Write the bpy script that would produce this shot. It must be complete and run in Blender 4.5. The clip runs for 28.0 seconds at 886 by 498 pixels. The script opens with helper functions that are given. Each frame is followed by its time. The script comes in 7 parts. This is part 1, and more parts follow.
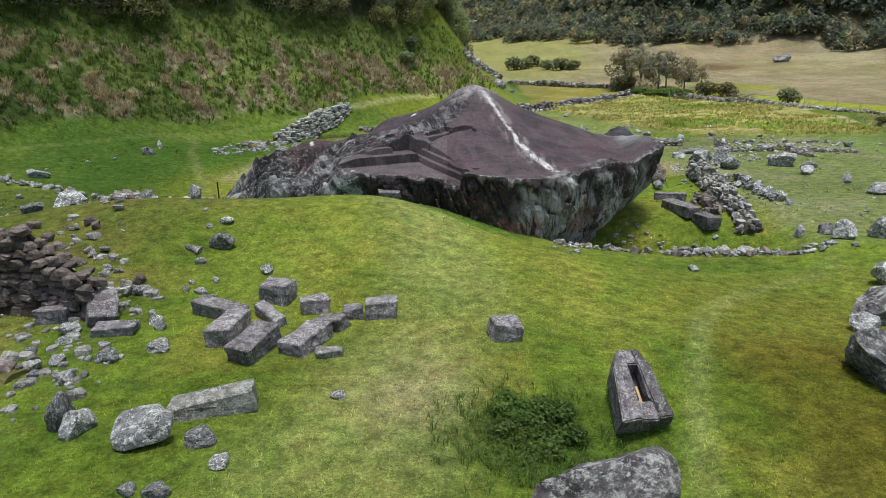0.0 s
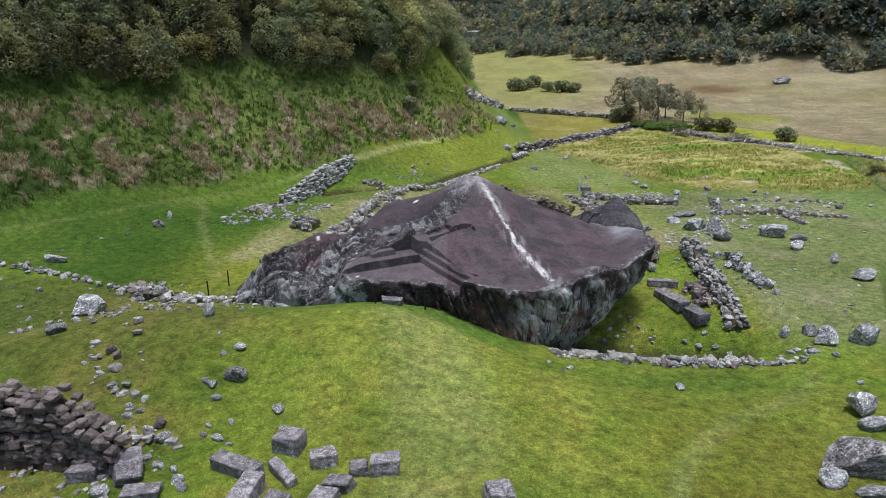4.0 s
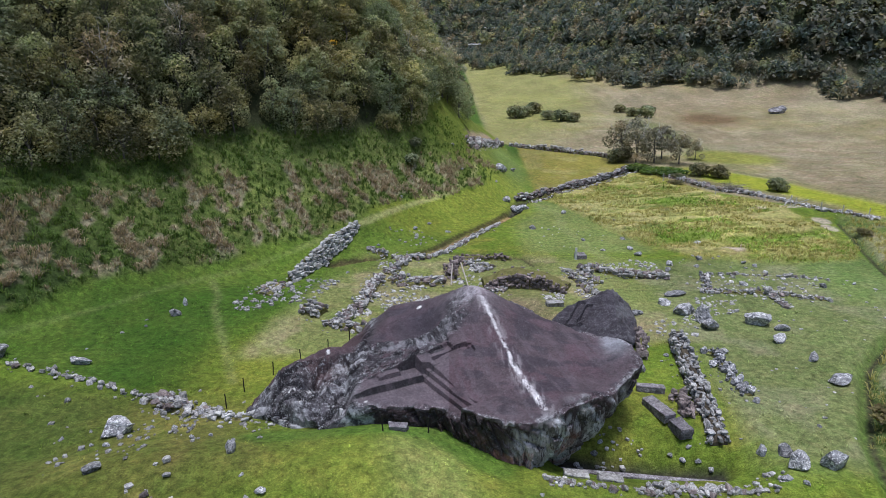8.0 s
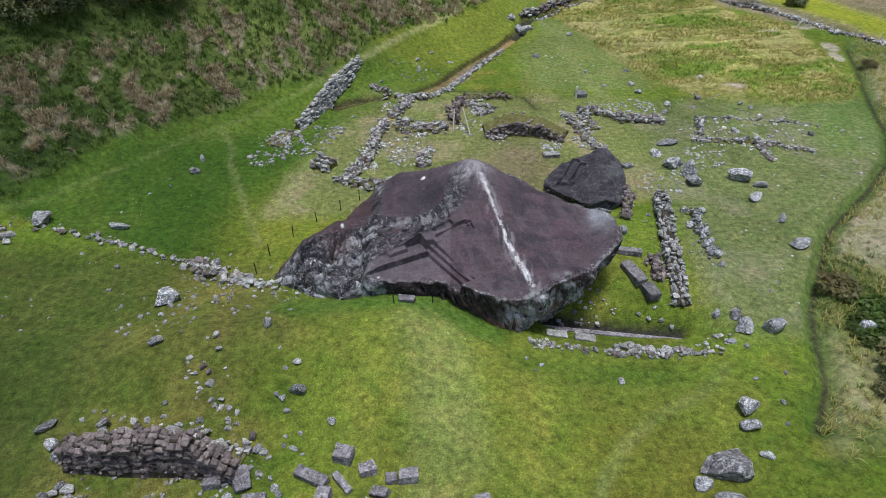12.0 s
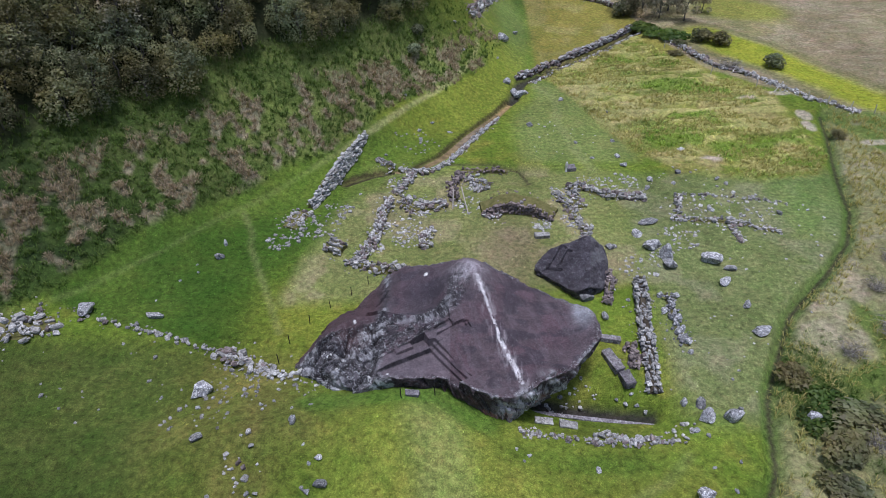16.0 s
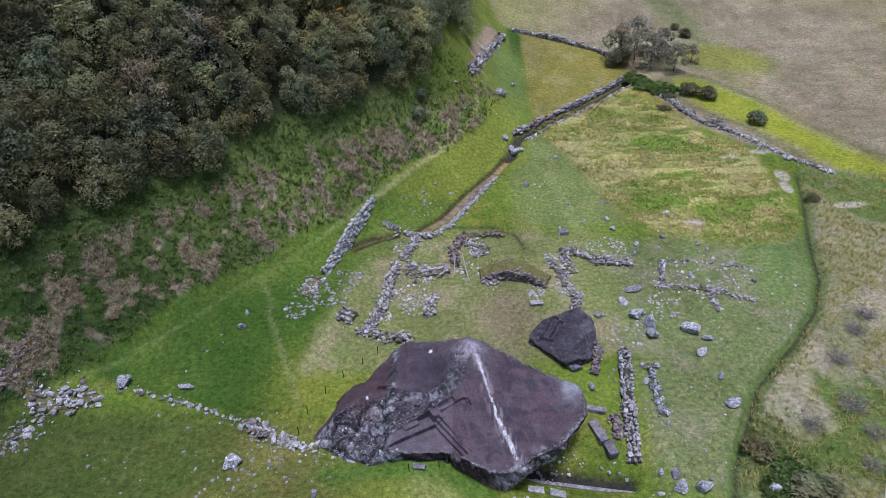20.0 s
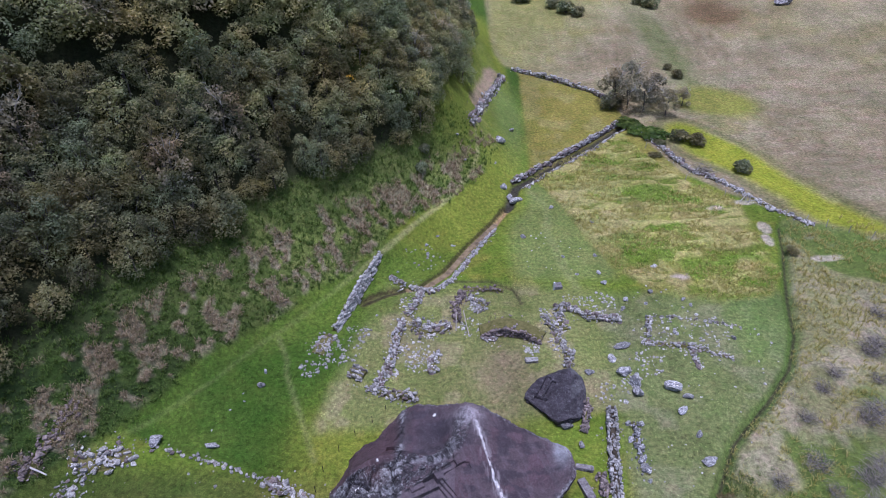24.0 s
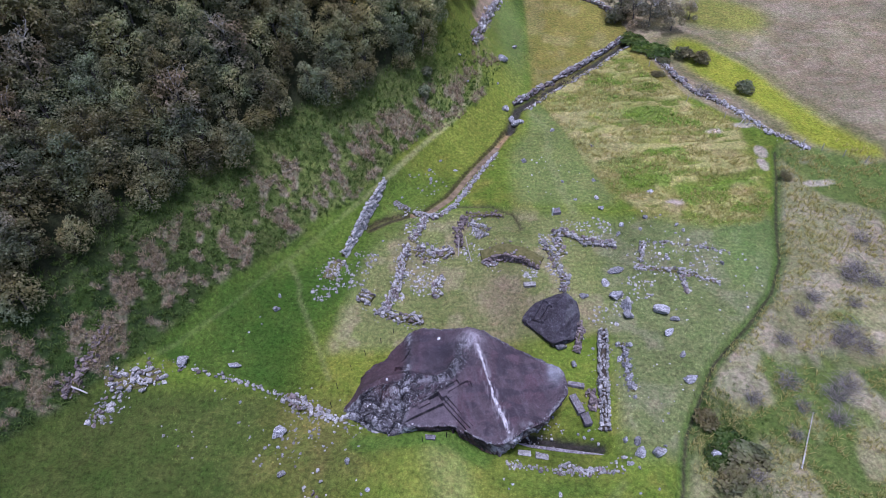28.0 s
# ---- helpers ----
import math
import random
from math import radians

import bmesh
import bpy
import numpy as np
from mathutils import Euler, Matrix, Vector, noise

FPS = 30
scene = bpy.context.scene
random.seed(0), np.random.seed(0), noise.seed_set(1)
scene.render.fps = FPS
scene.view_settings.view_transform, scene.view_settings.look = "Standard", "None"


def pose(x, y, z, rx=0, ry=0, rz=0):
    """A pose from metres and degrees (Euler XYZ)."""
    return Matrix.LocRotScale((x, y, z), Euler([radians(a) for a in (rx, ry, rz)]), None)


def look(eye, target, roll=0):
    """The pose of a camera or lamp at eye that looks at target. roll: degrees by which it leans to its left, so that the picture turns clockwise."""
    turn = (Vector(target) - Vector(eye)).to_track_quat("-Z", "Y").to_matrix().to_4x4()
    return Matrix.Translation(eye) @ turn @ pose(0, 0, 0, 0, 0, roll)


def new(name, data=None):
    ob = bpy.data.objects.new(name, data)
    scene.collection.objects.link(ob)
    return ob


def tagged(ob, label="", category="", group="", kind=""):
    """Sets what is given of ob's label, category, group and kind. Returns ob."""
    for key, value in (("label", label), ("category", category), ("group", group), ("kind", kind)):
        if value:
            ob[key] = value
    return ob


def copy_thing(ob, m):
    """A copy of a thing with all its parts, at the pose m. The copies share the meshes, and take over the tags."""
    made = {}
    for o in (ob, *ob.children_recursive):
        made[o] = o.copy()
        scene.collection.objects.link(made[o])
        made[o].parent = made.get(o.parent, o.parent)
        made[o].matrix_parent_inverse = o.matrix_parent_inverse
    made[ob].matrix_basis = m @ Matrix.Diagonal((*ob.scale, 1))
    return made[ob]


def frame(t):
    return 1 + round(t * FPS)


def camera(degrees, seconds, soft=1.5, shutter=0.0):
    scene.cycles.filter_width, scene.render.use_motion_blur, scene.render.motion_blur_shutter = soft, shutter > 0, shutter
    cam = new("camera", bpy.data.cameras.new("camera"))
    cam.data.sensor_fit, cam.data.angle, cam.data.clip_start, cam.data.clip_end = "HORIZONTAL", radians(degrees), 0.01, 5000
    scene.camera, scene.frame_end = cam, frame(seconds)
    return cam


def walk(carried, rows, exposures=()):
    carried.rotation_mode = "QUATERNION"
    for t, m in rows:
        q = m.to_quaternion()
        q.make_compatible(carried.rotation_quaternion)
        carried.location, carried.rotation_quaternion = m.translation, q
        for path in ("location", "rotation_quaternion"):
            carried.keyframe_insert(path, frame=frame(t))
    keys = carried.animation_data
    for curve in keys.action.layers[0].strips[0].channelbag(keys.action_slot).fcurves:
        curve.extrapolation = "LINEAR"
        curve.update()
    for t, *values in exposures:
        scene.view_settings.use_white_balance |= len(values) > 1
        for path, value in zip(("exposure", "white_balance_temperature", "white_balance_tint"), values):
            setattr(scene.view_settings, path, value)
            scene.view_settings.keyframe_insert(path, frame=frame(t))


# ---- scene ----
cam = camera(68.86, 28.0, 0.8)
# seconds, eye x y z, pitch, yaw, roll
ROWS = [
    (0, -0.000, -0.000, 8.000, -17.000, 0.000, 0.000),
    (0.5, 0.011, 0.248, 8.371, -16.986, 0.053, -0.015),
    (1, 0.027, 0.290, 9.043, -16.993, 0.071, -0.014),
    (1.5, 0.055, 0.266, 9.729, -16.934, 0.103, -0.040),
    (2, 0.083, 0.203, 10.387, -16.881, 0.154, -0.084),
    (2.5, 0.090, 0.159, 11.069, -16.894, 0.158, -0.105),
    (3, 0.106, 0.101, 11.726, -16.860, 0.198, -0.114),
    (3.5, 0.122, 0.040, 12.410, -16.837, 0.234, -0.122),
    (5.5, 0.072, -0.164, 15.392, -16.688, 0.293, -0.118),
    (6, 0.084, -0.211, 16.218, -16.634, 0.311, -0.141),
    (6.5, 0.071, -0.213, 17.078, -16.579, 0.313, -0.131),
    (7, 0.054, -0.338, 18.027, -16.536, 0.302, -0.143),
    (7.5, 0.051, -0.436, 19.123, -16.579, 0.303, -0.143),
    (8, 0.061, -0.545, 20.214, -16.654, 0.323, -0.112),
    (8.5, 0.062, -0.585, 21.095, -18.752, 0.338, -0.133),
    (9, 0.081, -0.632, 21.956, -22.387, 0.396, -0.136),
    (9.5, 0.079, -0.684, 22.829, -27.824, 0.467, -0.169),
    (10, 0.061, -0.755, 23.798, -33.344, 0.582, -0.235),
    (10.5, 0.060, -0.727, 24.725, -36.286, 0.646, -0.295),
    (11, 0.116, -0.810, 25.435, -36.282, 0.707, -0.328),
    (11.5, 0.147, -0.894, 26.347, -36.246, 0.736, -0.427),
    (12, 0.161, -0.969, 27.458, -36.250, 0.747, -0.461),
    (12.5, 0.190, -1.046, 28.584, -36.238, 0.758, -0.469),
    (14.5, 0.273, -1.341, 32.992, -36.081, 0.775, -0.580),
    (15, 0.289, -1.407, 34.132, -36.083, 0.821, -0.648),
    (15.5, 0.277, -1.451, 35.260, -36.091, 0.818, -0.669),
    (16, 0.233, -1.525, 36.365, -36.048, 0.807, -0.687),
    (16.5, 0.196, -1.603, 37.484, -36.031, 0.803, -0.685),
    (17, 0.200, -1.694, 38.646, -36.024, 0.822, -0.728),
    (17.5, 0.171, -1.779, 39.768, -35.989, 0.818, -0.720),
    (18, 0.152, -1.856, 40.923, -35.994, 0.822, -0.712),
    (18.5, 0.104, -1.911, 42.047, -36.001, 0.805, -0.688),
    (19, 0.051, -2.031, 43.157, -35.938, 0.781, -0.672),
    (19.5, 0.054, -2.115, 44.192, -35.867, 0.794, -0.672),
    (20, 0.042, -2.139, 45.343, -35.877, 0.785, -0.650),
    (20.5, 0.034, -2.211, 46.507, -35.888, 0.804, -0.652),
    (21, 0.063, -2.246, 47.619, -35.880, 0.852, -0.672),
    (21.5, 0.089, -2.255, 48.875, -35.964, 0.888, -0.704),
    (23.5, 0.020, -2.495, 53.477, -35.996, 0.943, -0.778),
    (24, 0.014, -2.518, 54.621, -36.029, 0.948, -0.786),
    (24.5, 0.068, -2.545, 55.810, -36.073, 0.960, -0.780),
    (25, 0.051, -2.591, 57.004, -36.116, 0.966, -0.789),
    (25.5, 0.067, -2.567, 58.177, -36.170, 0.981, -0.819),
    (26, 0.115, -2.630, 59.234, -36.165, 1.013, -0.816),
    (26.5, 0.107, -2.658, 59.517, -36.074, 1.030, -0.814),
    (27, 0.105, -2.797, 59.434, -37.516, 1.058, -0.878),
    (27.5, -0.033, -2.884, 59.258, -41.728, 1.152, -0.957),
    (28, -0.213, -2.838, 59.300, -44.822, 1.228, -1.047),
]

walk(cam, [(t, pose(x, y, z, 90 + pitch, 0, yaw) @ pose(0, 0, 0, 0, 0, roll)) for t, x, y, z, pitch, yaw, roll in ROWS],
     exposures=[(0, 0.47, 6450, 3), (3, 0.45, 6250, 6), (7, 0.43, 5750, 15), (10, 0.29, 5900, 7), (13, 0.26, 5950, 9), (17, 0.25, 5550, 18), (21, 0.28, 5400, 23), (28, 0.30, 5200, 31)])

# ---- sky and light: a bright overcast day ----
world = bpy.data.worlds.new("sky")
scene.world = world
world.use_nodes = True
wn = world.node_tree.nodes
sky = wn.new("ShaderNodeTexSky")
sky.sky_type = "NISHITA"
sky.sun_disc = False
sky.sun_elevation, sky.sun_rotation = radians(84), radians(157)
sky.air_density, sky.dust_density = 1.2, 3.0
wn["Background"].inputs["Strength"].default_value = 0.105
world.node_tree.links.new(sky.outputs["Color"], wn["Background"].inputs["Color"])
sun = new("sun", bpy.data.lights.new("sun", "SUN"))
sun.data.energy, sun.data.angle, sun.data.color = 2.5, radians(14), (1.0, 0.95, 0.88)
sun.matrix_world = look((3, 23, 78), (0, 30, 0))

# ---- materials ----
def node(nt, kind, **put):
    n = nt.nodes.new("ShaderNode" + kind)
    for key, value in put.items():
        key = key.replace("_", " ")
        if hasattr(value, "is_output"):
            nt.links.new(value, n.inputs[key])
        else:
            n.inputs[key].default_value = value
    return n


def base(name, rough=0.9, spec=0.25):
    m = bpy.data.materials.new(name)
    m.use_nodes = True
    b = m.node_tree.nodes["Principled BSDF"]
    b.inputs["Roughness"].default_value = rough
    b.inputs["Specular IOR Level"].default_value = spec
    return m, m.node_tree, b


def place(nt, scale=1.0, stretch=(1, 1, 1)):
    """Coordinates in metres of the world."""
    g = nt.nodes.new("ShaderNodeNewGeometry")
    n = node(nt, "Mapping", Vector=g.outputs["Position"])
    n.inputs["Scale"].default_value = [scale * s for s in stretch]
    return n.outputs["Vector"]


def local(nt, scale=1.0):
    """Coordinates of the object itself, shifted from piece to piece."""
    c = nt.nodes.new("ShaderNodeTexCoord")
    r = nt.nodes.new("ShaderNodeObjectInfo")
    add = nt.nodes.new("ShaderNodeVectorMath")
    add.operation = "MULTIPLY_ADD"
    nt.links.new(r.outputs["Random"], add.inputs[0])
    add.inputs[1].default_value = (37, 53, 71)
    nt.links.new(c.outputs["Object"], add.inputs[2])
    n = node(nt, "Mapping", Vector=add.outputs["Vector"])
    n.inputs["Scale"].default_value = [scale] * 3
    return n.outputs["Vector"]


def grain(nt, vec, scale, detail=5.0, rough=0.6, low=0.3, high=0.7, a=0.0, b=1.0):
    n = node(nt, "TexNoise", Vector=vec, Scale=scale, Detail=detail, Roughness=rough)
    r = nt.nodes.new("ShaderNodeMapRange")
    nt.links.new(n.outputs["Fac"], r.inputs["Value"])
    for key, v in zip(("From Min", "From Max", "To Min", "To Max"), (low, high, a, b)):
        r.inputs[key].default_value = v
    return r.outputs["Result"]


def spots(nt, vec, scale, size=0.25, soft=0.12):
    v = node(nt, "TexVoronoi", Vector=vec, Scale=scale)
    r = nt.nodes.new("ShaderNodeMapRange")
    nt.links.new(v.outputs["Distance"], r.inputs["Value"])
    for key, x in zip(("From Min", "From Max", "To Min", "To Max"), (size, size + soft, 1.0, 0.0)):
        r.inputs[key].default_value = x
    return r.outputs["Result"]


def mix(nt, fac, a, b, how="MIX"):
    n = nt.nodes.new("ShaderNodeMix")
    n.data_type, n.blend_type = "RGBA", how
    for key, v in ((0, fac), (6, a), (7, b)):
        if hasattr(v, "is_output"):
            nt.links.new(v, n.inputs[key])
        elif key == 0:
            n.inputs[0].default_value = v
        else:
            n.inputs[key].default_value = (*v, 1)
    return n.outputs[2]


def times(nt, a, b):
    n = nt.nodes.new("ShaderNodeMath")
    n.operation = "MULTIPLY"
    for i, v in enumerate((a, b)):
        if hasattr(v, "is_output"):
            nt.links.new(v, n.inputs[i])
        else:
            n.inputs[i].default_value = v
    return n.outputs[0]


def relief(nt, bsdf, h, strength=0.5, distance=0.03):
    n = node(nt, "Bump", Strength=strength, Distance=distance, Height=h)
    nt.links.new(n.outputs["Normal"], bsdf.inputs["Normal"])


def turf_material():
    """Grass: the sort of turf comes with the mesh, the blades' variation from noise."""
    m, nt, b = base("turf", 0.85, 0.12)
    a = nt.nodes.new("ShaderNodeAttribute")
    a.attribute_name = "turf"
    p = place(nt)
    col = a.outputs["Color"]
    col = mix(nt, 1.0, col, grain(nt, place(nt, 1, (1, 0.6, 1)), 0.10, 6, 0.7, 0.33, 0.67, 0.76, 1.2), "MULTIPLY")
    patch = grain(nt, p, 0.35, 4, 0.6, 0.35, 0.65, 0.0, 0.55)
    col = mix(nt, patch, col, mix(nt, 1.0, col, (0.70, 0.86, 0.62), "MULTIPLY"))
    straw = grain(nt, p, 1.7, 5, 0.65, 0.5, 0.72, 0.0, 0.5)
    col = mix(nt, straw, col, mix(nt, 1.0, col, (1.35, 1.12, 1.25), "MULTIPLY"))
    fine = grain(nt, place(nt, 1, (1, 1, 0.6)), 9.0, 5, 0.8, 0.27, 0.73, 0.42, 1.58)
    col = mix(nt, 1.0, col, fine, "MULTIPLY")
    col = mix(nt, 1.0, col, grain(nt, p, 26.0, 3, 0.7, 0.3, 0.7, 0.62, 1.38), "MULTIPLY")
    moss = grain(nt, p, 0.9, 5, 0.7, 0.46, 0.64, 0.0, 0.42)
    col = mix(nt, moss, col, mix(nt, 1.0, col, (0.58, 0.80, 0.55), "MULTIPLY"))
    sere = grain(nt, place(nt, 1, (1, 1.3, 1)), 0.55, 6, 0.72, 0.50, 0.68, 0.0, 0.42)
    col = mix(nt, sere, col, mix(nt, 1.0, col, (1.45, 1.16, 1.35), "MULTIPLY"))
    clump = grain(nt, p, 2.4, 4, 0.65, 0.3, 0.7, 0.55, 1.42)
    col = mix(nt, 1.0, col, clump, "MULTIPLY")
    nt.links.new(col, b.inputs["Base Color"])
    relief(nt, b, grain(nt, p, 6.0, 6, 0.7, 0.2, 0.8), 0.8, 0.12)
    return m


def rock_material(name, dark, pale, lichen, spot=0.5, rough=0.85):
    """Weathered stone: two greys, dark stains, pale lichen in crusts and flecks."""
    m, nt, b = base(name, rough, 0.2)
    p = local(nt)
    col = mix(nt, grain(nt, p, 1.6, 8, 0.65, 0.35, 0.65), dark, pale)
    col = mix(nt, grain(nt, p, 5.0, 6, 0.7, 0.48, 0.66, 0.0, 0.75), col, [v * 0.35 for v in dark])
    crust = times(nt, grain(nt, p, 4.6, 9, 0.85, 0.51, 0.57), spot)
    col = mix(nt, crust, col, lichen)
    fleck = times(nt, grain(nt, p, 17.0, 6, 0.8, 0.54, 0.60), grain(nt, p, 1.9, 3, 0.5, 0.38, 0.56))
    col = mix(nt, times(nt, fleck, min(0.9, 0.15 + 0.85 * spot)), col, (0.68, 0.68, 0.67))
    o = nt.nodes.new("ShaderNodeObjectInfo")
    r = nt.nodes.new("ShaderNodeMapRange")
    nt.links.new(o.outputs["Random"], r.inputs["Value"])
    r.inputs["To Min"].default_value, r.inputs["To Max"].default_value = 0.55, 1.3
    col = mix(nt, 1.0, col, r.outputs["Result"], "MULTIPLY")
    g = nt.nodes.new("ShaderNodeNewGeometry")
    k = nt.nodes.new("ShaderNodeMapRange")
    nt.links.new(g.outputs["Random Per Island"], k.inputs["Value"])
    k.inputs["To Min"].default_value, k.inputs["To Max"].default_value = 0.75, 1.2
    col = mix(nt, 1.0, col, k.outputs["Result"], "MULTIPLY")
    nt.links.new(col, b.inputs["Base Color"])
    relief(nt, b, grain(nt, p, 7.0, 9, 0.7, 0.2, 0.8), 0.9, 0.06)
    return m


def carved_material():
    """The great boulder: its crusts and painted terrace light come with the mesh, grain and lichen flecks from noise.
    """
    m, nt, b = base("carved granite", 0.8, 0.25)
    a = nt.nodes.new("ShaderNodeAttribute")
    a.attribute_name = "tone"
    w = nt.nodes.new("ShaderNodeAttribute")
    w.attribute_name = "wild"
    p = place(nt)
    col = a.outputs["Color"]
    col = mix(nt, 1.0, col, grain(nt, p, 1.1, 8, 0.65, 0.3, 0.7, 0.72, 1.28), "MULTIPLY")
    col = mix(nt, 1.0, col, grain(nt, p, 8.0, 8, 0.8, 0.28, 0.72, 0.5, 1.5), "MULTIPLY")
    wild = w.outputs["Fac"]
    stain = times(nt, grain(nt, place(nt, 1, (1, 1, 0.35)), 2.4, 8, 0.8, 0.51, 0.58), wild)
    col = mix(nt, times(nt, stain, 0.88), col, (0.020, 0.017, 0.019))
    crust = times(nt, grain(nt, p, 3.4, 9, 0.9, 0.54, 0.59), wild)
    col = mix(nt, times(nt, crust, 0.85), col, (0.50, 0.51, 0.52))
    fleck = times(nt, grain(nt, p, 12.0, 6, 0.8, 0.58, 0.64), grain(nt, p, 1.2, 4, 0.6, 0.36, 0.52))
    col = mix(nt, times(nt, times(nt, fleck, wild), 0.9), col, (0.6, 0.6, 0.6))
    k = nt.nodes.new("ShaderNodeAttribute")
    k.attribute_name = "streak"
    run = place(nt, 1, (1, 1, 0.10))
    col = mix(nt, times(nt, k.outputs["Fac"], grain(nt, run, 3.2, 6, 0.75, 0.51, 0.58, 0.0, 0.62)), col, (0.50, 0.475, 0.51))
    col = mix(nt, times(nt, k.outputs["Fac"], grain(nt, run, 4.6, 7, 0.8, 0.53, 0.58, 0.0, 0.9)), col, (0.035, 0.028, 0.031))
    soot = times(nt, grain(nt, place(nt, 1, (1, 1, 0.3)), 0.8, 9, 0.7, 0.50, 0.62), 0.32)
    col = mix(nt, soot, col, (0.035, 0.030, 0.036))
    nt.links.new(col, b.inputs["Base Color"])
    h = mix(nt, 0.5, grain(nt, p, 2.5, 9, 0.65, 0.2, 0.8), grain(nt, p, 14, 5, 0.7, 0.2, 0.8))
    relief(nt, b, h, 1.0, 0.10)
    return m


def see_through(nt, b, col, part_of):
    """Thin leaves let some of the light through."""
    t = node(nt, "BsdfTranslucent", Color=mix(nt, 1.0, col, (1.25, 1.3, 1.0), "MULTIPLY"))
    s = nt.nodes.new("ShaderNodeMixShader")
    s.inputs[0].default_value = part_of
    nt.links.new(b.outputs[0], s.inputs[1])
    nt.links.new(t.outputs[0], s.inputs[2])
    nt.links.new(s.outputs[0], nt.nodes["Material Output"].inputs["Surface"])


def leaf_material(name, colours, gloss=0.5):
    """Foliage: each leaf its own shade, with a drift from plant to plant."""
    m, nt, b = base(name, gloss, 0.3)
    g = nt.nodes.new("ShaderNodeNewGeometry")
    r = nt.nodes.new("ShaderNodeValToRGB")
    nt.links.new(g.outputs["Random Per Island"], r.inputs["Fac"])
    el = r.color_ramp.elements
    for i, c in enumerate(colours):
        e = el[i] if i < 2 else el.new(1.0)
        e.position, e.color = i / (len(colours) - 1), (*c, 1)
    col = r.outputs["Color"]
    p = place(nt)
    col = mix(nt, grain(nt, p, 0.16, 3, 0.5, 0.38, 0.62, 0, 0.9), col, mix(nt, 1.0, col, (1.40, 1.02, 0.80), "MULTIPLY"))
    col = mix(nt, 1.0, col, grain(nt, p, 0.40, 2, 0.5, 0.3, 0.7, 0.55, 1.4), "MULTIPLY")
    o = nt.nodes.new("ShaderNodeObjectInfo")
    k = nt.nodes.new("ShaderNodeMapRange")
    nt.links.new(o.outputs["Random"], k.inputs["Value"])
    k.inputs["To Min"].default_value, k.inputs["To Max"].default_value = 0.60, 1.15
    col = mix(nt, 1.0, col, k.outputs["Result"], "MULTIPLY")
    nt.links.new(col, b.inputs["Base Color"])
    see_through(nt, b, col, 0.5)
    return m


def blade_material(name, colours):
    m, nt, b = base(name, 0.7, 0.15)
    g = nt.nodes.new("ShaderNodeNewGeometry")
    r = nt.nodes.new("ShaderNodeValToRGB")
    nt.links.new(g.outputs["Random Per Island"], r.inputs["Fac"])
    el = r.color_ramp.elements
    for i, c in enumerate(colours):
        e = el[i] if i < 2 else el.new(1.0)
        e.position, e.color = i / (len(colours) - 1), (*c, 1)
    nt.links.new(r.outputs["Color"], b.inputs["Base Color"])
    see_through(nt, b, r.outputs["Color"], 0.4)
    return m


def earth_material(name, a, c, scale=2.0):
    m, nt, b = base(name, 0.95, 0.1)
    p = place(nt)
    col = mix(nt, grain(nt, p, scale, 8, 0.7, 0.35, 0.65), a, c)
    nt.links.new(col, b.inputs["Base Color"])
    relief(nt, b, grain(nt, p, scale * 5, 6, 0.7), 0.8, 0.05)
    return m


def wood_material(name, a, c):
    m, nt, b = base(name, 0.8, 0.2)
    p = local(nt)
    w = node(nt, "TexNoise", Vector=p, Scale=6.0, Detail=6.0)
    nt.links.new(mix(nt, w.outputs["Fac"], a, c), b.inputs["Base Color"])
    relief(nt, b, w.outputs["Fac"], 0.5, 0.02)
    return m


def water_material():
    m, nt, b = base("shallow water", 0.06, 0.5)
    p = place(nt)
    nt.links.new(mix(nt, grain(nt, p, 1.2, 4, 0.6), (0.10, 0.075, 0.04), (0.30, 0.22, 0.12)), b.inputs["Base Color"])
    relief(nt, b, grain(nt, p, 9.0, 3, 0.5), 0.15, 0.01)
    return m


TURF = turf_material()
CARVED = carved_material()
BOULDER = rock_material("lichened boulder", (0.085, 0.083, 0.092), (0.30, 0.30, 0.318), (0.70, 0.70, 0.70), 0.95)
DARKROCK = rock_material("dark lichened boulder", (0.055, 0.048, 0.054), (0.19, 0.175, 0.185), (0.62, 0.62, 0.62), 0.7)
ASHLAR = rock_material("cut stone", (0.085, 0.072, 0.082), (0.200, 0.182, 0.198), (0.50, 0.50, 0.52), 0.42)
WALLSTONE = rock_material("wall stone", (0.16, 0.15, 0.142), (0.46, 0.445, 0.43), (0.68, 0.68, 0.66), 0.8)
BROWNSTONE = rock_material("brown wall stone", (0.125, 0.096, 0.092), (0.30, 0.24, 0.225), (0.42, 0.40, 0.39), 0.3)
PALESTONE = rock_material("pale stone", (0.30, 0.30, 0.29), (0.5, 0.5, 0.48), (0.62, 0.62, 0.6), 0.7)
SOIL = earth_material("wall core of earth", (0.035, 0.028, 0.022), (0.10, 0.085, 0.06))
MOSS = earth_material("turf on a wall", (0.085, 0.090, 0.026), (0.185, 0.165, 0.07))
SAND = earth_material("bare sand", (0.40, 0.36, 0.30), (0.55, 0.50, 0.43))
BARK = wood_material("bark", (0.05, 0.042, 0.035), (0.16, 0.15, 0.14))
DEADWOOD = wood_material("bleached wood", (0.34, 0.33, 0.31), (0.55, 0.54, 0.51))
TIMBER = wood_material("weathered timber", (0.28, 0.25, 0.21), (0.45, 0.42, 0.38))
POSTWOOD = wood_material("dark post", (0.012, 0.011, 0.010), (0.03, 0.027, 0.024))
NEWWOOD = wood_material("yellow plank", (0.55, 0.36, 0.17), (0.68, 0.47, 0.25))
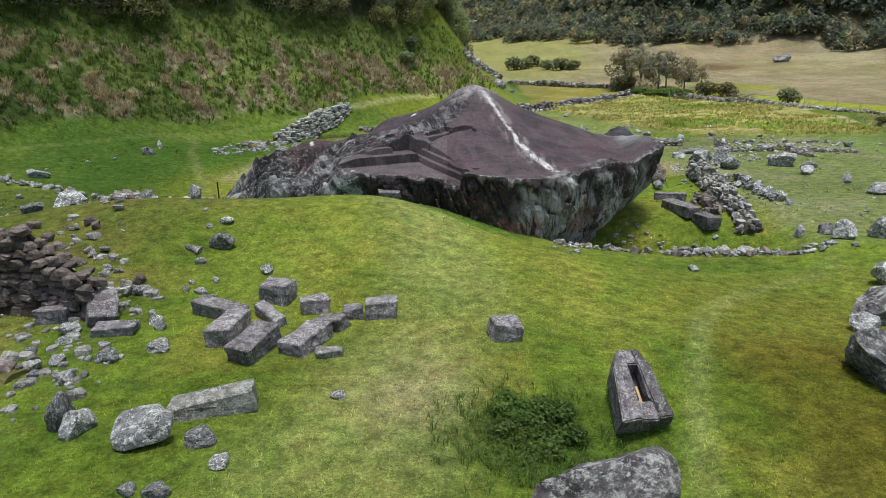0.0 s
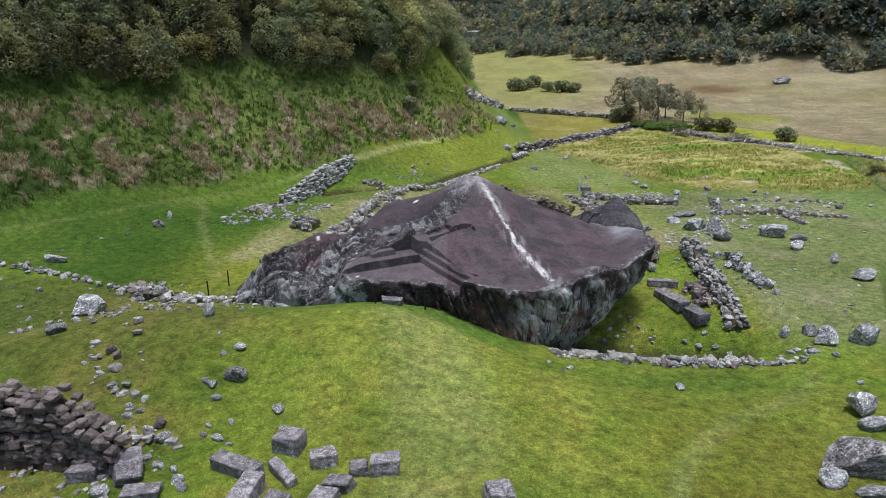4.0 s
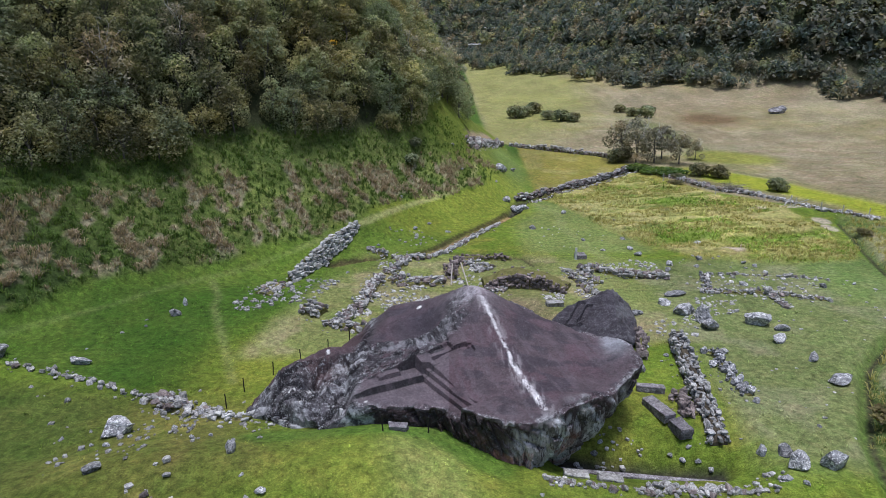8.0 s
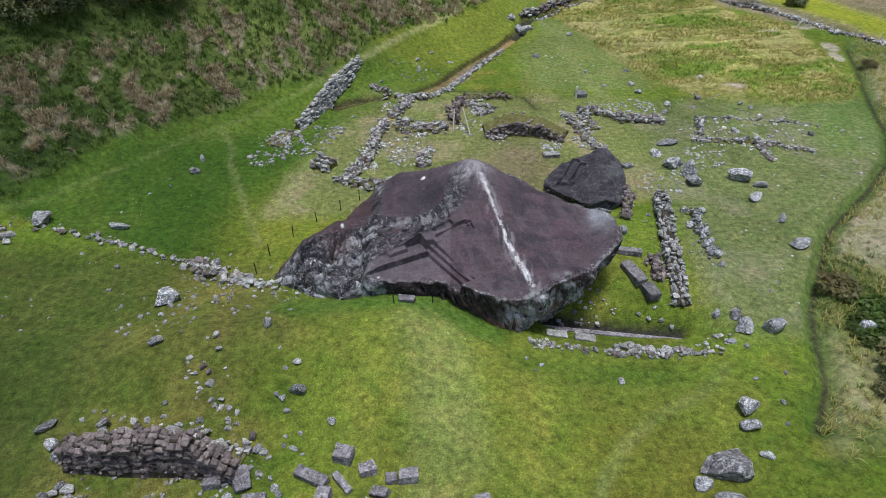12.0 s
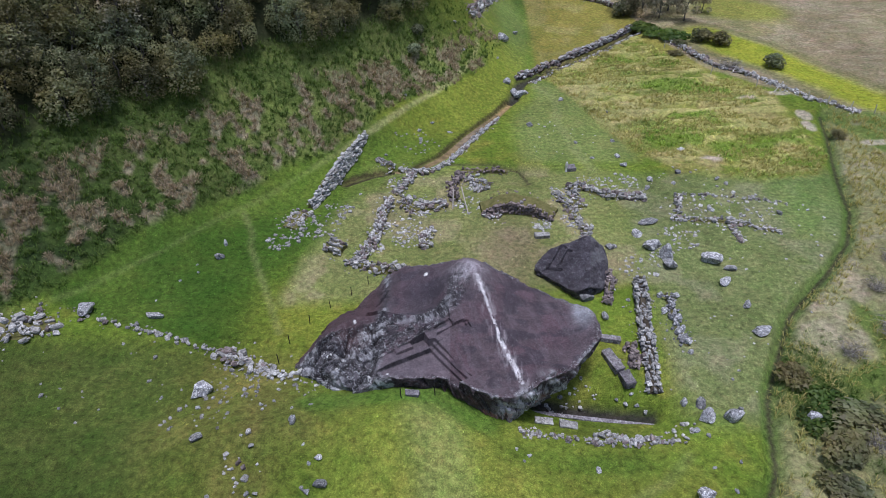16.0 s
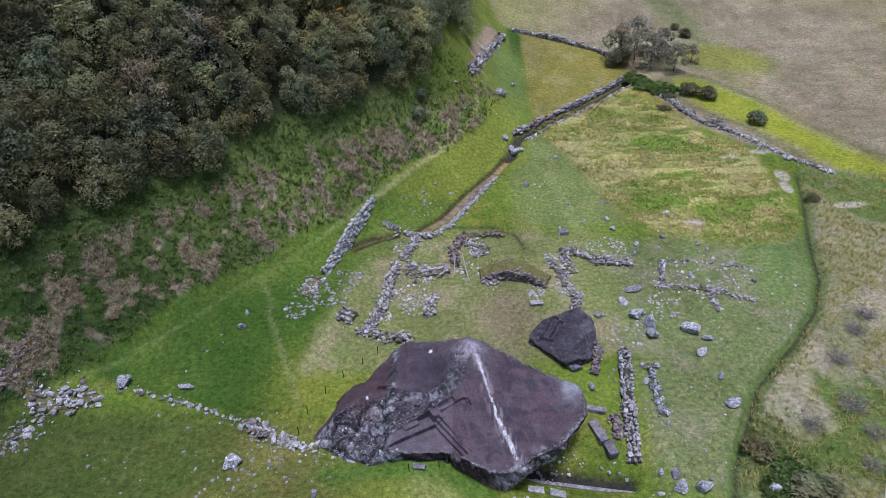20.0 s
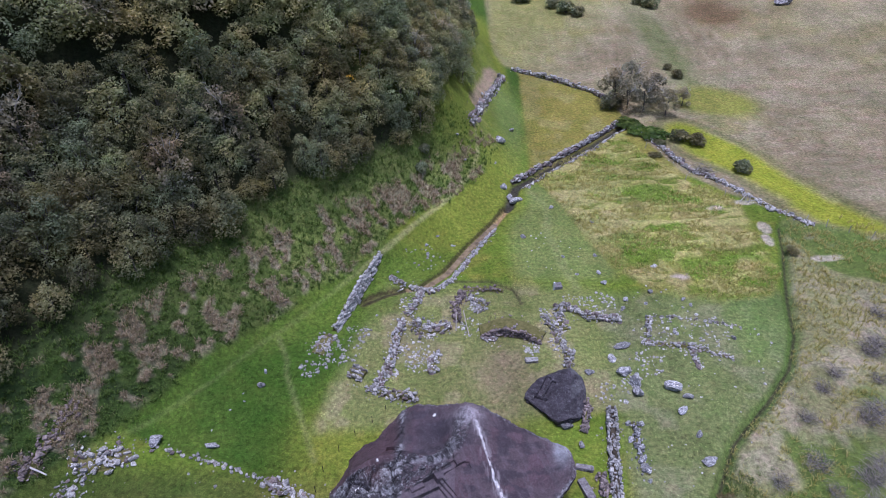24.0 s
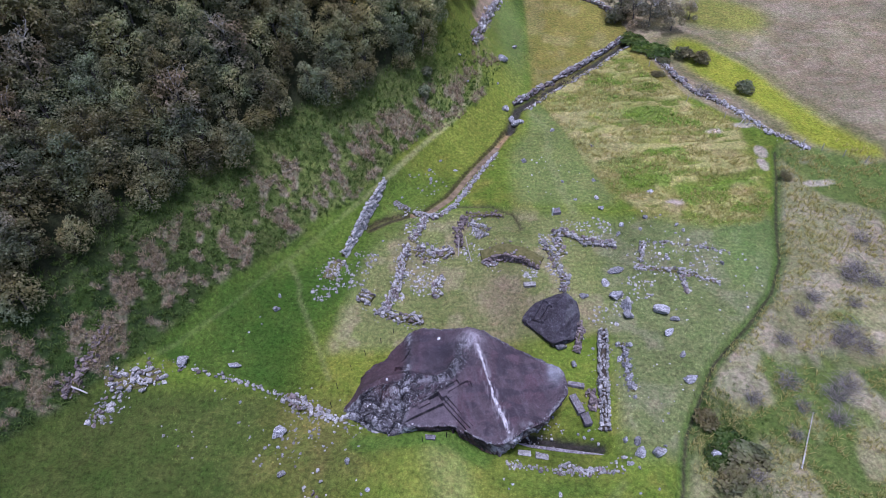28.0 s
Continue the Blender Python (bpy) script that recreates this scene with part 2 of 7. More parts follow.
WHITEPAINT = earth_material("white paint", (0.72, 0.72, 0.70), (0.82, 0.82, 0.80), 6.0)
WATER = water_material()
LEAF_DARK = leaf_material("dark leaves", [(0.124, 0.154, 0.09), (0.166, 0.206, 0.118), (0.213, 0.249, 0.147), (0.281, 0.314, 0.203)])
LEAF_OLIVE = leaf_material("olive leaves", [(0.137, 0.143, 0.079), (0.168, 0.193, 0.091), (0.207, 0.242, 0.115), (0.272, 0.287, 0.179)])
LEAF_GREY = leaf_material("grey leaves", [(0.171, 0.182, 0.142), (0.222, 0.24, 0.182), (0.276, 0.293, 0.227), (0.367, 0.372, 0.301)])
LEAF_LIGHT = leaf_material("light olive leaves", [(0.173, 0.214, 0.109), (0.219, 0.267, 0.135), (0.277, 0.327, 0.18), (0.346, 0.38, 0.244)])
LEAF_FRESH = leaf_material("fresh leaves", [(0.04, 0.09, 0.015), (0.065, 0.13, 0.022), (0.09, 0.165, 0.035), (0.13, 0.20, 0.05)])
# bluer leaf colours for the far woods, haze of the distance mixed in
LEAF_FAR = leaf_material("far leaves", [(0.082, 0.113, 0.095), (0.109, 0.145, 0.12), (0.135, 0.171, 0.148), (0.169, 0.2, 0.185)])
FLOWER = leaf_material("yellow flowers", [(0.55, 0.38, 0.02), (0.65, 0.48, 0.04)])
DRYBLADE = blade_material("dry tussock", [(0.263, 0.207, 0.14), (0.35, 0.274, 0.195), (0.438, 0.356, 0.258), (0.195, 0.184, 0.081)])
GREENBLADE = blade_material("green tussock", [(0.062, 0.115, 0.024), (0.09, 0.149, 0.034), (0.126, 0.187, 0.043), (0.157, 0.199, 0.067)])
PALEBLADE = blade_material("pale tussock", [(0.318, 0.306, 0.085), (0.423, 0.383, 0.14), (0.494, 0.416, 0.186), (0.235, 0.252, 0.054)])

# ---- the lie of the land ----
def sstep(a, b, v):
    u = np.clip((v - a) / (b - a), 0, 1)
    return u * u * (3 - 2 * u)


def bump(x, y, cx, cy, rx, ry, turn=0.0):
    """A smooth hump of height 1 that is gone at about two radii."""
    c, s = np.cos(np.radians(turn)), np.sin(np.radians(turn))
    u, v = (x - cx) * c + (y - cy) * s, (y - cy) * c - (x - cx) * s
    return np.exp(-((u / rx) ** 2 + (v / ry) ** 2))


FOOT_Y = np.array([-60, 20, 36, 46, 54, 60, 66, 72, 80, 88, 99, 112, 130, 150, 190, 260, 420])
FOOT_X = np.array([-110, -46, -33, -26, -20, -14.5, -8.5, -3.0, 3.0, 9.0, 12.5, 13.0, 13.5, 12, -5, -55, -130.0])


def foot(y):
    """The hillside's foot: its x at each y."""
    f = lambda v: np.interp(v, FOOT_Y, FOOT_X)
    return (f(y - 5) + f(y - 2.5) + f(y) + f(y + 2.5) + f(y + 5)) / 5


def uphill(x, y):
    """Metres from the hillside's foot, square to it, uphill positive."""
    g = (foot(y + 3) - foot(y - 3)) / 6
    return (foot(y) - x) / np.sqrt(1 + g * g)


def ripple(x, y, k, seed):
    r = np.random.RandomState(seed)
    z = 0.0
    for i in range(7):
        a, p, f = r.uniform(0, 6.283), r.uniform(0, 6.283), k * r.uniform(0.6, 1.6)
        z = z + np.sin((x * np.cos(a) + y * np.sin(a)) * f + p)
    return z / 7


def off_line(x, y, line):
    """Distance in plan from a line of points."""
    best = np.full(np.shape(x), 1e9)
    for (ax, ay), (bx, by) in zip(line, line[1:]):
        ux, uy = bx - ax, by - ay
        t = np.clip(((x - ax) * ux + (y - ay) * uy) / (ux * ux + uy * uy), 0, 1)
        best = np.minimum(best, np.hypot(x - ax - t * ux, y - ay - t * uy))
    return best


CANAL = [(-11.4, 60.4), (-8.7, 62.3), (-6.1, 63.4), (-3.6, 63.9), (-0.6, 67.0), (2.6, 72.8), (6.6, 79.0), (9.0, 83.6)]
CANAL_UPPER = [(9.0, 83.6), (10.6, 89.6), (15.9, 94.7), (21.2, 99.8), (26.8, 105.1), (32.2, 110.2)]
DITCH = [(48.4, 77), (46.6, 71), (43.0, 61.0), (41.0, 54.2), (38.2, 49.0), (34.0, 44.2), (30.4, 40.8), (28.4, 38.8), (25.9, 34.6), (23.3, 30.3), (22.3, 27.3), (21.4, 24.0), (19.4, 20.8)]
RILL = [(0.2, 65.0), (5.0, 65.2), (8.2, 63.4), (9.0, 60.6)]
TRENCH = [(6.4, 30.9), (10.4, 30.4), (14.8, 29.5)]
KERB = [(6.6, 29.7), (10.5, 29.2), (14.8, 28.5)]
CHANNELS = [(CANAL, 1.0, 0.55), (CANAL_UPPER, 1.2, 0.8), (DITCH, 0.9, 0.55), (RILL, 0.5, 0.2), (TRENCH, 0.95, 0.5)]


def far_side(x, y):
    """Metres from the foot of the valley's other side, uphill positive."""
    return (x - 128) * 0.971 + (y - 200) * 0.237 + 32 * sstep(188, 224, y) + 18 * sstep(224, 264, y)


def height(x, y):
    x, y = np.asarray(x, float), np.asarray(y, float)
    d = uphill(x, y)
    d = np.minimum(d, 70) + 0.4 * np.clip(d - 70, 0, None)
    z = -0.1 - 0.006 * np.clip(y - 60, 0, 60) + 0.5 * sstep(15, 38, x) + 0.8 * sstep(66, 90, y) * sstep(20, 42, x)
    # hillside, steeper above the tussock belt
    z = z + 0.98 * np.clip(np.sqrt((d - 0.3) ** 2 + 2) + d - 0.6, 0, None) / 2 * (1 - 0.25 * sstep(66, 84, y) * (1 - sstep(6, 14, d)))
    z = z + 0.15 * np.clip(d - 7, 0, 60) + 1.3 * sstep(-17, 0, d) * (1 - 0.7 * sstep(48, 58, y))
    # the front meadow lies higher than the hollow behind it
    front = 1 - sstep(23.5, 28.5, y + 0.14 * np.clip(x, -2, 30) - 1.5 * bump(x, y, -4, 30, 6, 6))
    z = z + 0.8 * front * (1 - sstep(3, 12, x) * sstep(12, 22, y))
    z = z + 1.8 * bump(x, y, -12.0, 26.6, 8.5, 5.0) + 1.1 * bump(x, y, -2.6, 28.5, 4.4, 4.2)
    z = z - 0.3 * bump(x, y, 9.5, 25, 6, 3)
    z = z - 0.9 * bump(x, y, 12.0, 30.6, 5.5, 1.8, -6) - 0.5 * bump(x, y, 9, 31.5, 4, 3)
    z = z - 0.75 * bump(x, y, 2.9, 10.9, 1.9, 1.5)
    # the sunken strip along the dressed kerb
    z = z - 0.9 * (1 - sstep(0.4, 3.0, off_line(x, y, KERB)))
    # the valley floor climbs gently; its other side and its head are steep
    z = z + 0.035 * np.clip(y - 95, 0, 900)
    e = far_side(x, y)
    z = z + 0.05 * np.clip(e + 70, 0, 70) * sstep(100, 180, y) + 0.36 * (np.sqrt(e * e + 150) + e) - 0.1
    z = z + 0.30 * np.clip(y - 470, 0, 900)
    # earth behind the masonry wall of the court
    z = z + 1.0 * bump(x, y, 7.3, 57.7, 3.4, 1.6) + 0.5 * bump(x, y, 11.0, 57.6, 1.4, 2.2)
    # channels and ditches
    for line, wide, deep in CHANNELS:
        z = z - deep * (1 - sstep(0.35 * wide, wide, off_line(x, y, line)))
    return z

def lattice(x, y, size, seed):
    """Smooth value noise, 0 to 1."""
    u, v = np.asarray(x, float) / size, np.asarray(y, float) / size
    i, j = np.floor(u).astype(np.int64), np.floor(v).astype(np.int64)
    f, g = u - i, v - j
    f, g = f * f * (3 - 2 * f), g * g * (3 - 2 * g)

    def at(a, b):
        h = (a * 374761393 + b * 668265263 + seed * 982451653) & 0xFFFFFFFF
        h = ((h ^ (h >> 13)) * 1274126177) & 0xFFFFFFFF
        return ((h ^ (h >> 16)) & 0xFFFF) / 65535.0

    return (at(i, j) * (1 - f) + at(i + 1, j) * f) * (1 - g) + (at(i, j + 1) * (1 - f) + at(i + 1, j + 1) * f) * g


def fbm(x, y, size, seed, octaves=4):
    return sum(lattice(x, y, size / 2 ** k, seed + k) * 0.5 ** k for k in range(octaves)) / (2 - 0.5 ** (octaves - 1))


def cells(x, y, size, seed):
    """Blocky facets: each cell its own height and tilt. Gives the height (about -0.5 to 0.5) and the distance to the nearest crack."""
    u, v = np.asarray(x, float) / size, np.asarray(y, float) / size
    i, j = np.floor(u).astype(np.int64), np.floor(v).astype(np.int64)

    def at(a, b, k):
        h = (a * 374761393 + b * 668265263 + (seed + k) * 982451653) & 0xFFFFFFFF
        h = ((h ^ (h >> 13)) * 1274126177) & 0xFFFFFFFF
        return ((h ^ (h >> 16)) & 0xFFFF) / 65535.0

    f1, f2, z = np.full(u.shape, 9.0), np.full(u.shape, 9.0), np.zeros(u.shape)
    for a in (-1, 0, 1):
        for b in (-1, 0, 1):
            cx, cy = i + a + at(i + a, j + b, 0), j + b + at(i + a, j + b, 1)
            d = np.hypot(u - cx, v - cy)
            h = at(i + a, j + b, 2) - 0.5 + (u - cx) * 0.9 * (at(i + a, j + b, 3) - 0.5) + (v - cy) * 0.9 * (at(i + a, j + b, 4) - 0.5)
            near = d < f1
            f2 = np.where(near, f1, np.minimum(f2, d))
            z = np.where(near, h, z)
            f1 = np.where(near, d, f1)
    return z, f2 - f1


# boundaries of the sorts of turf, in plan
FOOTPATH = [(7.5, 17.3), (6.5, 15.0), (5.6, 12.7), (5.07, 11.0), (4.65, 9.5)]
FOOTPATH_UP = [(7.5, 17.3), (9.05, 19.5), (11.0, 21.5), (14.0, 23.1), (16.0, 25.1)]
MEADOW_TRACK = [(-2.0, 10.0), (-0.6, 15.0), (0.2, 20.0), (-0.5, 25.0), (-1.5, 29.0)]
HILL_PATH = [(-35.1, 36.1), (-30.8, 40.2), (-26.0, 46.0), (-22.1, 51.9), (-16.3, 59.7), (-12.4, 64.7), (-8.8, 69.5), (-5.4, 74.5), (-0.8, 81.2), (2.9, 87.8), (4.4, 93.5), (4.1, 100.5), (7, 112)]
SIDE_PATH = [(-20.5, 53.0), (-18.9, 49.8), (-18.5, 47.5), (-16.1, 42.3), (-13.7, 36.8)]
LAWN_PATH = [(16.5, 64), (15.2, 70), (14.2, 76), (15.0, 84), (12.5, 88)]


def rough_field(x, y):
    """The tussocky field behind the ruins."""
    edge = np.interp(x, [12, 14, 17, 19.5, 22, 27, 34, 41, 44], [96, 92, 85, 76, 68.5, 62.5, 60.5, 61.5, 66])
    top = np.interp(x, [12, 31.5, 33.5, 38.7, 43, 48], [94, 108, 100, 88.5, 84.5, 80])
    return sstep(-1.0, 1.0, y - edge) * (1 - sstep(-1, 1, y - top)) * (1 - sstep(43, 45, x)) * sstep(10, 14, x)


def beyond_ditch(x, y):
    dx = np.interp(y, [18, 20.8, 24, 27.3, 30.3, 34.6, 38.8, 40.8, 44.2, 49.0, 54.2, 61, 71, 77, 82], [18.6, 19.4, 21.4, 22.3, 23.3, 25.9, 28.4, 30.4, 34.0, 38.2, 41.0, 43.0, 46.6, 48.4, 50])
    return sstep(-0.3, 0.7, x - dx) * (1 - sstep(76, 80, y)) * sstep(18, 22, y)


def tussock_belt(x, y):
    """The unmown belt at the foot of the wood."""
    d = uphill(x, y)
    lo = 2.0 + 1.8 * (fbm(x, y, 6, 5) - 0.5) + 1.8 * sstep(64, 74, y)
    return sstep(lo - 0.5, lo + 0.7, d) * (1 - 0.6 * sstep(84, 98, y))


def dry_patch(x, y):
    """Where the belt's tussocks have turned to straw."""
    d = uphill(x, y)
    return sstep(0.55, 0.60, fbm(x, y, 1.15, 51, 2) + 0.30 * (fbm(x, y, 6, 55) - 0.5) + 0.045 * sstep(52, 66, y)) * sstep(1.6, 3.0, d) * (1 - sstep(7.5, 9.5, d + 2.0 * (fbm(x, y, 6, 57) - 0.5)))


def pasture(x, y):
    """Dry grazing beyond the far field wall."""
    top = np.interp(x, [8, 13.7, 24, 29.4, 32.5, 34, 38.7, 43, 48, 56, 80], [142, 138.5, 131.2, 126.3, 119, 108, 91, 86, 81, 76, 67])
    return sstep(0, 2, y - top) * sstep(9, 12, x - 0 * y)


def turf(x, y):
    """Colour of the ground cover with some painted shade, before the blades' own variation."""
    x, y = np.asarray(x, float), np.asarray(y, float)
    n1, n2, n3 = fbm(x, y, 9, 11), fbm(x, y, 3.2, 21), fbm(x, y, 25, 31)

    def lay(c, mask, new_c):
        return c + (np.array(new_c) - c) * np.clip(mask, 0, 1)[..., None]

    c = np.ones(x.shape + (3,)) * np.array((0.148, 0.198, 0.026))
    c = lay(c, sstep(0.35, 0.65, n1), (0.122, 0.172, 0.021))
    c = lay(c, 0.8 * sstep(0.48, 0.62, n2), (0.200, 0.205, 0.036))
    c = lay(c, 0.85 * sstep(-8, -13, x) * (1 - sstep(32, 37, y)), (0.118, 0.130, 0.028))
    c = lay(c, 0.55 * sstep(-7, -12, x) * (1 - sstep(30, 36, y)) * sstep(0.48, 0.60, n2), (0.215, 0.190, 0.055))
    c = lay(c, 0.7 * sstep(0.54, 0.66, fbm(x, y, 1.4, 33)) * (1 - sstep(26, 30, y)), (0.092, 0.138, 0.022))
    c = lay(c, 0.8 * sstep(-15, -22, x + 3 * (n1 - 0.5)) * (1 - sstep(33, 37, y)), (0.054, 0.082, 0.017))
    c = lay(c, 0.6 * bump(x, y, -12.5, 27.0, 6.0, 3.2) * (0.4 + n2), (0.200, 0.180, 0.055))
    # olive autumn turf of the near meadow
    olive = sstep(5.5, 8, x) * (1 - sstep(19, 23, y)) * (1 - sstep(13, 17, x + 0.3 * (y - 14)))
    c = lay(c, 0.85 * olive * (0.6 + 0.6 * n2), (0.120, 0.096, 0.012))
    c = lay(c, 0.75 * sstep(14, 18, y) * (1 - sstep(26, 29, y)) * sstep(-10, -4, x) * (1 - sstep(14, 19, x)) * (0.6 + 0.5 * n2), (0.222, 0.245, 0.042))
    # pale trodden strip through the meadow
    c = lay(c, 0.60 * (1 - sstep(0.5, 3.2, off_line(x, y, MEADOW_TRACK) + 2.0 * (n2 - 0.5))), (0.265, 0.285, 0.095))
    c = lay(c, 0.75 * bump(x, y, -0.6, 12.8, 1.3, 2.0) * (0.5 + n2), (0.33, 0.29, 0.15))
    c = lay(c, 0.75 * (1 - sstep(0.12, 0.42, off_line(x, y, FOOTPATH))) * (0.5 + n2), (0.25, 0.28, 0.09))
    c = lay(c, 0.55 * (1 - sstep(0.15, 0.6, off_line(x, y, FOOTPATH_UP))), (0.27, 0.28, 0.09))
    c = lay(c, 0.9 * bump(x, y, 1.8, 11.3, 1.5, 1.3), (0.045, 0.095, 0.012))
    c = c * (1 - 0.05 * (1 - sstep(25, 29, y)))[..., None]
    # lush green at the boulder's foot; left lawn lush too, with painted valley shade
    lawn = sstep(34.0, 35.4, y + 0.265 * (x + 18)) * (1 - sstep(-18, -8, x - 0.35 * (y - 42) + 3 * (n2 - 0.5))) * (1 - tussock_belt(x, y))
    c = lay(c, lawn, (0.056, 0.106, 0.014))
    c = lay(c, 0.8 * lawn * sstep(0.45, 0.65, n1), (0.088, 0.132, 0.021))
    c = lay(c, 0.6 * lawn * sstep(0.55, 0.64, n2), (0.050, 0.100, 0.014))
    c = lay(c, 0.7 * bump(x, y, -12.5, 39, 4.0, 4.5), (0.205, 0.210, 0.032))
    c = lay(c, 0.8 * (1 - sstep(0.5, 1.6, off_line(x, y, [(-9.5, 28.4), (-6, 28.6), (-2.5, 29.2), (0, 29.0), (2.5, 27.4)]))), (0.09, 0.165, 0.025))
    c = lay(c, 0.7 * bump(x, y, 10.5, 24.6, 5.5, 1.1, -4), (0.085, 0.16, 0.02))
    # ruin field: short, greyish, worn
    ruin = sstep(40.5, 43, y - 0.1 * x) * (1 - sstep(62, 66, y)) * sstep(-13.5, -11, x - 0.2 * (y - 50)) * (1 - sstep(16, 22, x))
    c = lay(c, 0.85 * ruin, (0.200, 0.208, 0.078))
    c = lay(c, 0.9 * ruin * sstep(0.50, 0.62, n2), (0.27, 0.24, 0.125))
    c = lay(c, 0.9 * bump(x, y, 5.6, 47.5, 3.4, 5.2) * (0.5 + n2), (0.215, 0.165, 0.105))
    right = sstep(16, 19, x - 0.05 * (y - 35)) * sstep(26, 30, y) * (1 - sstep(60, 64, y))
    c = lay(c, 0.85 * right, (0.185, 0.205, 0.085))
    c = lay(c, 0.8 * right * sstep(0.48, 0.62, n2), (0.225, 0.225, 0.12))
    c = lay(c, 0.7 * right * sstep(31, 37, x) * sstep(46, 54, y), (0.125, 0.185, 0.05))
    c = lay(c, 0.75 * sstep(7, 10, x) * sstep(64, 67, y) * (1 - sstep(88, 92, y)) * (1 - rough_field(x, y)) * (1 - sstep(21, 24, x)), (0.185, 0.215, 0.075))
    c = lay(c, 0.5 * (1 - sstep(0.3, 0.9, off_line(x, y, LAWN_PATH))), (0.23, 0.245, 0.10))
    f = rough_field(x, y)
    c = lay(c, f, (0.255, 0.250, 0.066))
    warp = 5.0 * (fbm(x, y, 9, 47) - 0.5)
    wave = fbm(x * 0.42 + warp, y * 1.5 + 0.8 * warp, 2.6, 41, 3)
    crest = 1 - np.abs(2 * wave - 1) * 3.2
    c = lay(c, 0.9 * f * sstep(0.47, 0.60, fbm(x, y, 5.0, 48)), (0.335, 0.275, 0.115))
    c = lay(c, 0.75 * f * sstep(0.25, 0.75, crest), (0.385, 0.345, 0.135))
    c = lay(c, 0.85 * f * sstep(0.56, 0.66, wave), (0.135, 0.175, 0.026))
    c = lay(c, 0.9 * f * sstep(0.57, 0.65, fbm(x * 0.6, y * 1.2, 4.0, 43)), (0.135, 0.200, 0.026))
    c = lay(c, 0.7 * f * np.clip(1.5 * bump(x, y, 21, 83, 7, 9), 0, 1) * sstep(0.42, 0.55, n2), (0.330, 0.290, 0.130))
    g = beyond_ditch(x, y)
    c = lay(c, g, (0.255, 0.235, 0.12))
    c = lay(c, g * sstep(0.48, 0.60, n2), (0.33, 0.285, 0.19))
    c = lay(c, g * sstep(0.55, 0.65, n1), (0.125, 0.165, 0.04))
    c = lay(c, g * bump(x, y, 26.5, 29.5, 3.5, 5), (0.09, 0.135, 0.02))
    # hillside
    d = uphill(x, y)
    t = tussock_belt(x, y)
    # belt darker towards its near end, the valley's shade put into the turf
    far = sstep(40, 68, y)[..., None]
    c = c + (np.array((0.030, 0.050, 0.015)) * (1 - far) + np.array((0.160, 0.190, 0.052)) * far - c) * t[..., None]
    c = lay(c, 0.6 * t * sstep(0.52, 0.62, fbm(x, y, 2.6, 53)), (0.060, 0.095, 0.020))
    c = lay(c, 0.8 * dry_patch(x, y) * t * (0.7 + 0.3 * sstep(40, 62, y)), (0.33, 0.27, 0.20))
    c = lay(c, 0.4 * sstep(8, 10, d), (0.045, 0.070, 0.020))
    # dark inside of the wood, shade put into the ground colour below it
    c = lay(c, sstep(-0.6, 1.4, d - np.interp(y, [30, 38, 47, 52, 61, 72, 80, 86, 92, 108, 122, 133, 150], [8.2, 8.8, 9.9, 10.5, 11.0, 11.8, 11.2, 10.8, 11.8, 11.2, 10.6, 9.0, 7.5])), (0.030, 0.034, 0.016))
    c = lay(c, 0.7 * sstep(50, 60, y) * sstep(-7, -4, d) * (1 - t) * (1 - sstep(11, 13, x)), (0.115, 0.165, 0.024))
    c = lay(c, 0.85 * sstep(68, 74, y) * sstep(-7, -3, d) * (1 - t) * (1 - sstep(11, 13, x)), (0.185, 0.210, 0.030))
    up = sstep(90, 93, y) * (1 - sstep(1, 3, d)) * (1 - rough_field(x, y))
    c = lay(c, up * sstep(13.5, 14.5, x - 0.04 * (y - 110)), (0.225, 0.195, 0.045))
    c = lay(c, 0.7 * up * sstep(14, 15, x) * sstep(0.46, 0.60, fbm(x, y, 4.0, 46)), (0.27, 0.235, 0.085))
    c = lay(c, 0.9 * np.clip(1.5 * bump(x, y, 10.8, 113, 2.8, 13), 0, 1) * (1 - sstep(130, 136, y)), (0.150, 0.200, 0.055))
    c = lay(c, 0.85 * (1 - sstep(0.7, 1.7, off_line(x, y, [(4.6, 107), (6.2, 117.7), (8.8, 130)]) + 1.5 * (n2 - 0.5))), (0.36, 0.26, 0.195))
    q = pasture(x, y)
    c = lay(c, q, (0.262, 0.204, 0.130))
    c = lay(c, 0.8 * q * sstep(0.50, 0.64, fbm(x * 0.5, y, 16, 61)), (0.285, 0.24, 0.115))
    c = lay(c, 0.6 * q * sstep(0.56, 0.66, fbm(x * 0.4, y, 11, 63)), (0.16, 0.115, 0.065))
    c = lay(c, q * sstep(0.50, 0.60, fbm(x * 0.22, y, 5.0, 65)) * 0.5, (0.34, 0.295, 0.20))
    c = lay(c, q * sstep(0.54, 0.64, fbm(x * 0.3, y, 7.0, 67)) * 0.45, (0.215, 0.180, 0.105))
    c = lay(c, 0.5 * q * sstep(0.50, 0.62, fbm(x * 0.6, y, 2.6, 68)), (0.205, 0.165, 0.100))
    c = lay(c, 0.6 * q * sstep(0.50, 0.60, fbm(x * 0.8, y, 1.3, 70)), (0.315, 0.26, 0.178))
    c = lay(c, 0.5 * q * sstep(0.54, 0.62, fbm(x * 0.7, y, 4.5, 69)) * (1 - sstep(20, 32, x - 0.25 * (y - 130))), (0.255, 0.225, 0.060))
    c = lay(c, 0.9 * q * np.clip(1.6 * bump(x, y, 68, 172, 8, 9) * (0.5 + n1), 0, 1), (0.150, 0.095, 0.050))
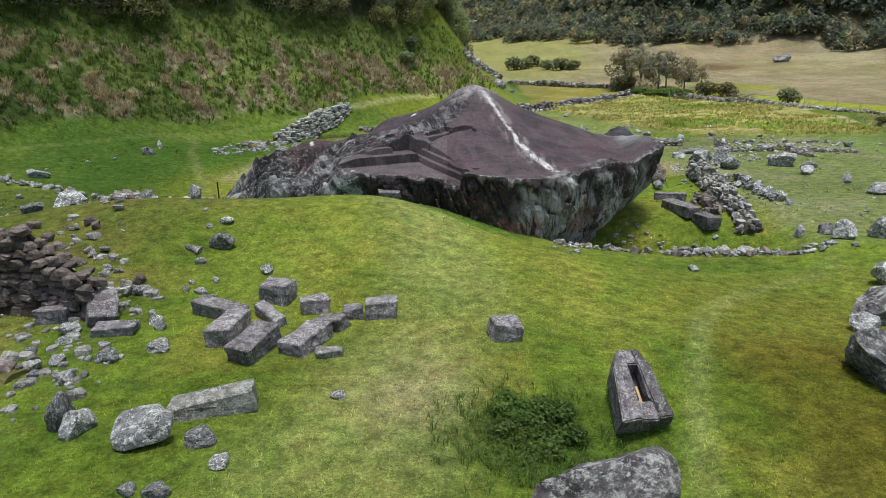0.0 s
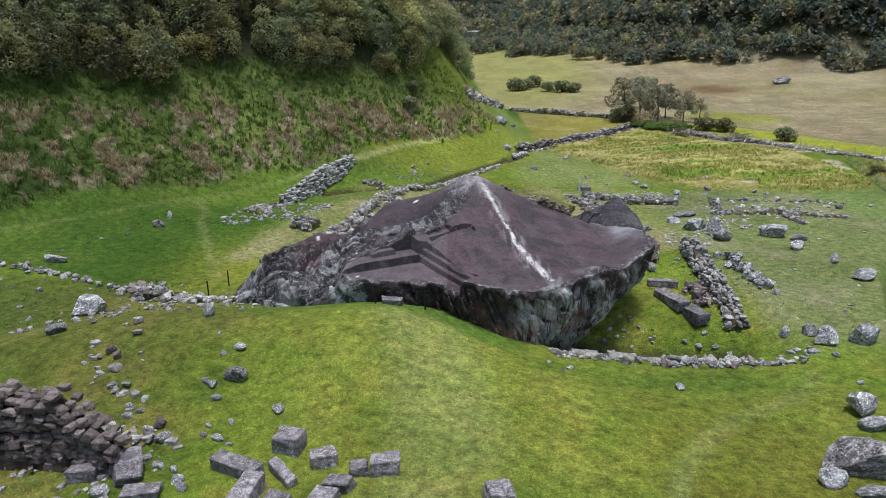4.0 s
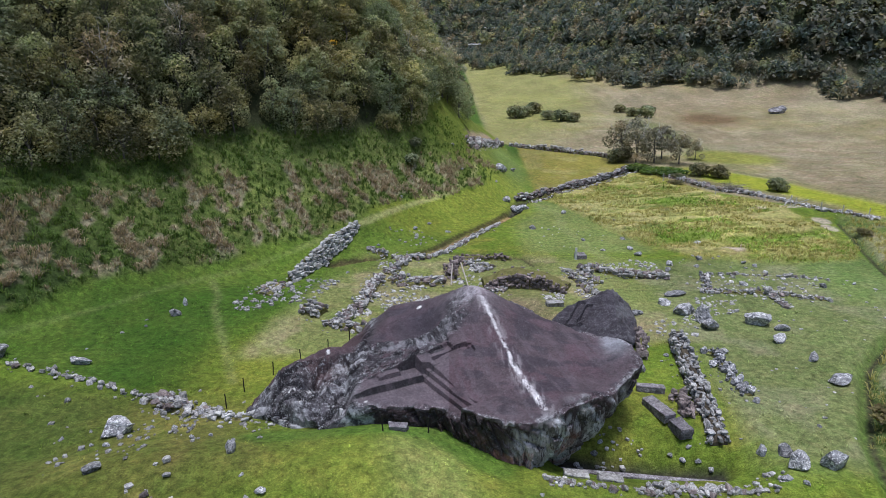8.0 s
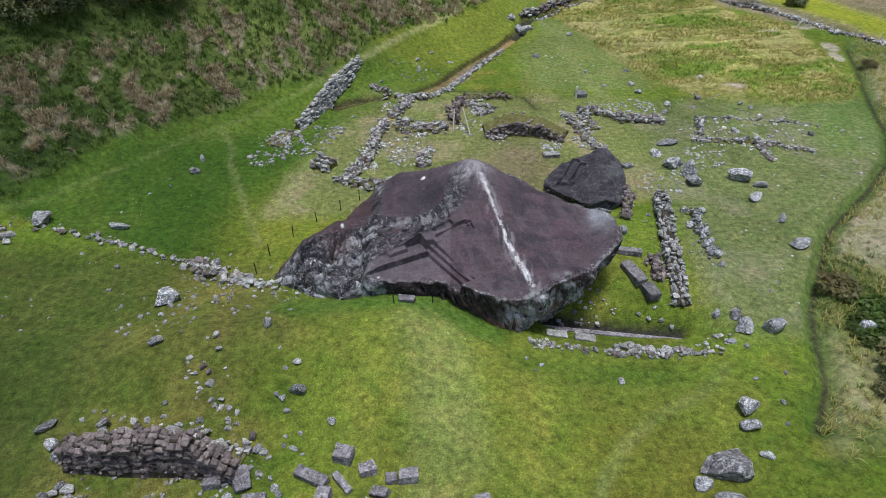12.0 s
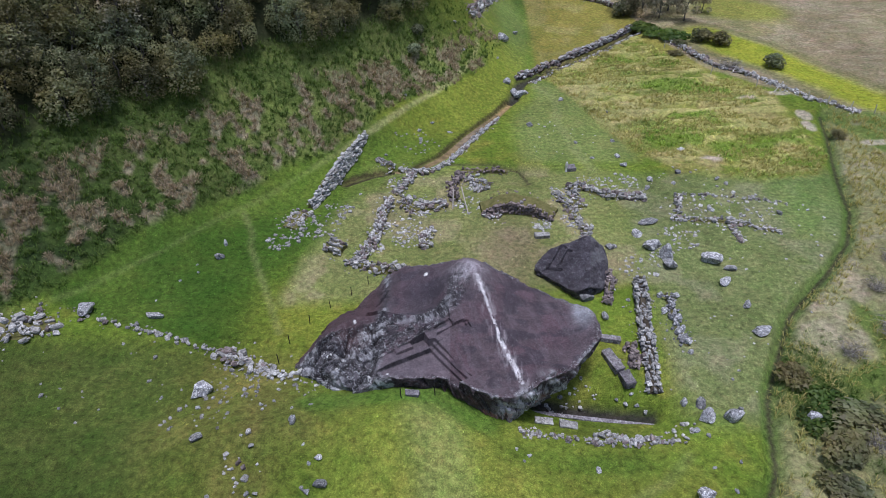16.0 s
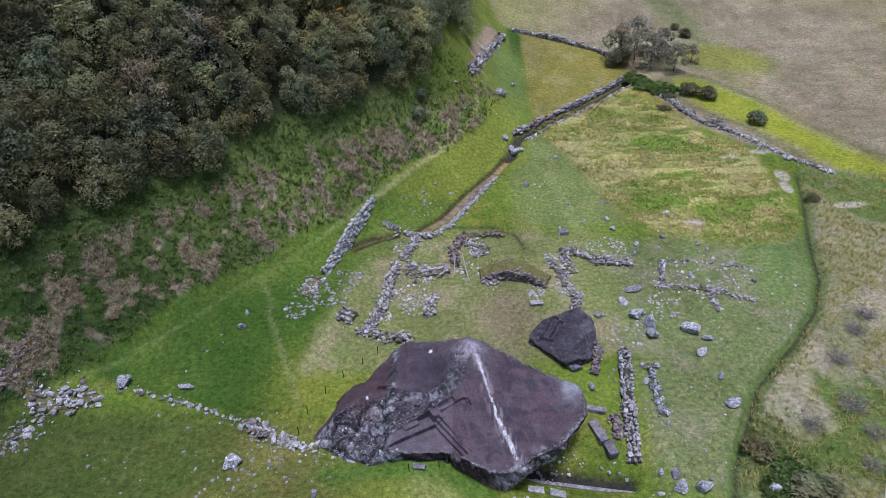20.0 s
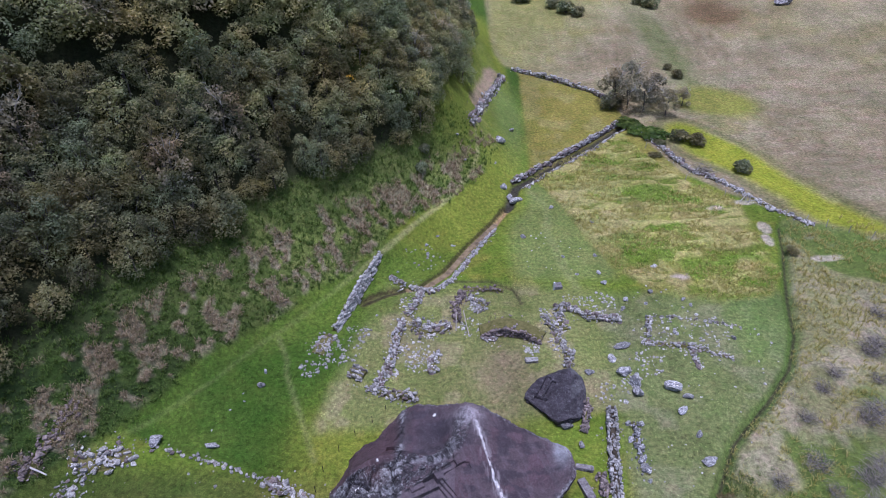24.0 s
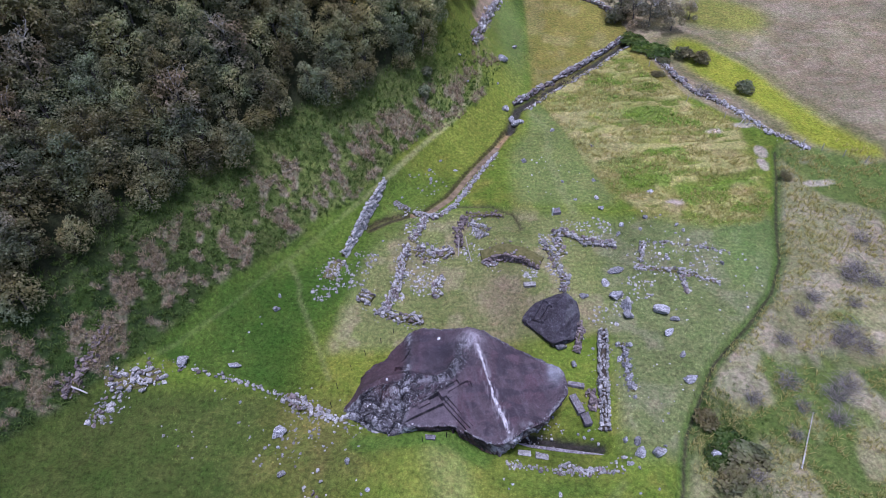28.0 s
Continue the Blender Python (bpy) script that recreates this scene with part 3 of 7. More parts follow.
    c = lay(c, 0.7 * q * np.clip(1.4 * bump(x, y, 50, 148, 4, 26) * (0.5 + n1), 0, 1), (0.135, 0.160, 0.055))
    strip = q * (1 - sstep(2.5, 5.5, off_line(x, y, [(43, 107), (49.4, 95.6), (55.3, 83), (60, 76)]) + 4 * (n1 - 0.5)))
    c = lay(c, 0.95 * strip, (0.245, 0.265, 0.022))
    c = lay(c, 0.7 * q * (1 - sstep(0.3, 1.4, np.abs(off_line(x, y, [(43, 107), (49.4, 95.6), (55.3, 83), (60, 76)]) + 4 * (n1 - 0.5) - 5.2))), (0.15, 0.14, 0.06))
    c = lay(c, q * (1 - sstep(4, 9, off_line(x, y, [(51, 121), (55, 119)]) + 4 * (n1 - 0.5))), (0.22, 0.215, 0.05))
    c = lay(c, 0.8 * q * sstep(170, 240, y + 2.0 * (50 - x)) * (1 - sstep(38, 56, x - 0.04 * (y - 200))), (0.26, 0.25, 0.085))
    # worn ground: paths, bare patches; then sandy, green and dark channel beds
    c = lay(c, 0.62 * (1 - sstep(0.10, 0.40, off_line(x, y, HILL_PATH) + 0.3 * (n2 - 0.5))) * (0.18 + 0.82 * sstep(60, 68, y)), (0.36, 0.34, 0.16))
    c = lay(c, 0.35 * (1 - sstep(0.1, 0.45, off_line(x, y, SIDE_PATH))), (0.25, 0.25, 0.11))
    for bx, by, rx, ry in ((40.2, 81.2, 1.5, 0.9), (46.0, 76.5, 1.0, 1.6), (45.4, 73.6, 1.0, 1.5), (51.5, 69.5, 2.2, 0.9), (53.4, 69.8, 1.0, 0.6), (30.5, 65.3, 1.4, 0.6), (45.0, 83.0, 2.0, 0.8)):
        c = lay(c, sstep(0.35, 0.55, bump(x, y, bx, by, rx, ry) * (0.6 + 0.8 * n2)), (0.43, 0.37, 0.29))
    c = lay(c, 1 - sstep(0.2, 0.55, off_line(x, y, CANAL)), (0.33, 0.22, 0.115))
    c = lay(c, (1 - sstep(0.3, 0.7, off_line(x, y, CANAL))) * (1 - sstep(-5.0, -4.0, x)), (0.11, 0.115, 0.035))
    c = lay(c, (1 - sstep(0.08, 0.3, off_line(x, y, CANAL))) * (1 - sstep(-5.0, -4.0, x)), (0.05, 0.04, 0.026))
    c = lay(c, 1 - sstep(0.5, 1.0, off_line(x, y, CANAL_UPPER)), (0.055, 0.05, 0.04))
    c = lay(c, 0.75 * (1 - sstep(0.3, 1.1, off_line(x, y, DITCH))) * (0.5 + n2), (0.085, 0.145, 0.026))
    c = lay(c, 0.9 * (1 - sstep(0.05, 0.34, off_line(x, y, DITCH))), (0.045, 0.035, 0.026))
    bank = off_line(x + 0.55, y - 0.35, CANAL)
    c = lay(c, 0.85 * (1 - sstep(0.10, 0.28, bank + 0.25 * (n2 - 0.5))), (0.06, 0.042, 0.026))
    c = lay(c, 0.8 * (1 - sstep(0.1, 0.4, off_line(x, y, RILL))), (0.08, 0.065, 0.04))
    # the shaded slot behind the kerb, its darkness painted on the trench bed
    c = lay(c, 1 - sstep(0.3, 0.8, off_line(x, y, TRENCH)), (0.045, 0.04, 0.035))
    e = far_side(x, y)
    c = lay(c, sstep(-2, 6, e), (0.06, 0.065, 0.035))
    c = lay(c, 0.7 * sstep(470, 520, y) * sstep(0.48, 0.6, n3), (0.20, 0.23, 0.09))
    return c


def relief_of_turf(x, y):
    """Hummocks and tussocks on top of the lie of the land."""
    t = tussock_belt(x, y) * (1 - sstep(9, 12, uphill(x, y)))
    r = 0.05 * (fbm(x, y, 2.2, 71) - 0.5) + 0.16 * (fbm(x, y, 7, 73, 2) - 0.5)
    warp = 5.0 * (fbm(x, y, 9, 47) - 0.5)
    r = r + rough_field(x, y) * (0.45 * (fbm(x * 0.55, y * 1.2, 1.5, 75, 3) - 0.5) + 0.9 * (0.5 - np.abs(fbm(x * 0.42 + warp, y * 1.5 + 0.8 * warp, 2.6, 41, 3) - 0.5) * 2.5))
    r = r + beyond_ditch(x, y) * 0.7 * (fbm(x, y, 2.4, 77, 3) - 0.5)
    return r + t * 0.65 * (fbm(x, y, 1.7, 79, 3) - 0.5)


def level(x, y):
    """The ground's final height."""
    return height(x, y) + relief_of_turf(np.asarray(x, float), np.asarray(y, float))


GRID = {}


def stand(x, y):
    """The ground sheet's height at a point."""
    gx, gy, gz = GRID["x"], GRID["y"], GRID["z"]
    i = min(max(int(np.searchsorted(gx, x)) - 1, 0), len(gx) - 2)
    j = min(max(int(np.searchsorted(gy, y)) - 1, 0), len(gy) - 2)
    f, g = (x - gx[i]) / (gx[i + 1] - gx[i]), (y - gy[j]) / (gy[j + 1] - gy[j])
    return float((gz[j, i] * (1 - f) + gz[j, i + 1] * f) * (1 - g) + (gz[j + 1, i] * (1 - f) + gz[j + 1, i + 1] * f) * g)


def stands(x, y):
    """The same for arrays."""
    gx, gy, gz = GRID["x"], GRID["y"], GRID["z"]
    i = np.clip(np.searchsorted(gx, x) - 1, 0, len(gx) - 2)
    j = np.clip(np.searchsorted(gy, y) - 1, 0, len(gy) - 2)
    f, g = (x - gx[i]) / (gx[i + 1] - gx[i]), (y - gy[j]) / (gy[j + 1] - gy[j])
    return (gz[j, i] * (1 - f) + gz[j, i + 1] * f) * (1 - g) + (gz[j + 1, i] * (1 - f) + gz[j + 1, i + 1] * f) * g


def part(name, bm, material, parent=None, label=""):
    me = bpy.data.meshes.new(name)
    bm.to_mesh(me)
    bm.free()
    me.materials.append(material)
    ob = new(name, me)
    if parent:
        ob.parent = parent
    if label:
        ob["label"] = label
    return ob


def sheet(name, verts, faces, material, smooth=True):
    """A mesh from numpy arrays; faces all have the same number of corners."""
    me = bpy.data.meshes.new(name)
    k = faces.shape[1]
    me.vertices.add(len(verts))
    me.vertices.foreach_set("co", np.ascontiguousarray(verts, dtype=np.float32).ravel())
    me.loops.add(faces.size)
    me.loops.foreach_set("vertex_index", np.ascontiguousarray(faces, dtype=np.int32).ravel())
    me.polygons.add(len(faces))
    me.polygons.foreach_set("loop_start", np.arange(0, faces.size, k, dtype=np.int32))
    me.polygons.foreach_set("use_smooth", np.full(len(faces), smooth))
    me.materials.append(material)
    me.update(calc_edges=True)
    return me


def tint(me, name, rgb):
    a = me.attributes.new(name, "FLOAT_COLOR", "POINT")
    full = np.ones((len(rgb), 4), np.float32)
    full[:, :3] = rgb
    a.data.foreach_set("color", full.ravel())


def spaced(lo, hi, step, far0, far1, grow=1.10):
    v = list(np.arange(lo, hi + 1e-6, step))
    s, a = step, lo
    while a > far0:
        s *= grow
        a -= s
        v.insert(0, a)
    s, a = step, v[-1]
    while a < far1:
        s *= grow
        a += s
        v.append(a)
    return np.array(v)


def ground_sheet():
    gx, gy = spaced(-40, 52, 0.33, -700, 1100), spaced(8, 112, 0.33, -250, 1700)
    X, Y = np.meshgrid(gx, gy)
    x, y = X.ravel(), Y.ravel()
    idx = np.arange(len(gx) * len(gy)).reshape(len(gy), len(gx))
    quads = np.stack([idx[:-1, :-1], idx[:-1, 1:], idx[1:, 1:], idx[1:, :-1]], -1).reshape(-1, 4)
    z = level(x, y)
    GRID.update(x=gx, y=gy, z=z.reshape(len(gy), len(gx)))
    me = sheet("ground", np.stack([x, y, z], 1), quads, TURF)
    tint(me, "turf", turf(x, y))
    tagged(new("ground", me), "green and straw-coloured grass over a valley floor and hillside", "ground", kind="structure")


ground_sheet()

# ---- the great carved boulder ----
def closed_line(points, n):
    """A smooth closed line through points (Catmull-Rom), with n samples."""
    p = np.array(points, float)
    k = len(p)
    u = np.linspace(0, k, n, endpoint=False)
    i = u.astype(int)
    f = (u - i)[:, None]
    a, b, c, d = p[(i - 1) % k], p[i % k], p[(i + 1) % k], p[(i + 2) % k]
    return 0.5 * (2 * b + (c - a) * f + (2 * a - 5 * b + 4 * c - d) * f ** 2 + (3 * b - a - 3 * c + d) * f ** 3)


# rim in plan, with the metres by which the foot draws in (an overhang) or spreads out (minus)
RIM = [(-11.7, 33.3, -0.1), (-11.4, 35.0, 0.1), (-9.8, 37.1, 0.0), (-7.1, 39.2, 0.0), (-5.1, 40.8, 0.0), (-3.6, 41.0, 0.0), (-0.9, 40.0, 0.2),
       (2.5, 39.4, 0.3), (5.4, 38.3, 0.6), (8.1, 37.3, 1.2), (10.6, 35.9, 1.8), (11.3, 34.4, 2.3), (10.9, 32.6, 2.9), (9.5, 30.7, 3.0),
       (7.8, 29.5, 2.4), (6.2, 28.8, 1.4), (5.1, 28.1, 0.6), (3.9, 27.8, 0.15), (2.5, 28.2, 0.2), (1.2, 28.9, 0.3), (-0.2, 29.7, 0.2),
       (-2.2, 29.75, 0.1), (-4.8, 29.65, 0.0), (-6.7, 29.5, -0.4), (-9.0, 30.5, -0.5), (-11.0, 31.9, -0.4)]


def ramp(v, xs, ys):
    return np.interp(v, xs, ys)


def boulder_top(x, y):
    r = np.hypot(x - 1.7, (y - 38.0) * 0.98)
    z = 2.75 + 3.75 * np.clip(1 - r / 9.3, 0, 1) ** 1.5 + 0.42 * sstep(4.0, 8.0, x) + 0.30 * sstep(8.5, 10.5, x)
    z = 5.9 - 0.5 * (np.sqrt((5.9 - z) ** 2 + 0.16) + 5.9 - z) + 0.20 * bump(x, y, 1.4, 38.0, 1.4, 0.8)
    # long spine with the pale vein, and the crest that runs to the terraces
    z = z + 0.16 * np.exp(-((x - (1.9 + (38 - y) * 0.37)) / 1.1) ** 2) * sstep(28, 34, y)
    z = z - 0.35 * bump(x, y, 8.0, 32.6, 2.4, 2.6) + 0.35 * bump(x, y, 10.6, 34.4, 0.8, 1.6) + 0.3 * bump(x, y, 7.7, 29.6, 0.9, 0.6)
    z = z - 0.42 * np.clip(-3.8 - x, 0, 9)
    z = z - 1.65 * bump(x, y, -2.0, 36.5, 2.0, 1.5, 20) + 0.35 * bump(x, y, -3.2, 40.4, 1.6, 0.8)
    z = z + 0.25 * bump(x, y, 0.5, 32.9, 1.5, 0.9) - 0.28 * bump(x, y, 0.6, 30.3, 1.1, 1.0)
    zc = ramp(x, [-12.2, -11, -9.6, -8, -6, -4, -2.3, -0.8, 0.3, 1.8], [0.35, 1.1, 2.5, 3.1, 3.25, 3.6, 3.95, 4.55, 4.95, 5.2])
    yc = ramp(x, [-12, -10, -8, -6, -4.6, -3.2, -1.9, -0.8, 0.3, 1.0], [32.6, 33.7, 34.6, 35.2, 35.3, 34.7, 34.3, 34.7, 35.6, 36.6])
    off = y - yc
    back = zc - 0.55 * np.clip(off, 0, 0.8) - 0.30 * np.clip(off, 0, 9) ** 1.2
    fore = zc - ramp(x, [-12, -5.6, -4.9, -1.8, -0.7, 0.6], [0.42, 0.34, 0.09, 0.09, 0.42, 0.85]) * np.clip(-off, 0, 9)
    left = np.where(off > 0, back, fore) + 0.20 * np.exp(-(off / 0.4) ** 2) * (x > -5) * (x < 0.8)
    left = left + 0.35 * bump(x, y, -9.0, 33.2, 0.9, 1.3, 30) + 0.25 * bump(x, y, -6.8, 34.9, 1.0, 0.8) - 0.45 * bump(x, y, -7.8, 32.6, 0.5, 1.1, -25) - 0.3 * bump(x, y, -10.3, 35.0, 0.9, 1.2)
    h = 0.06
    left = left - 4.0 * sstep(0.9, 1.8, x)
    z = 0.5 * (z + left + np.sqrt((z - left) ** 2 + h * h))
    # terraces cut square into the front of the crest: n runs into the rock, m to the stair at the end
    n = (y - 31.91) * 0.883 - (x + 1.25) * 0.469
    u = (x + 1.25) * 0.883 + (y - 31.91) * 0.469
    m = (x + 1.25) * 0.737 + (y - 31.91) * 0.676
    low = 2.76 + 0.18 * n
    step = np.where(n < 0, low, np.where(n < 0.92, 3.16 + 0.08 * n, 9))
    step = np.where((u > -2.4) & (u < -1.15) & (n > 0.48), np.maximum(step, 3.48), step)
    stair = np.where(m > 0.62, 9, np.where(m > 0.34, low + 0.52, np.where(m > 0.04, low + 0.26, step)))
    step = np.where(n < 0.3, stair, np.where(m > 0.1 + 0.1 * n, 9, step))
    end = u > -4.75 - 0.35 * n + 0.15 * np.sin(n * 7)
    z = np.where(end & (n < 0.92) & (n > -3.4), np.minimum(z, step), z)
    # seat cut beyond the stair, in two levels, and a small basin on the left hump
    p = (x + 0.52) * 0.898 + (y - 32.27) * 0.44
    q = (y - 32.27) * 0.898 - (x + 0.52) * 0.44
    z = np.where((p > 0.02) & (p < 2.2) & (q > 0.05) & (q < 0.62), np.minimum(z, np.maximum(3.42 + 0.10 * p, z - 0.27)), z)
    z = np.where((p > 0.05) & (p < 1.35) & (q >= 0.62) & (q < 1.2), np.minimum(z, np.maximum(3.86 + 0.08 * p, z - 0.20)), z)
    z = np.where((p > 2.2) & (p < 2.4) & (q > -0.2) & (q < 0.45), z - 0.14, z)
    basin = (np.abs(x + 5.95) < 0.38) & (np.abs(y - 36.45 + 0.3 * (x + 5.95)) < 0.30)
    return np.where(basin, z - 0.40, z)


VEIN = [(2.25, 37.1), (2.45, 36.5), (3.2, 34.2), (4.0, 31.9), (4.7, 30.3), (5.15, 28.9)]


def shoulder_back(x, y):
    """1 on the smooth slope behind the ridge of the left shoulder."""
    ridge = ramp(x, [-12, -11, -10, -9, -7.9, -6.6, -5], [32.3, 32.6, 33.0, 33.5, 34.0, 34.2, 34.6])
    return sstep(-0.1, 0.35, y - ridge) * sstep(-4.8, -6.0, x)


def boulder_tone(x, y, z, side, edge):
    """Crusts, mineral colours, painted light of the terraces; side is 0 on top and grows to 1 at the foot."""
    n = fbm(x, y, 1.3, 101) + 0.35 * (fbm(x * 3, z * 3 + y, 1.0, 103) - 0.5)
    spot = fbm(x + 0.6 * z, y - 0.5 * z, 0.42, 104)
    ang = np.arctan2(y - 33.6, x - 0.6) * 9.0

    def lay(c, mask, new_c):
        return c + (np.array(new_c) - c) * np.clip(mask, 0, 1)[:, None]

    c = np.ones((len(x), 3)) * np.array((0.092, 0.060, 0.071))
    c = lay(c, 0.8 * sstep(0.42, 0.62, fbm(x, y, 2.6, 105)), (0.090, 0.068, 0.076))
    c = lay(c, 0.8 * sstep(0.48, 0.66, fbm(x * 0.7, y * 1.6, 1.1, 107)), (0.050, 0.041, 0.051))
    c = lay(c, 0.5 * sstep(0.52, 0.66, fbm(x * 2.6 + y, y * 0.5, 0.9, 108)), (0.105, 0.084, 0.094))
    # bowl behind the crest, bluish
    c = lay(c, 0.7 * bump(x, y, -2.0, 37.4, 2.0, 2.4, 20), (0.052, 0.046, 0.058))
    # grey, broken rock: left shoulder, crest; then the paler ground of the terraces
    grey = np.clip(sstep(4.4, 5.2, -x) * (1 - shoulder_back(x, y)), 0, 1)
    c = lay(c, grey * (0.75 + 0.4 * n), (0.085, 0.080, 0.089))
    c = lay(c, 0.9 * sstep(0.53, 0.59, n) * grey, (0.37, 0.375, 0.39))
    c = lay(c, 0.9 * sstep(0.51, 0.60, spot) * grey, (0.045, 0.042, 0.046))
    split = cells(x, y, 0.6, 173)[1]
    rift = cells(x, y, 1.7, 171)[1]
    c = lay(c, 0.85 * grey * np.maximum(1 - sstep(0.03, 0.12, split), 1 - sstep(0.02, 0.10, rift)), (0.028, 0.025, 0.028))
    brown = bump(x, y, -7.2, 34.2, 1.3, 0.9, -20)
    c = lay(c, 0.7 * brown, (0.10, 0.070, 0.066))
    crest = off_line(x, y, [(1.2, 37.6), (0.5, 36.0), (-0.4, 34.9), (-1.9, 34.3), (-3.2, 34.5), (-4.8, 34.6)])
    c = lay(c, 0.85 * (1 - sstep(0.15, 0.9, crest)) * sstep(0.46, 0.56, n), (0.24, 0.235, 0.25))
    c = lay(c, 0.9 * (1 - sstep(0.5, 1.2, crest)) * sstep(0.44, 0.52, spot), (0.036, 0.032, 0.037))
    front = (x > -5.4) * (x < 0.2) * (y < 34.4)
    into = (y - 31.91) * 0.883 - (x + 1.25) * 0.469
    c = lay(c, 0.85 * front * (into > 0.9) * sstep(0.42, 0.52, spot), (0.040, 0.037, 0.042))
    # terrace treads paler and risers darker, light and shade painted with the lichen
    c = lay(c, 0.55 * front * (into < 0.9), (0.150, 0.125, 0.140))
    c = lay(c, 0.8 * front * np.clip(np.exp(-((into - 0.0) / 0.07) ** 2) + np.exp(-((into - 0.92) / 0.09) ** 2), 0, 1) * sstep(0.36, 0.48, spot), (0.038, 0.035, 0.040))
    c = lay(c, 0.5 * sstep(0.94, 0.99, edge) * sstep(0.46, 0.58, n), (0.15, 0.145, 0.155))
    # flanks: black crust above, greyer and redder towards the sheltered foot
    flank = sstep(0.0, 0.05, side)
    c = lay(c, flank, (0.052, 0.035, 0.039))
    c = lay(c, 0.8 * flank * sstep(0.54, 0.62, spot), (0.024, 0.021, 0.023))
    slope = flank * (x > 1.0) * (y < 35)
    streak = fbm(ang * 1.5 + 0.9 * z, z * 0.28 + 0.2 * ang, 0.9, 111)
    thin = fbm(ang * 4.0 + 2.6 * z, z * 0.5, 0.9, 112)
    c = lay(c, slope * sstep(3.0, 4.0, x) * sstep(0.30, 0.46, side + 1.2 * (streak - 0.5)), (0.40, 0.375, 0.40))
    c = lay(c, slope * sstep(4.2, 5.4, x) * sstep(0.44, 0.50, streak) * (1 - 0.8 * sstep(8.6, 9.6, x)), (0.52, 0.53, 0.56))
    c = lay(c, 0.9 * slope * sstep(4.4, 6.0, x) * sstep(0.57, 0.63, thin), (0.050, 0.042, 0.045))
    c = lay(c, 0.75 * slope * sstep(0.52, 0.62, fbm(ang * 1.3, z, 1.2, 113)) * sstep(0.3, 0.55, side) * (1 - sstep(6, 8, x)), (0.36, 0.165, 0.135))
    c = lay(c, 0.9 * slope * sstep(0.55, 0.66, thin) * (x < 5) * sstep(0.35, 0.6, side), (0.070, 0.048, 0.046))
    c = lay(c, 0.8 * flank * (x < 2.4) * (x > -0.5) * sstep(0.25, 0.6, side), (0.062, 0.040, 0.036))
    rough_left = flank * (x < -4.0) * (y < 36)
    c = lay(c, rough_left, (0.090, 0.086, 0.095))
    c = lay(c, rough_left * sstep(0.50, 0.57, n), (0.37, 0.375, 0.39))
    c = lay(c, 0.95 * rough_left * sstep(0.50, 0.58, spot), (0.040, 0.037, 0.040))
    # smooth maroon face along the back of the left shoulder
    c = lay(c, 0.92 * shoulder_back(x, y), (0.076, 0.048, 0.054))
    c = lay(c, 0.6 * bump(x, y, -7.4, 33.7, 1.1, 0.7, -25), (0.095, 0.058, 0.064))
    # the pale vein with drips beside it, and the whitened summit
    v = off_line(x + 0.16 * (fbm(x, y, 0.9, 121) - 0.5) + 0.20 * (fbm(x * 3, y, 0.5, 122) - 0.5), y + 0.2 * (spot - 0.5), VEIN)
    wide = ramp(y, [28.3, 29.0, 30, 31.5, 34, 35.5, 36.6, 37.4], [0.10, 0.21, 0.23, 0.20, 0.11, 0.15, 0.24, 0.12])
    streaky = np.clip(0.1 + 1.9 * fbm(x * 7, y * 1.3, 0.5, 123) - 0.9 * sstep(0.55, 0.66, fbm(x * 2.2, y, 0.45, 124)), 0, 1.3)
    c = lay(c, (1 - sstep(0.30 * wide, 1.25 * wide, v)) * streaky * (1 - flank), (0.64, 0.62, 0.63))
    c = lay(c, 0.5 * (1 - sstep(0.2, 0.8, v)) * sstep(0.52, 0.64, fbm(x * 4, y, 0.8, 125)) * (1 - flank), (0.36, 0.33, 0.345))
    c = lay(c, 0.75 * bump(x, y, 1.6, 38.0, 1.3, 1.0) * (0.4 + 0.8 * streaky), (0.34, 0.31, 0.335))
    c = lay(c, 0.9 * np.clip(1.6 * bump(x, y, 10.3, 35.6, 0.7, 1.3), 0, 1) * (0.5 + n) * (side < 0.3), (0.31, 0.32, 0.35))
    c = lay(c, 0.6 * sstep(0.965, 0.99, edge) * (x > 3) * (y < 33) * (1 - flank) * sstep(0.46, 0.56, n), (0.29, 0.29, 0.30))
    c = lay(c, 0.8 * bump(x, y, 7.7, 29.5, 1.2, 0.4) * sstep(0.42, 0.54, n), (0.30, 0.30, 0.31))
    c = lay(c, 0.8 * bump(x, y, 4.8, 28.3, 1.0, 0.4) * sstep(0.42, 0.54, n), (0.30, 0.29, 0.30))
    # bird droppings
    for sx, sy, sr in ((-1.72, 38.97, 0.14), (-8.9, 32.4, 0.06), (-8.65, 32.5, 0.06), (-9.1, 32.25, 0.06), (-7.0, 34.6, 0.09), (-7.6, 31.6, 0.09), (-8.0, 31.0, 0.08), (-5.6, 30.2, 0.08), (-4.2, 29.9, 0.06)):
        c = lay(c, 1 - sstep(0.8 * sr, 1.2 * sr, np.hypot(x - sx, (y - sy) * 0.8)), (0.75, 0.75, 0.73))
    return c


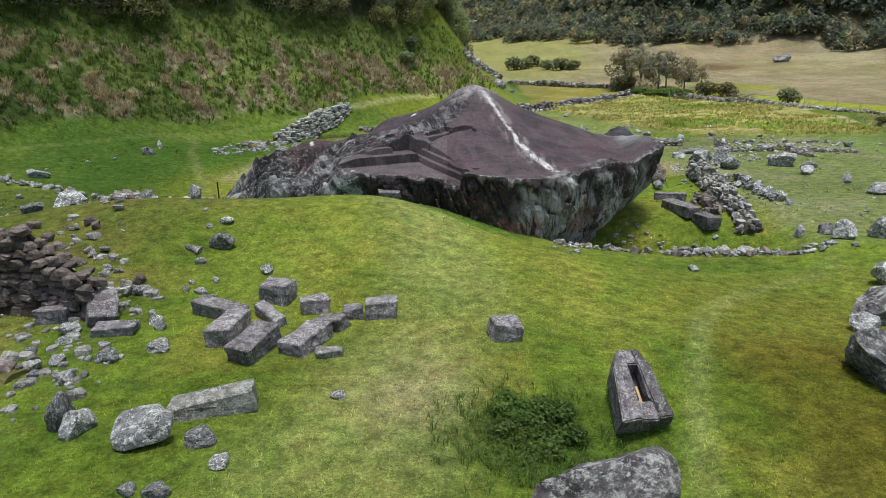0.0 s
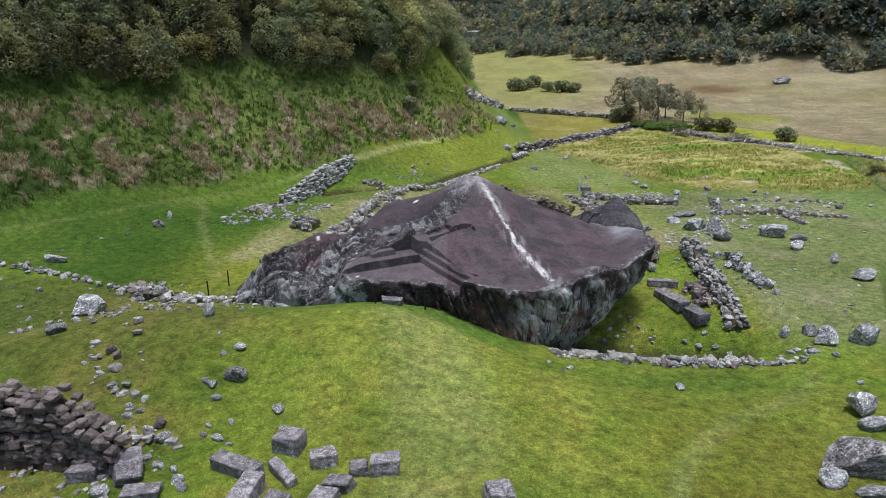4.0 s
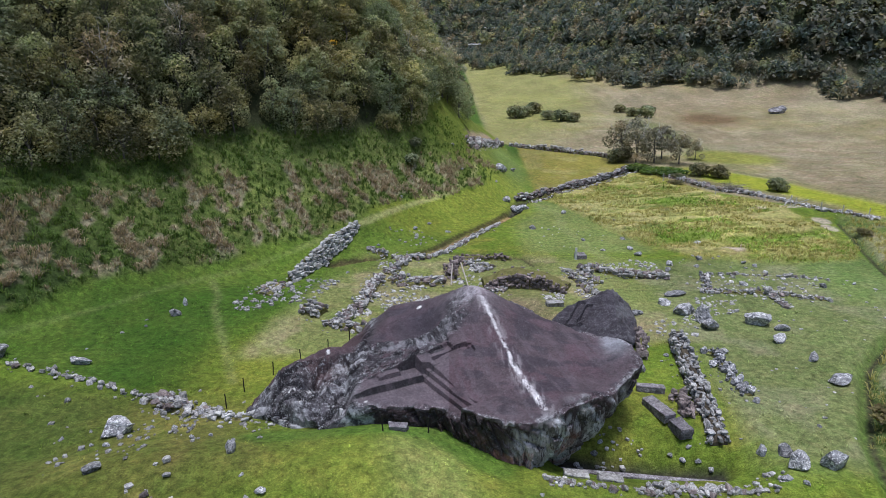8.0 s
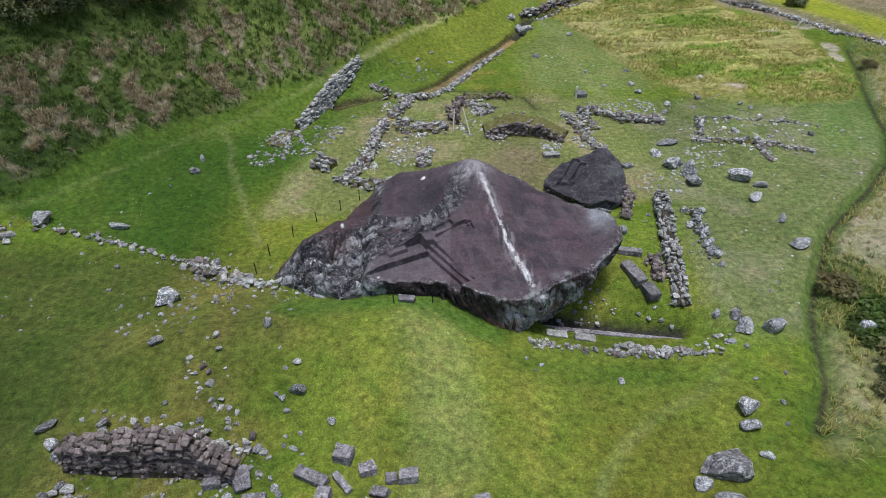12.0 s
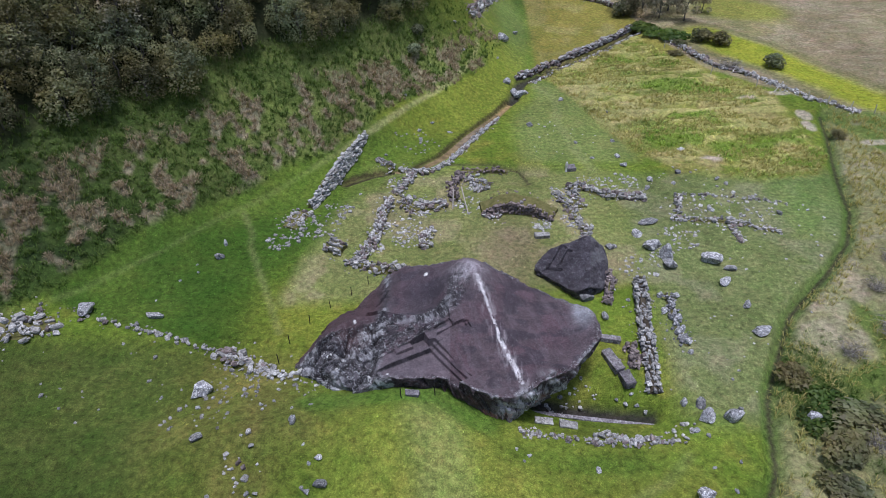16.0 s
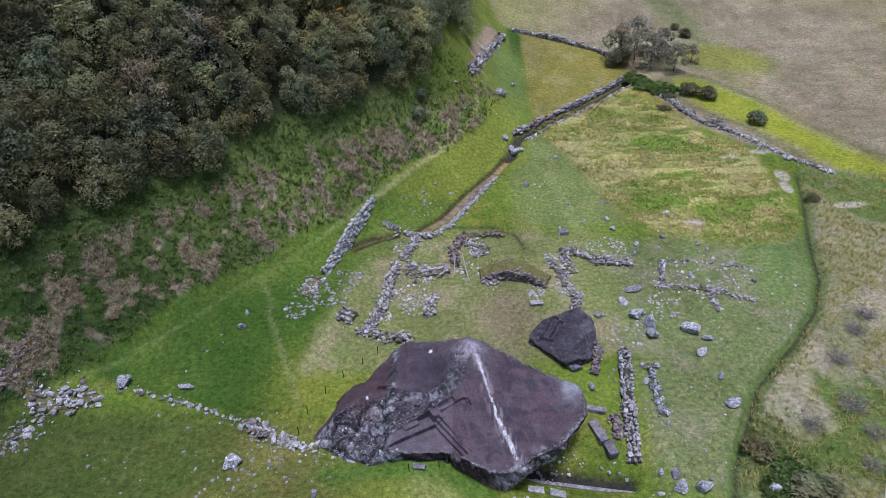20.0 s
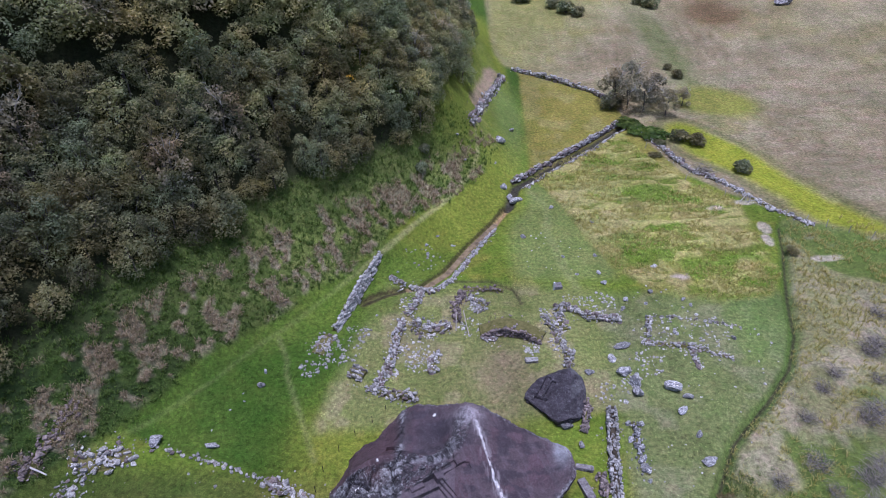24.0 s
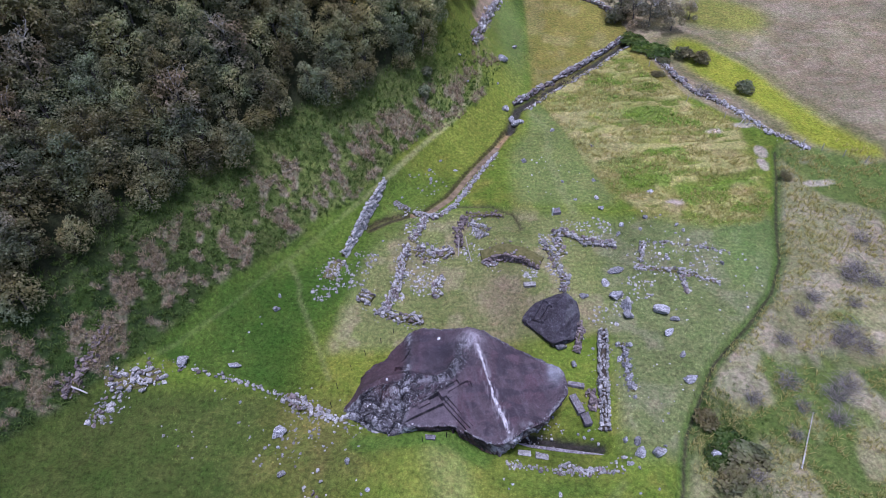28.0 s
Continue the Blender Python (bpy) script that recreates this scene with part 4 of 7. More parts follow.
def great_boulder():
    top = tagged(new("carved_boulder"), "huge purplish-grey granite boulder with carved terraces and a white vein", "boulder")
    n, k, f = 660, 136, 52
    rim = closed_line(RIM, n)
    rim[:, 0] += 0.45 * (fbm(rim[:, 0], rim[:, 1], 1.1, 161) - 0.5)
    rim[:, 1] += 0.45 * (fbm(rim[:, 0], rim[:, 1], 1.1, 163) - 0.5)
    cx, cy = 0.6, 33.6
    ring = []
    for j in range(k + 1):
        t = (j / k) ** 0.85
        x, y = cx + (rim[:, 0] - cx) * t, cy + (rim[:, 1] - cy) * t
        ring.append((x, y, boulder_top(x, y), np.zeros(n)))
    edge = sstep(0.90, 1.0, np.repeat([(j / k) ** 0.85 for j in range(k + 1)], n))
    rx, ry, rz = ring[-1][:3]
    wob = fbm(rx, ry, 1.4, 131) - 0.5
    rz = rz - 0.06 - 0.2 * np.abs(wob)
    nx, ny = rx - cx, ry - cy
    ln = np.hypot(nx, ny)
    nx, ny = nx / ln, ny / ln
    foot_z = level(rx - nx * rim[:, 2], ry - ny * rim[:, 2]) - 0.35
    for j in range(1, f + 1):
        t = j / f
        draw = rim[:, 2] * t ** 2.0
        swell = 0.06 * math.sin(math.pi * t ** 0.7)
        x, y = rx - nx * (draw - swell), ry - ny * (draw - swell)
        ring.append((x, y, rz + (foot_z - rz) * t, np.full(n, t)))
    x, y, z, side = [np.concatenate([q[i] for q in ring]) for i in range(4)]
    ang = np.arctan2(y - cy, x - cx)
    # weathering: smooth on the top, broken on the flanks and the left shoulder
    crest = off_line(x, y, [(1.0, 37.2), (0.5, 36.0), (-0.4, 34.9), (-1.9, 34.1), (-3.2, 34.2), (-4.8, 34.2)])
    crest = (1 - sstep(0.5, 1.1, crest)) + (x < -0.7) * (x > -5.5) * (y < 34.8) * (((y - 31.91) * 0.883 - (x + 1.25) * 0.469) > 0.95) * (side == 0)
    crest = np.clip(crest, 0, 1)
    wild = np.clip(sstep(0.0, 0.06, side) + sstep(4.2, 5.5, -x) * (1 - sstep(35.0, 36.5, y)) + 0.8 * crest, 0, 1)
    bx = fbm(x * 1.0 + z * 0.7, y + z * 0.9, 1.6, 141) - 0.5
    by = fbm(x * 0.9 - z * 0.8, y - z * 0.6, 0.7, 143) - 0.5
    crag = np.abs(fbm(x + z * 0.5, y - z, 1.1, 145) - 0.5) * 2
    flute = np.abs(lattice(np.cos(ang) * 9 + np.sin(ang) * 7, z * 0.35 + 3, 0.45, 149) - 0.5) * 2
    push = wild * (0.38 * bx + 0.18 * by - 0.10 * crag - 0.16 * flute)
    x2, y2 = x + np.cos(ang) * push * side.clip(0, 1) ** 0.3 * (side > 0), y + np.sin(ang) * push * side.clip(0, 1) ** 0.3 * (side > 0)
    shoulder = sstep(4.4, 5.8, -x) * (1 - 0.92 * shoulder_back(x, y))
    big, gap = cells(x, y, 1.7, 171)
    small, gap2 = cells(x, y, 0.6, 173)
    block = 0.85 * big + 0.42 * small - 0.20 * (1 - sstep(0.0, 0.12, gap)) - 0.07 * (1 - sstep(0.0, 0.14, gap2))
    flat = fbm(x, y, 0.9, 147) - 0.5
    z = z + np.where(side > 0, 0, shoulder * (block + 0.25 * by) + 0.05 * flat + 0.06 * (1 - shoulder) * sstep(4.4, 6.0, -x) * (small + by) + crest * (1 - shoulder) * (0.20 * small + 0.22 * big + 0.12 * by - 0.06 * (1 - sstep(0.02, 0.12, gap2))))
    face, crack = cells(np.arctan2(y - cy, x - cx) * 9.0 + 0.3 * bx + 0.5 * z, z * 0.55 + 0.3 * by, 1.1, 175)
    face2, crack2 = cells(np.arctan2(y - cy, x - cx) * 9.0 + 0.2 * by + 0.5 * z, z * 0.7, 0.42, 177)
    slab = (0.40 * face + 0.12 * face2 - 0.14 * (1 - sstep(0.0, 0.12, crack)) - 0.05 * (1 - sstep(0.0, 0.12, crack2))) * sstep(0.0, 0.10, side)
    x2, y2 = x2 + np.cos(ang) * slab, y2 + np.sin(ang) * slab
    chip = np.concatenate([edge, np.ones(len(z) - len(edge))]) * (side < 0.12)
    z = z - chip * (0.22 * np.abs(fbm(x, y, 0.6, 151) - 0.5) * 2 + 0.16 * sstep(0.55, 0.58, fbm(x, y, 1.3, 153)))
    m = len(ring)
    idx = np.arange(m * n).reshape(m, n)
    nxt = np.roll(idx, -1, axis=1)
    quads = np.stack([idx[:-1], idx[1:], nxt[1:], nxt[:-1]], -1).reshape(-1, 4)
    me = sheet("body", np.stack([x2, y2, z], 1), quads, CARVED, smooth=True)
    me.set_sharp_from_angle(angle=radians(32))
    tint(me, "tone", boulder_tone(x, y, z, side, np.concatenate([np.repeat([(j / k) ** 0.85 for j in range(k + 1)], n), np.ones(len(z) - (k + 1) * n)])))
    a = me.attributes.new("wild", "FLOAT", "POINT")
    rim_zone = np.concatenate([np.repeat([(j / k) ** 0.85 for j in range(k + 1)], n), np.ones(len(z) - (k + 1) * n)])
    smooth_back = shoulder_back(x, y)
    show = np.clip(0.10 + 0.90 * wild + 0.75 * sstep(0.93, 0.98, rim_zone) * (side == 0), 0, 1) * (1 - 0.85 * smooth_back)
    a.data.foreach_set("value", (show * (1 - 0.70 * (side > 0) * (x > -4))).astype(np.float32))
    a = me.attributes.new("streak", "FLOAT", "POINT")
    a.data.foreach_set("value", (sstep(0.04, 0.14, side) * sstep(2.8, 4.4, x) * (1 - 0.6 * sstep(8.4, 9.6, x)) * (y < 35.5)).astype(np.float32))
    body = new("body", me)
    body.parent = top
    return top


great_boulder()

# ---- second rock, walls of the ruins ----
def rough_box(seed, jitter=0.16, bevel=0.12):
    """A hewn stone about one metre each way."""
    r = random.Random(seed)
    bm = bmesh.new()
    bmesh.ops.create_cube(bm, size=1)
    for v in bm.verts:
        v.co += Vector([r.uniform(-jitter, jitter) for _ in range(3)])
    bmesh.ops.bevel(bm, geom=list(bm.edges), offset=bevel, segments=1, affect="EDGES", clamp_overlap=True)
    for v in bm.verts:
        v.co += Vector([r.uniform(-0.03, 0.03) for _ in range(3)])
    me = bpy.data.meshes.new("stone")
    bm.to_mesh(me)
    bm.free()
    return me


def stone_set(material, seed, count=8, jitter=0.16, bevel=0.13):
    out = []
    for i in range(count):
        me = rough_box(seed + i, jitter, bevel)
        me.materials.append(material)
        out.append(me)
    return out


def boulder_mesh(seed, facets=13, rough=0.13, fine=3):
    """A weathered boulder of radius one: a ball cut by flat planes, then roughened."""
    r = random.Random(seed)
    bm = bmesh.new()
    bmesh.ops.create_icosphere(bm, subdivisions=fine, radius=1)
    cuts = []
    for _ in range(facets):
        n = Vector((r.gauss(0, 1), r.gauss(0, 1), r.gauss(0, 0.8))).normalized()
        cuts.append((n, r.uniform(0.42, 0.78)))
    off = Vector((r.uniform(0, 50), r.uniform(0, 50), r.uniform(0, 50)))
    for v in bm.verts:
        p = v.co.copy()
        for n, d in cuts:
            e = p.dot(n) - d
            if e > 0:
                p -= n * e * 0.92
        p += p.normalized() * (rough * noise.fractal(p * 1.7 + off, 1.0, 2.0, 4))
        v.co = p
    for f in bm.faces:
        f.smooth = False
    me = bpy.data.meshes.new("boulder")
    bm.to_mesh(me)
    bm.free()
    return me


GREY_STONES, BROWN_STONES, PALE_STONES = stone_set(WALLSTONE, 10, jitter=0.34, bevel=0.20), stone_set(BROWNSTONE, 30, jitter=0.22, bevel=0.13), stone_set(PALESTONE, 50, jitter=0.30, bevel=0.18)


RUGGED_STONES = [boulder_mesh(280 + i, 11, 0.22, 2) for i in range(6)]
for me in RUGGED_STONES:
    me.transform(Matrix.Scale(0.62, 4))
    me.materials.append(BOULDER)
MIXED_STONES = GREY_STONES + BROWN_STONES[:3]


def along(line, s):
    """Point and direction at s metres along a line."""
    for (ax, ay), (bx, by) in zip(line, line[1:]):
        n = math.hypot(bx - ax, by - ay)
        if s <= n or (bx, by) == line[-1]:
            return ax + (bx - ax) * s / n, ay + (by - ay) * s / n, math.atan2(by - ay, bx - ax)
        s -= n


def length(line):
    return sum(math.hypot(b[0] - a[0], b[1] - a[1]) for a, b in zip(line, line[1:]))


def wall_core(name, line, width, size, total, top, core, label, r):
    """The earth and turf inside a wall."""
    bm = bmesh.new()
    steps = max(2, int(total / 0.4))
    rows = []
    for i in range(steps + 1):
        s = total * i / steps
        x, y, a = along(line, min(s, total - 1e-4))
        px, py = -math.sin(a), math.cos(a)
        h = max(0.12, top(s) - 0.5 * size)
        w = max(0.1, 0.5 * width - 0.55 * size)
        row = []
        for k, z in ((-w - 0.35, -0.12), (-w - 0.04, h * 0.30), (-w, h * 0.72), (-0.6 * w, h + r.uniform(-0.05, 0.08)), (0.6 * w, h + r.uniform(-0.05, 0.08)), (w, h * 0.72), (w + 0.04, h * 0.30), (w + 0.35, -0.12)):
            row.append(bm.verts.new((x + px * k, y + py * k, stand(x + px * k, y + py * k) + z)))
        rows.append(row)
    for a, b in zip(rows, rows[1:]):
        for i in range(7):
            bm.faces.new((a[i], a[i + 1], b[i + 1], b[i]))
    bm.faces.new(rows[0][::-1])
    bm.faces.new(rows[-1])
    return tagged(part(name, bm, core), label, "stone wall")


def chips(wall, line, width, total, top, back, material, seed, count, bare):
    """The small stones between and beside the big ones, too many to count."""
    r = np.random.RandomState(seed)
    cube = np.array([(a, b, c) for a in (-0.5, 0.5) for b in (-0.5, 0.5) for c in (-0.5, 0.5)])
    faces = np.array([(0, 1, 3, 2), (4, 6, 7, 5), (0, 4, 5, 1), (2, 3, 7, 6), (0, 2, 6, 4), (1, 5, 7, 3)])
    vs, fs = [], []
    for i in range(count):
        s = r.uniform(0, total - 1e-3)
        x, y, a = along(line, s)
        off = r.normal(0, 0.55) * width
        x, y = x - math.sin(a) * off, y + math.cos(a) * off
        far = abs(off) / (0.5 * width)
        lift = 0 if bare else max(0.0, min(1.0, 1.7 - far)) * top(s) * r.uniform(0.35, 0.9)
        size = r.uniform(0.10, 0.26) if far < 1.2 else r.uniform(0.07, 0.17)
        p = (cube + r.uniform(-0.2, 0.2, (8, 3))) * (size * r.uniform(0.7, 1.4), size, size * r.uniform(0.5, 0.9))
        t = r.uniform(0, 6.28)
        c, n = math.cos(t), math.sin(t)
        p = np.stack([p[:, 0] * c - p[:, 1] * n, p[:, 0] * n + p[:, 1] * c, p[:, 2] + 0.25 * p[:, 0]], 1)
        vs.append(p + (x + back.translation.x, y + back.translation.y, stand(x, y) + back.translation.z + lift + 0.1 * size))
        fs.append(faces + 8 * i)
    ob = new("small_stones", sheet("small_stones", np.concatenate(vs), np.concatenate(fs), material, False))
    ob["kind"] = "stuff"
    ob.parent = wall


def dry_wall(line, width, tall, label, seed, size=0.4, stones=MIXED_STONES, core=MOSS, ruin=0.35, most=260, name="stone_wall", sparse=0.12, lean=0, small=11, bare_top=False, batter=0.0):
    """A dry-stone wall in courses over an earth core, its top broken down unevenly. tall: heights at even steps along it."""
    r = random.Random(seed)
    total = length(line)
    tall = [tall] if isinstance(tall, (int, float)) else tall

    def top(s):
        h = float(np.interp(s / total, np.linspace(0, 1, len(tall)), tall))
        return h * (0.95 if ruin < 0.3 else 0.78) * (1 - ruin * float(lattice(s + seed * 7.3, seed, 1.3, seed)))

    if core is None:
        wall = tagged(new(name), label, "stone wall")
        wall.location = (*line[0], stand(*line[0]))
        back = Matrix.Translation(-wall.location)
    else:
        wall = wall_core(name, line, width, size, total, top, core, label, r)
        back = Matrix.Identity(4)
    made = 0
    course = 0.62 * size
    spots_ = []
    s = 0.0
    while s < total:
        h = top(s)
        step = size * r.uniform(0.7, 1.25)
        levels = max(1, int(round(h / course)))
        for k in range(levels):
            lanes = (-1, 1) if k < levels - 1 else ((-1, 0, 1) if width > 2.0 * size else (-1, 1))
            for lane in ((lean,) if lean and (k < levels - 1 or bare_top) else lanes):
                if r.random() < sparse:
                    continue
                spots_.append((s + step * (0.5 + r.uniform(-0.25, 0.25)), lane, k, step))
        s += step * 0.95
    if len(spots_) > most:
        r.shuffle(spots_)
        grow = min(1.25, math.sqrt(len(spots_) / most))
        spots_ = spots_[:most]
    else:
        grow = 1.0
    for s, lane, k, step in spots_:
        x, y, a = along(line, min(max(s, 0), total - 1e-4))
        off = lane * (0.5 * width - 0.38 * size) + r.uniform(-0.12, 0.12)
        off += lane * batter * (1 - min(1.0, (k + 0.5) * course / max(top(s), 0.1)))
        if ruin >= 0.3:
            off = 0.5 * off + r.gauss(0, 0.30) * width
        x, y = x - math.sin(a) * off, y + math.cos(a) * off
        z = stand(x, y) + course * (k + 0.42) + r.uniform(-0.04, 0.04)
        ob = new("stone", r.choice(stones))
        odd = r.random() ** 2
        lx, ly, lz = step * r.uniform(0.45, 1.0) * grow * (1 + 0.6 * odd), size * r.uniform(0.45, 1.0), course * r.uniform(0.6, 1.3) * grow * (1 + 0.5 * odd)
        if ruin < 0.15:
            lx, ly, lz = step * r.uniform(0.92, 1.12), size * r.uniform(0.8, 1.0), course * r.uniform(0.9, 1.15)
        loose = 0.5 if ruin < 0.15 else (1.0 if ruin < 0.3 else 2.6)
        m = pose(x, y, z, r.uniform(-9, 9) * loose, r.uniform(-9, 9) * loose, math.degrees(a) + r.uniform(-16, 16) * loose)
        ob.parent = wall
        ob.matrix_basis = back @ m @ Matrix.Diagonal((lx, ly, lz, 1))
        made += 1
    if total > 1.5 and small:
        chips(wall, line, width, total, top, back, stones[0].materials[0], seed, int(small * total * (0.6 + 0.5 * width)), core is None)
    return wall


def polar_rock(name, label, rim, peak, seed, tone, crag=0.25, n=220, k=60, f=18, drawn=0.3, category="boulder", form=None):
    """A big rock: rim in plan with its height, domed to a peak, flanks drawn in to the ground."""
    top = tagged(new(name), label, category)
    line = closed_line(rim, n)
    cx, cy, cz = peak
    ring = []
    for j in range(k + 1):
        t = j / k
        x, y = cx + (line[:, 0] - cx) * t, cy + (line[:, 1] - cy) * t
        z = form(x, y) if form else cz + (line[:, 2] - cz) * t ** 1.05
        ring.append((x, y, z, np.zeros(n)))
    rx, ry, rz, _ = ring[-1]
    nx, ny = rx - cx, ry - cy
    ln = np.hypot(nx, ny)
    nx, ny = nx / ln, ny / ln
    low = level(rx, ry) - 0.4
    for j in range(1, f + 1):
        t = j / f
        w = drawn * t - 0.1 * math.sin(math.pi * t)
        ring.append((rx - nx * w, ry - ny * w, rz + (low - rz) * t, np.full(n, t)))
    x, y, z, side = [np.concatenate([q[i] for q in ring]) for i in range(4)]
    b = fbm(x + z * 0.7, y - z * 0.6, 1.3, seed) - 0.5
    c = np.abs(fbm(x - z, y + z, 0.8, seed + 5) - 0.5) * 2
    ang = np.arctan2(y - cy, x - cx)
    push = crag * (1.2 * b - 0.6 * c)
    idx = np.arange(len(ring) * n).reshape(len(ring), n)
    nxt = np.roll(idx, -1, axis=1)
    quads = np.stack([idx[:-1], idx[1:], nxt[1:], nxt[:-1]], -1).reshape(-1, 4)
    x2, y2 = x + np.cos(ang) * push * (side > 0), y + np.sin(ang) * push * (side > 0)
    me = sheet("body", np.stack([x2, y2, z + push * (side == 0)], 1), quads, CARVED)
    col = np.ones((len(x), 3)) * np.array(tone) * (0.8 + 0.5 * fbm(x, y + z, 0.8, seed + 9))[:, None]
    if form:
        grey = np.clip(sstep(-0.25, 0.25, x - (12.3 + 0.15 * (y - 42.5)) + 0.8 * (fbm(x, y, 0.9, seed + 3) - 0.5)), 0, 1) * sstep(0.38, 0.55, fbm(x, y + z, 0.7, seed + 4))
        col = col + (np.array((0.115, 0.112, 0.122)) - col) * grey[:, None]
    me.set_sharp_from_angle(angle=radians(30))
    tint(me, "tone", col)
    a = me.attributes.new("wild", "FLOAT", "POINT")
    a.data.foreach_set("value", np.clip(0.25 + 1.2 * side, 0, 1).astype(np.float32))
    new("body", me).parent = top
    return top


def split_top(x, y):
    """Two faces meeting in a ridge that climbs to the back, with square ledges cut into the broad face."""
    xr = 12.3 + 0.15 * (y - 42.5)
    zr = 1.9 + 0.33 * (y - 42.5) - 1.3 * np.clip(y - 46.3, 0, 3)
    z = np.where(x < xr, zr - 0.42 * (xr - x), zr - 0.95 * (x - xr))
    p, q = (x - 9.9) * 0.82 - (y - 45.2) * 0.57, (x - 9.9) * 0.57 + (y - 45.2) * 0.82
    z = np.where((np.abs(p) < 0.30) & (np.abs(q) < 1.1), z - 0.28, z)
    z = np.where((np.abs(p - 0.75) < 0.25) & (np.abs(q + 0.1) < 0.95), z - 0.22, z)
    z = np.where((np.abs(p - 0.3) < 0.75) & (np.abs(q + 1.35) < 0.16), z - 0.25, z)
    return np.maximum(z, 0.3)


second = polar_rock("split_boulder", "dark split boulder with cut ledges behind the great boulder",
                    [(7.9, 44.7, 0.9), (8.5, 45.6, 1.0), (10.1, 46.8, 1.4), (11.6, 47.5, 1.8), (12.9, 47.8, 1.8), (14.0, 46.6, 1.4), (14.5, 45.2, 1.1), (14.1, 43.4, 1.0), (13.2, 41.7, 0.7), (11.2, 40.9, 0.5), (10.5, 41.4, 0.5), (8.5, 43.8, 0.6)],
                    (12.2, 45.2, 2.35), 311, (0.050, 0.044, 0.053), 0.50, form=split_top)
# long retaining wall at the hill's foot
dry_wall([(-14.3, 55.0), (-12.4, 61.0), (-9.9, 68.0)], 0.55, (1.0, 1.8, 2.1, 1.8, 0.8), "high retaining wall of grey fieldstone at the hillside's foot", 1, 0.40, ruin=0.08, most=320, sparse=0.0, small=1, lean=-1, bare_top=True, stones=PALE_STONES + GREY_STONES[:4], batter=0.35)
dry_wall([(-15.6, 50.8), (-14.6, 54.2)], 1.8, (0.3, 0.5), "tumbled end of the retaining wall in the grass", 2, 0.42, ruin=0.6, sparse=0.3)
dry_wall([(-11.5, 48.4), (-9.9, 47.7)], 1.6, (0.6, 0.7), "square heap of fitted rubble on the lawn", 45, 0.34, ruin=0.15)
# court walls behind the boulder
dry_wall([(-8.4, 65.4), (-6.4, 63.9)], 0.8, 0.6, "broken fieldstone wall beside the little canal", 3, 0.4)
dry_wall([(-5.6, 64.0), (-3.6, 63.0), (-2.2, 62.6)], 1.0, (0.7, 1.0, 0.8), "low pale wall at the canal's bend", 4, 0.45)
dry_wall([(-2.0, 63.0), (0.2, 65.4), (3.4, 71.6), (6.4, 77.2)], 0.55, (0.5, 0.45, 0.4, 0.3), "row of edging stones along the canal", 5, 0.42, ruin=0.5)
dry_wall([(-3.9, 62.6), (-4.6, 60.0), (-5.6, 57.9)], 0.9, (0.8, 0.7, 0.4), "ruined cross wall running to the canal", 6, 0.4)
dry_wall([(-6.2, 57.6), (-6.5, 53.6), (-7.0, 50.2), (-8.0, 47.4), (-8.9, 45.9)], 0.95, (0.5, 0.7, 0.9, 0.7, 0.5), "ruined fieldstone wall of the court behind the boulder", 7, 0.4)
dry_wall([(-9.4, 46.2), (-6.2, 45.2), (-3.6, 44.9)], 1.1, (0.5, 1.0, 0.9), "rubble wall joining the court to the boulder", 8, 0.42)
dry_wall([(-5.2, 56.6), (-2.9, 55.4), (-0.3, 56.4)], 1.7, (0.6, 0.9, 0.6), "heaped grey rubble of a fallen wall", 9, 0.48, ruin=0.5)
dry_wall([(-1.6, 52.2), (-2.5, 48.6)], 0.9, (0.4, 0.7), "short broken wall with an upright slab", 10, 0.4, ruin=0.5)
dry_wall([(1.6, 62.6), (0.6, 60.2), (0.6, 57.2)], 0.9, (0.7, 1.0, 1.3), "brown wall stub shored by wooden props", 11, 0.45, stones=BROWN_STONES)
dry_wall([(1.9, 61.6), (3.3, 61.2), (4.0, 59.8), (3.0, 58.7)], 1.2, (0.6, 0.7, 0.7, 0.5), "ring of grey rubble stones", 12, 0.45, ruin=0.5)
dry_wall([(1.6, 63.3), (4.2, 63.4), (6.8, 63.2)], 0.9, (0.5, 0.8, 0.6), "low mossy wall below the rill", 13, 0.34, stones=BROWN_STONES, core=MOSS, lean=-1, bare_top=True, small=4)
dry_wall([(3.4, 55.2), (6.6, 55.6), (8.8, 55.1), (10.9, 54.0)], 2.2, (0.9, 1.5, 1.5, 0.8), "brown masonry wall with a blocked doorway and turf on top", 14, 0.36, stones=BROWN_STONES, core=MOSS, ruin=0.2, sparse=0.0, lean=-1, bare_top=True, small=3)
dry_wall([(3.6, 54.2), (5.4, 54.1)], 1.0, 0.5, "small heap of grey stones at the brown wall's foot", 15, 0.42, ruin=0.4)
dry_wall([(11.2, 57.6), (12.6, 55.2), (13.6, 51.4), (13.2, 49.4)], 0.9, (0.4, 0.6, 0.7, 0.9), "crooked rubble wall towards the split boulder", 16, 0.42, ruin=0.5, sparse=0.15)
dry_wall([(13.9, 60.2), (16.4, 58.3), (21.0, 57.2)], 1.0, (0.8, 0.9, 0.7), "grey fieldstone wall on the court's far side", 17, 0.45)
dry_wall([(13.6, 60.0), (13.4, 57.2), (13.9, 55.6)], 1.1, (0.8, 0.5, 0.4), "tumbled wall corner in grass", 18, 0.42, ruin=0.5, sparse=0.2)
dry_wall([(24.4, 57.6), (23.5, 54.2)], 0.7, (0.6, 0.5), "short grey wall of the outer enclosure", 19, 0.4)
